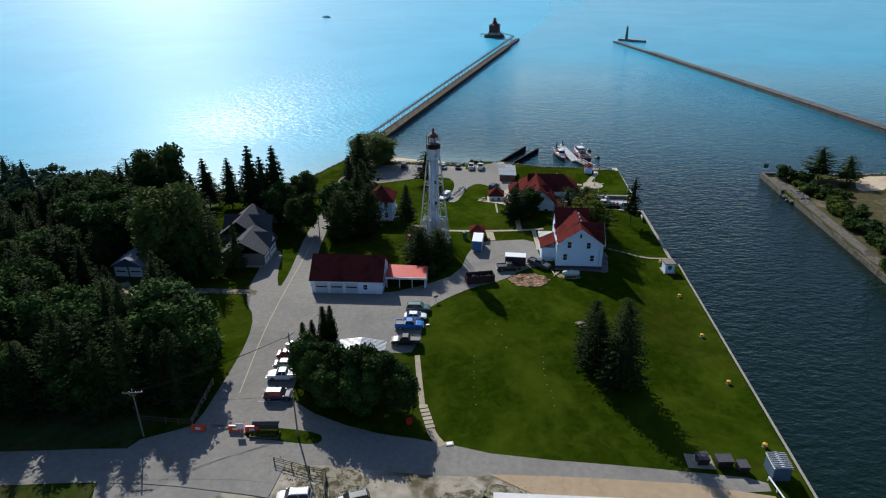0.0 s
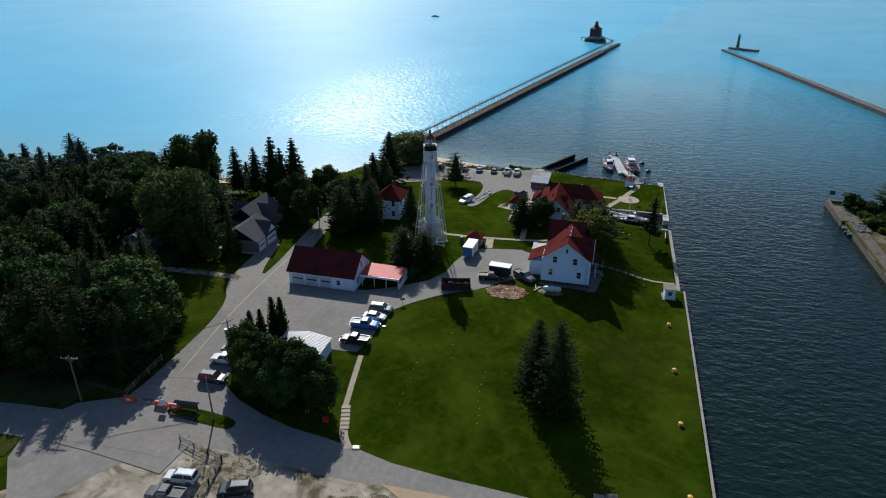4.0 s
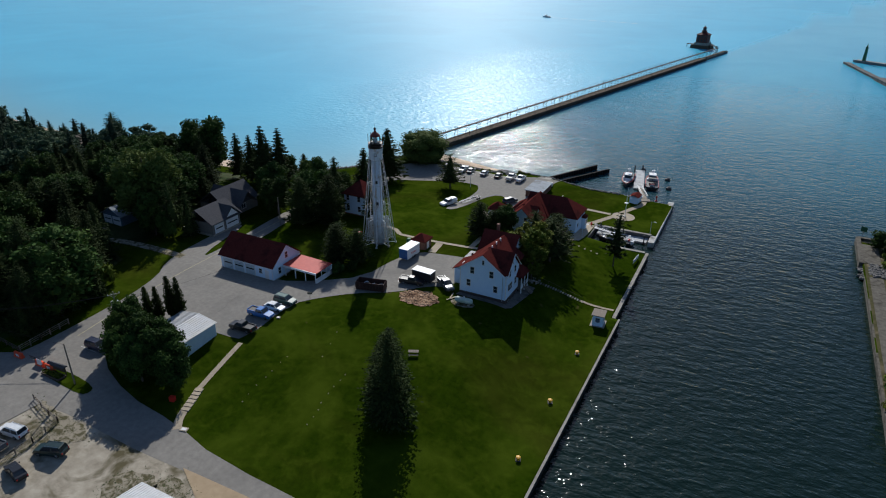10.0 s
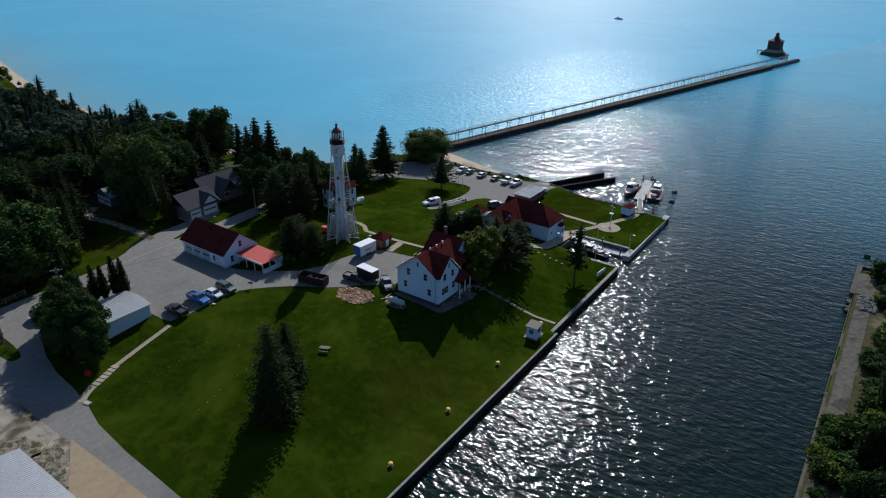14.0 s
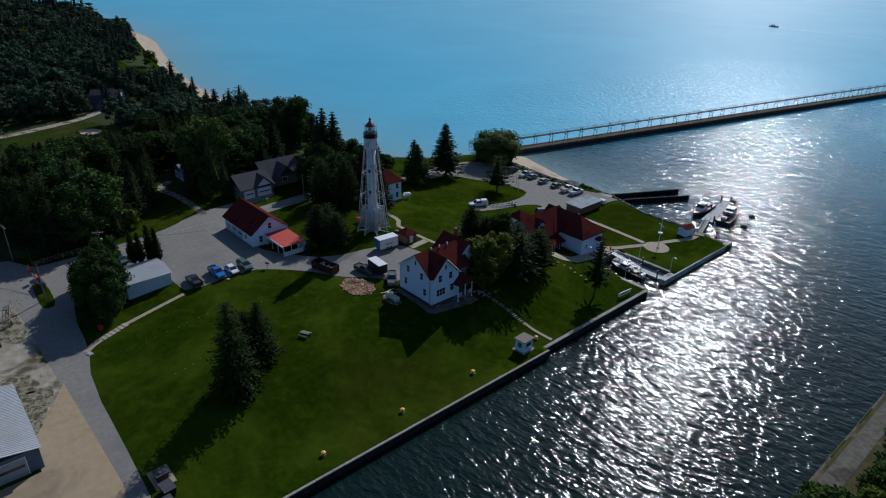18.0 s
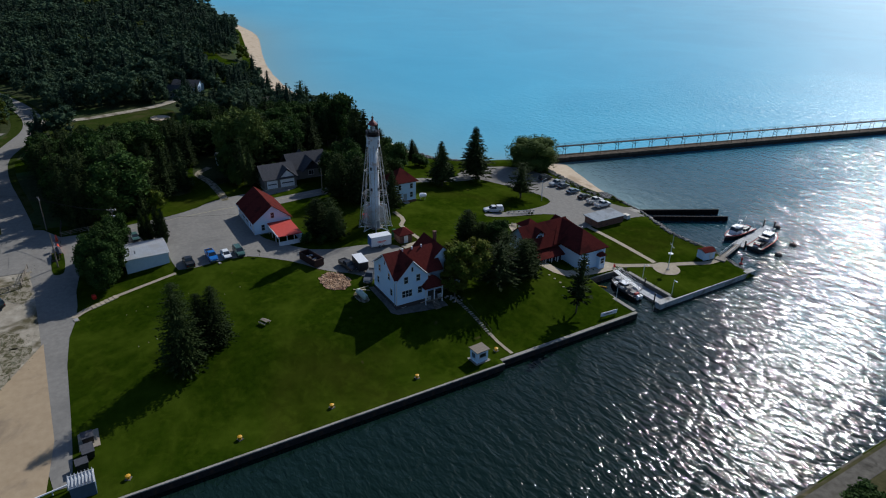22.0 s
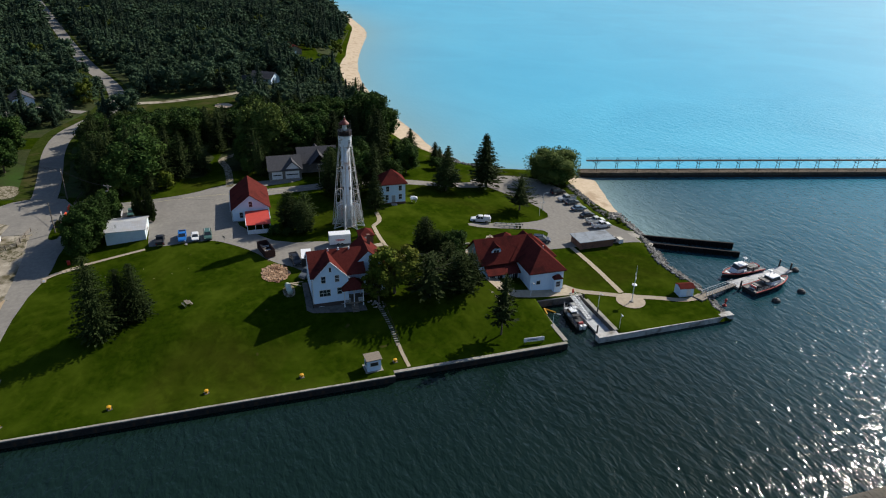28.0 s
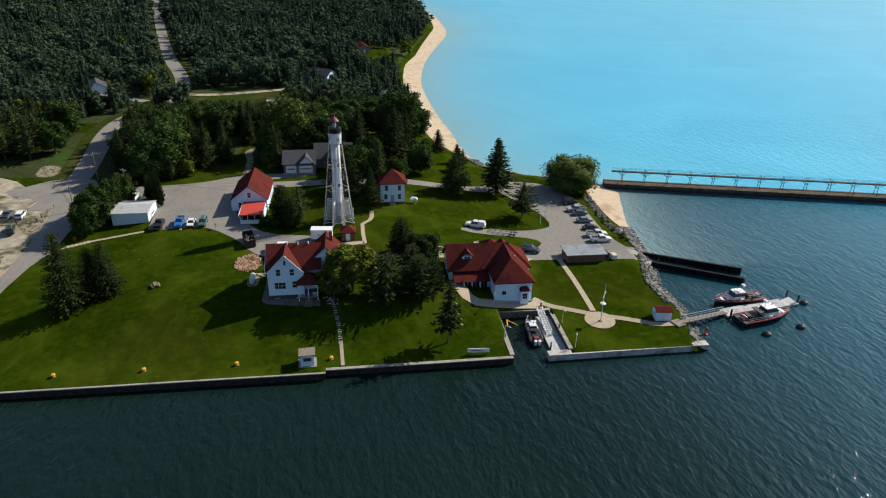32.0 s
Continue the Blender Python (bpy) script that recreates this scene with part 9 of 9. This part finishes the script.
part("lid", G().box(-0.85, 0.85, -0.4, 0.4, 0.5, 0.58), M_RED, rbx2)
ss = thing("station_steps", pose(6.6, 188.0, gz(6.6, 188.0), 0, 0, -42), "dark railed wooden steps up to the station's side door", "steps")
for _k in range(7):
    part("tread", G().box(0.55 * _k, 0.55 * _k + 0.5, -0.6, 0.6, 0.12 * _k, 0.12 * _k + 0.08), M_DARKWOOD, ss)
for _s in (-0.62, 0.62):
    part("handrail", G().rod((0, _s, 1.0), (3.8, _s, 1.85), 0.045, n=5), M_DARKWOOD, ss)
    for _k in range(5):
        part("rail_post", G().rod((0.95 * _k, _s, -0.1), (0.95 * _k, _s, 1.0 + 0.21 * _k), 0.045, n=5), M_DARKWOOD, ss)
bl = thing("oil_drum", pose(7.4, 218.8, gz(7.4, 218.8)), "large black cylindrical tank against the brick shed", "tank")
part("vessel", G().turn([(0.55, -0.9), (0.8, -0.8), (0.85, 0.0), (0.8, 0.8), (0.55, 0.9)], 16), M_BLACK, bl, smooth=True).matrix_basis = pose(0, 0, 1.0, 0, 90, 0)
part("stand", G().box(-0.6, 0.6, -0.35, 0.35, -0.1, 0.35), M_DARKSTEEL, bl)

# cracks and patched seams of the asphalt
M_CRACK = surf("tarred_crack", (0.12, 0.115, 0.10), (0.17, 0.16, 0.14), 3.0, 0.9, bump=0.2, space="world")
_cr = random.Random(44)
_ck = thing("asphalt_crack", pose(0, 0, 0), "dark tarred cracks wandering over the worn asphalt", "crack", kind="structure")
for _x, _y, _an, _l in ((-24, 106, 95, 9), (-36, 118, 60, 8), (-41, 100, 85, 16), (-43, 160, 88, 16), (0, 138, 40, 8), (-20, 214, 5, 16), (-5, 213, 95, 8)):
    _pts, _a = [(_x, _y)], _an
    for _k in range(6):
        _a += _cr.uniform(-28, 28)
        _pts.append((_pts[-1][0] + _l / 6 * math.cos(radians(_a)), _pts[-1][1] + _l / 6 * math.sin(radians(_a))))
    drape("crack", ribbon(_pts, 0.06, 0), 0.083, M_CRACK, "", "", 2.0, parent=_ck)
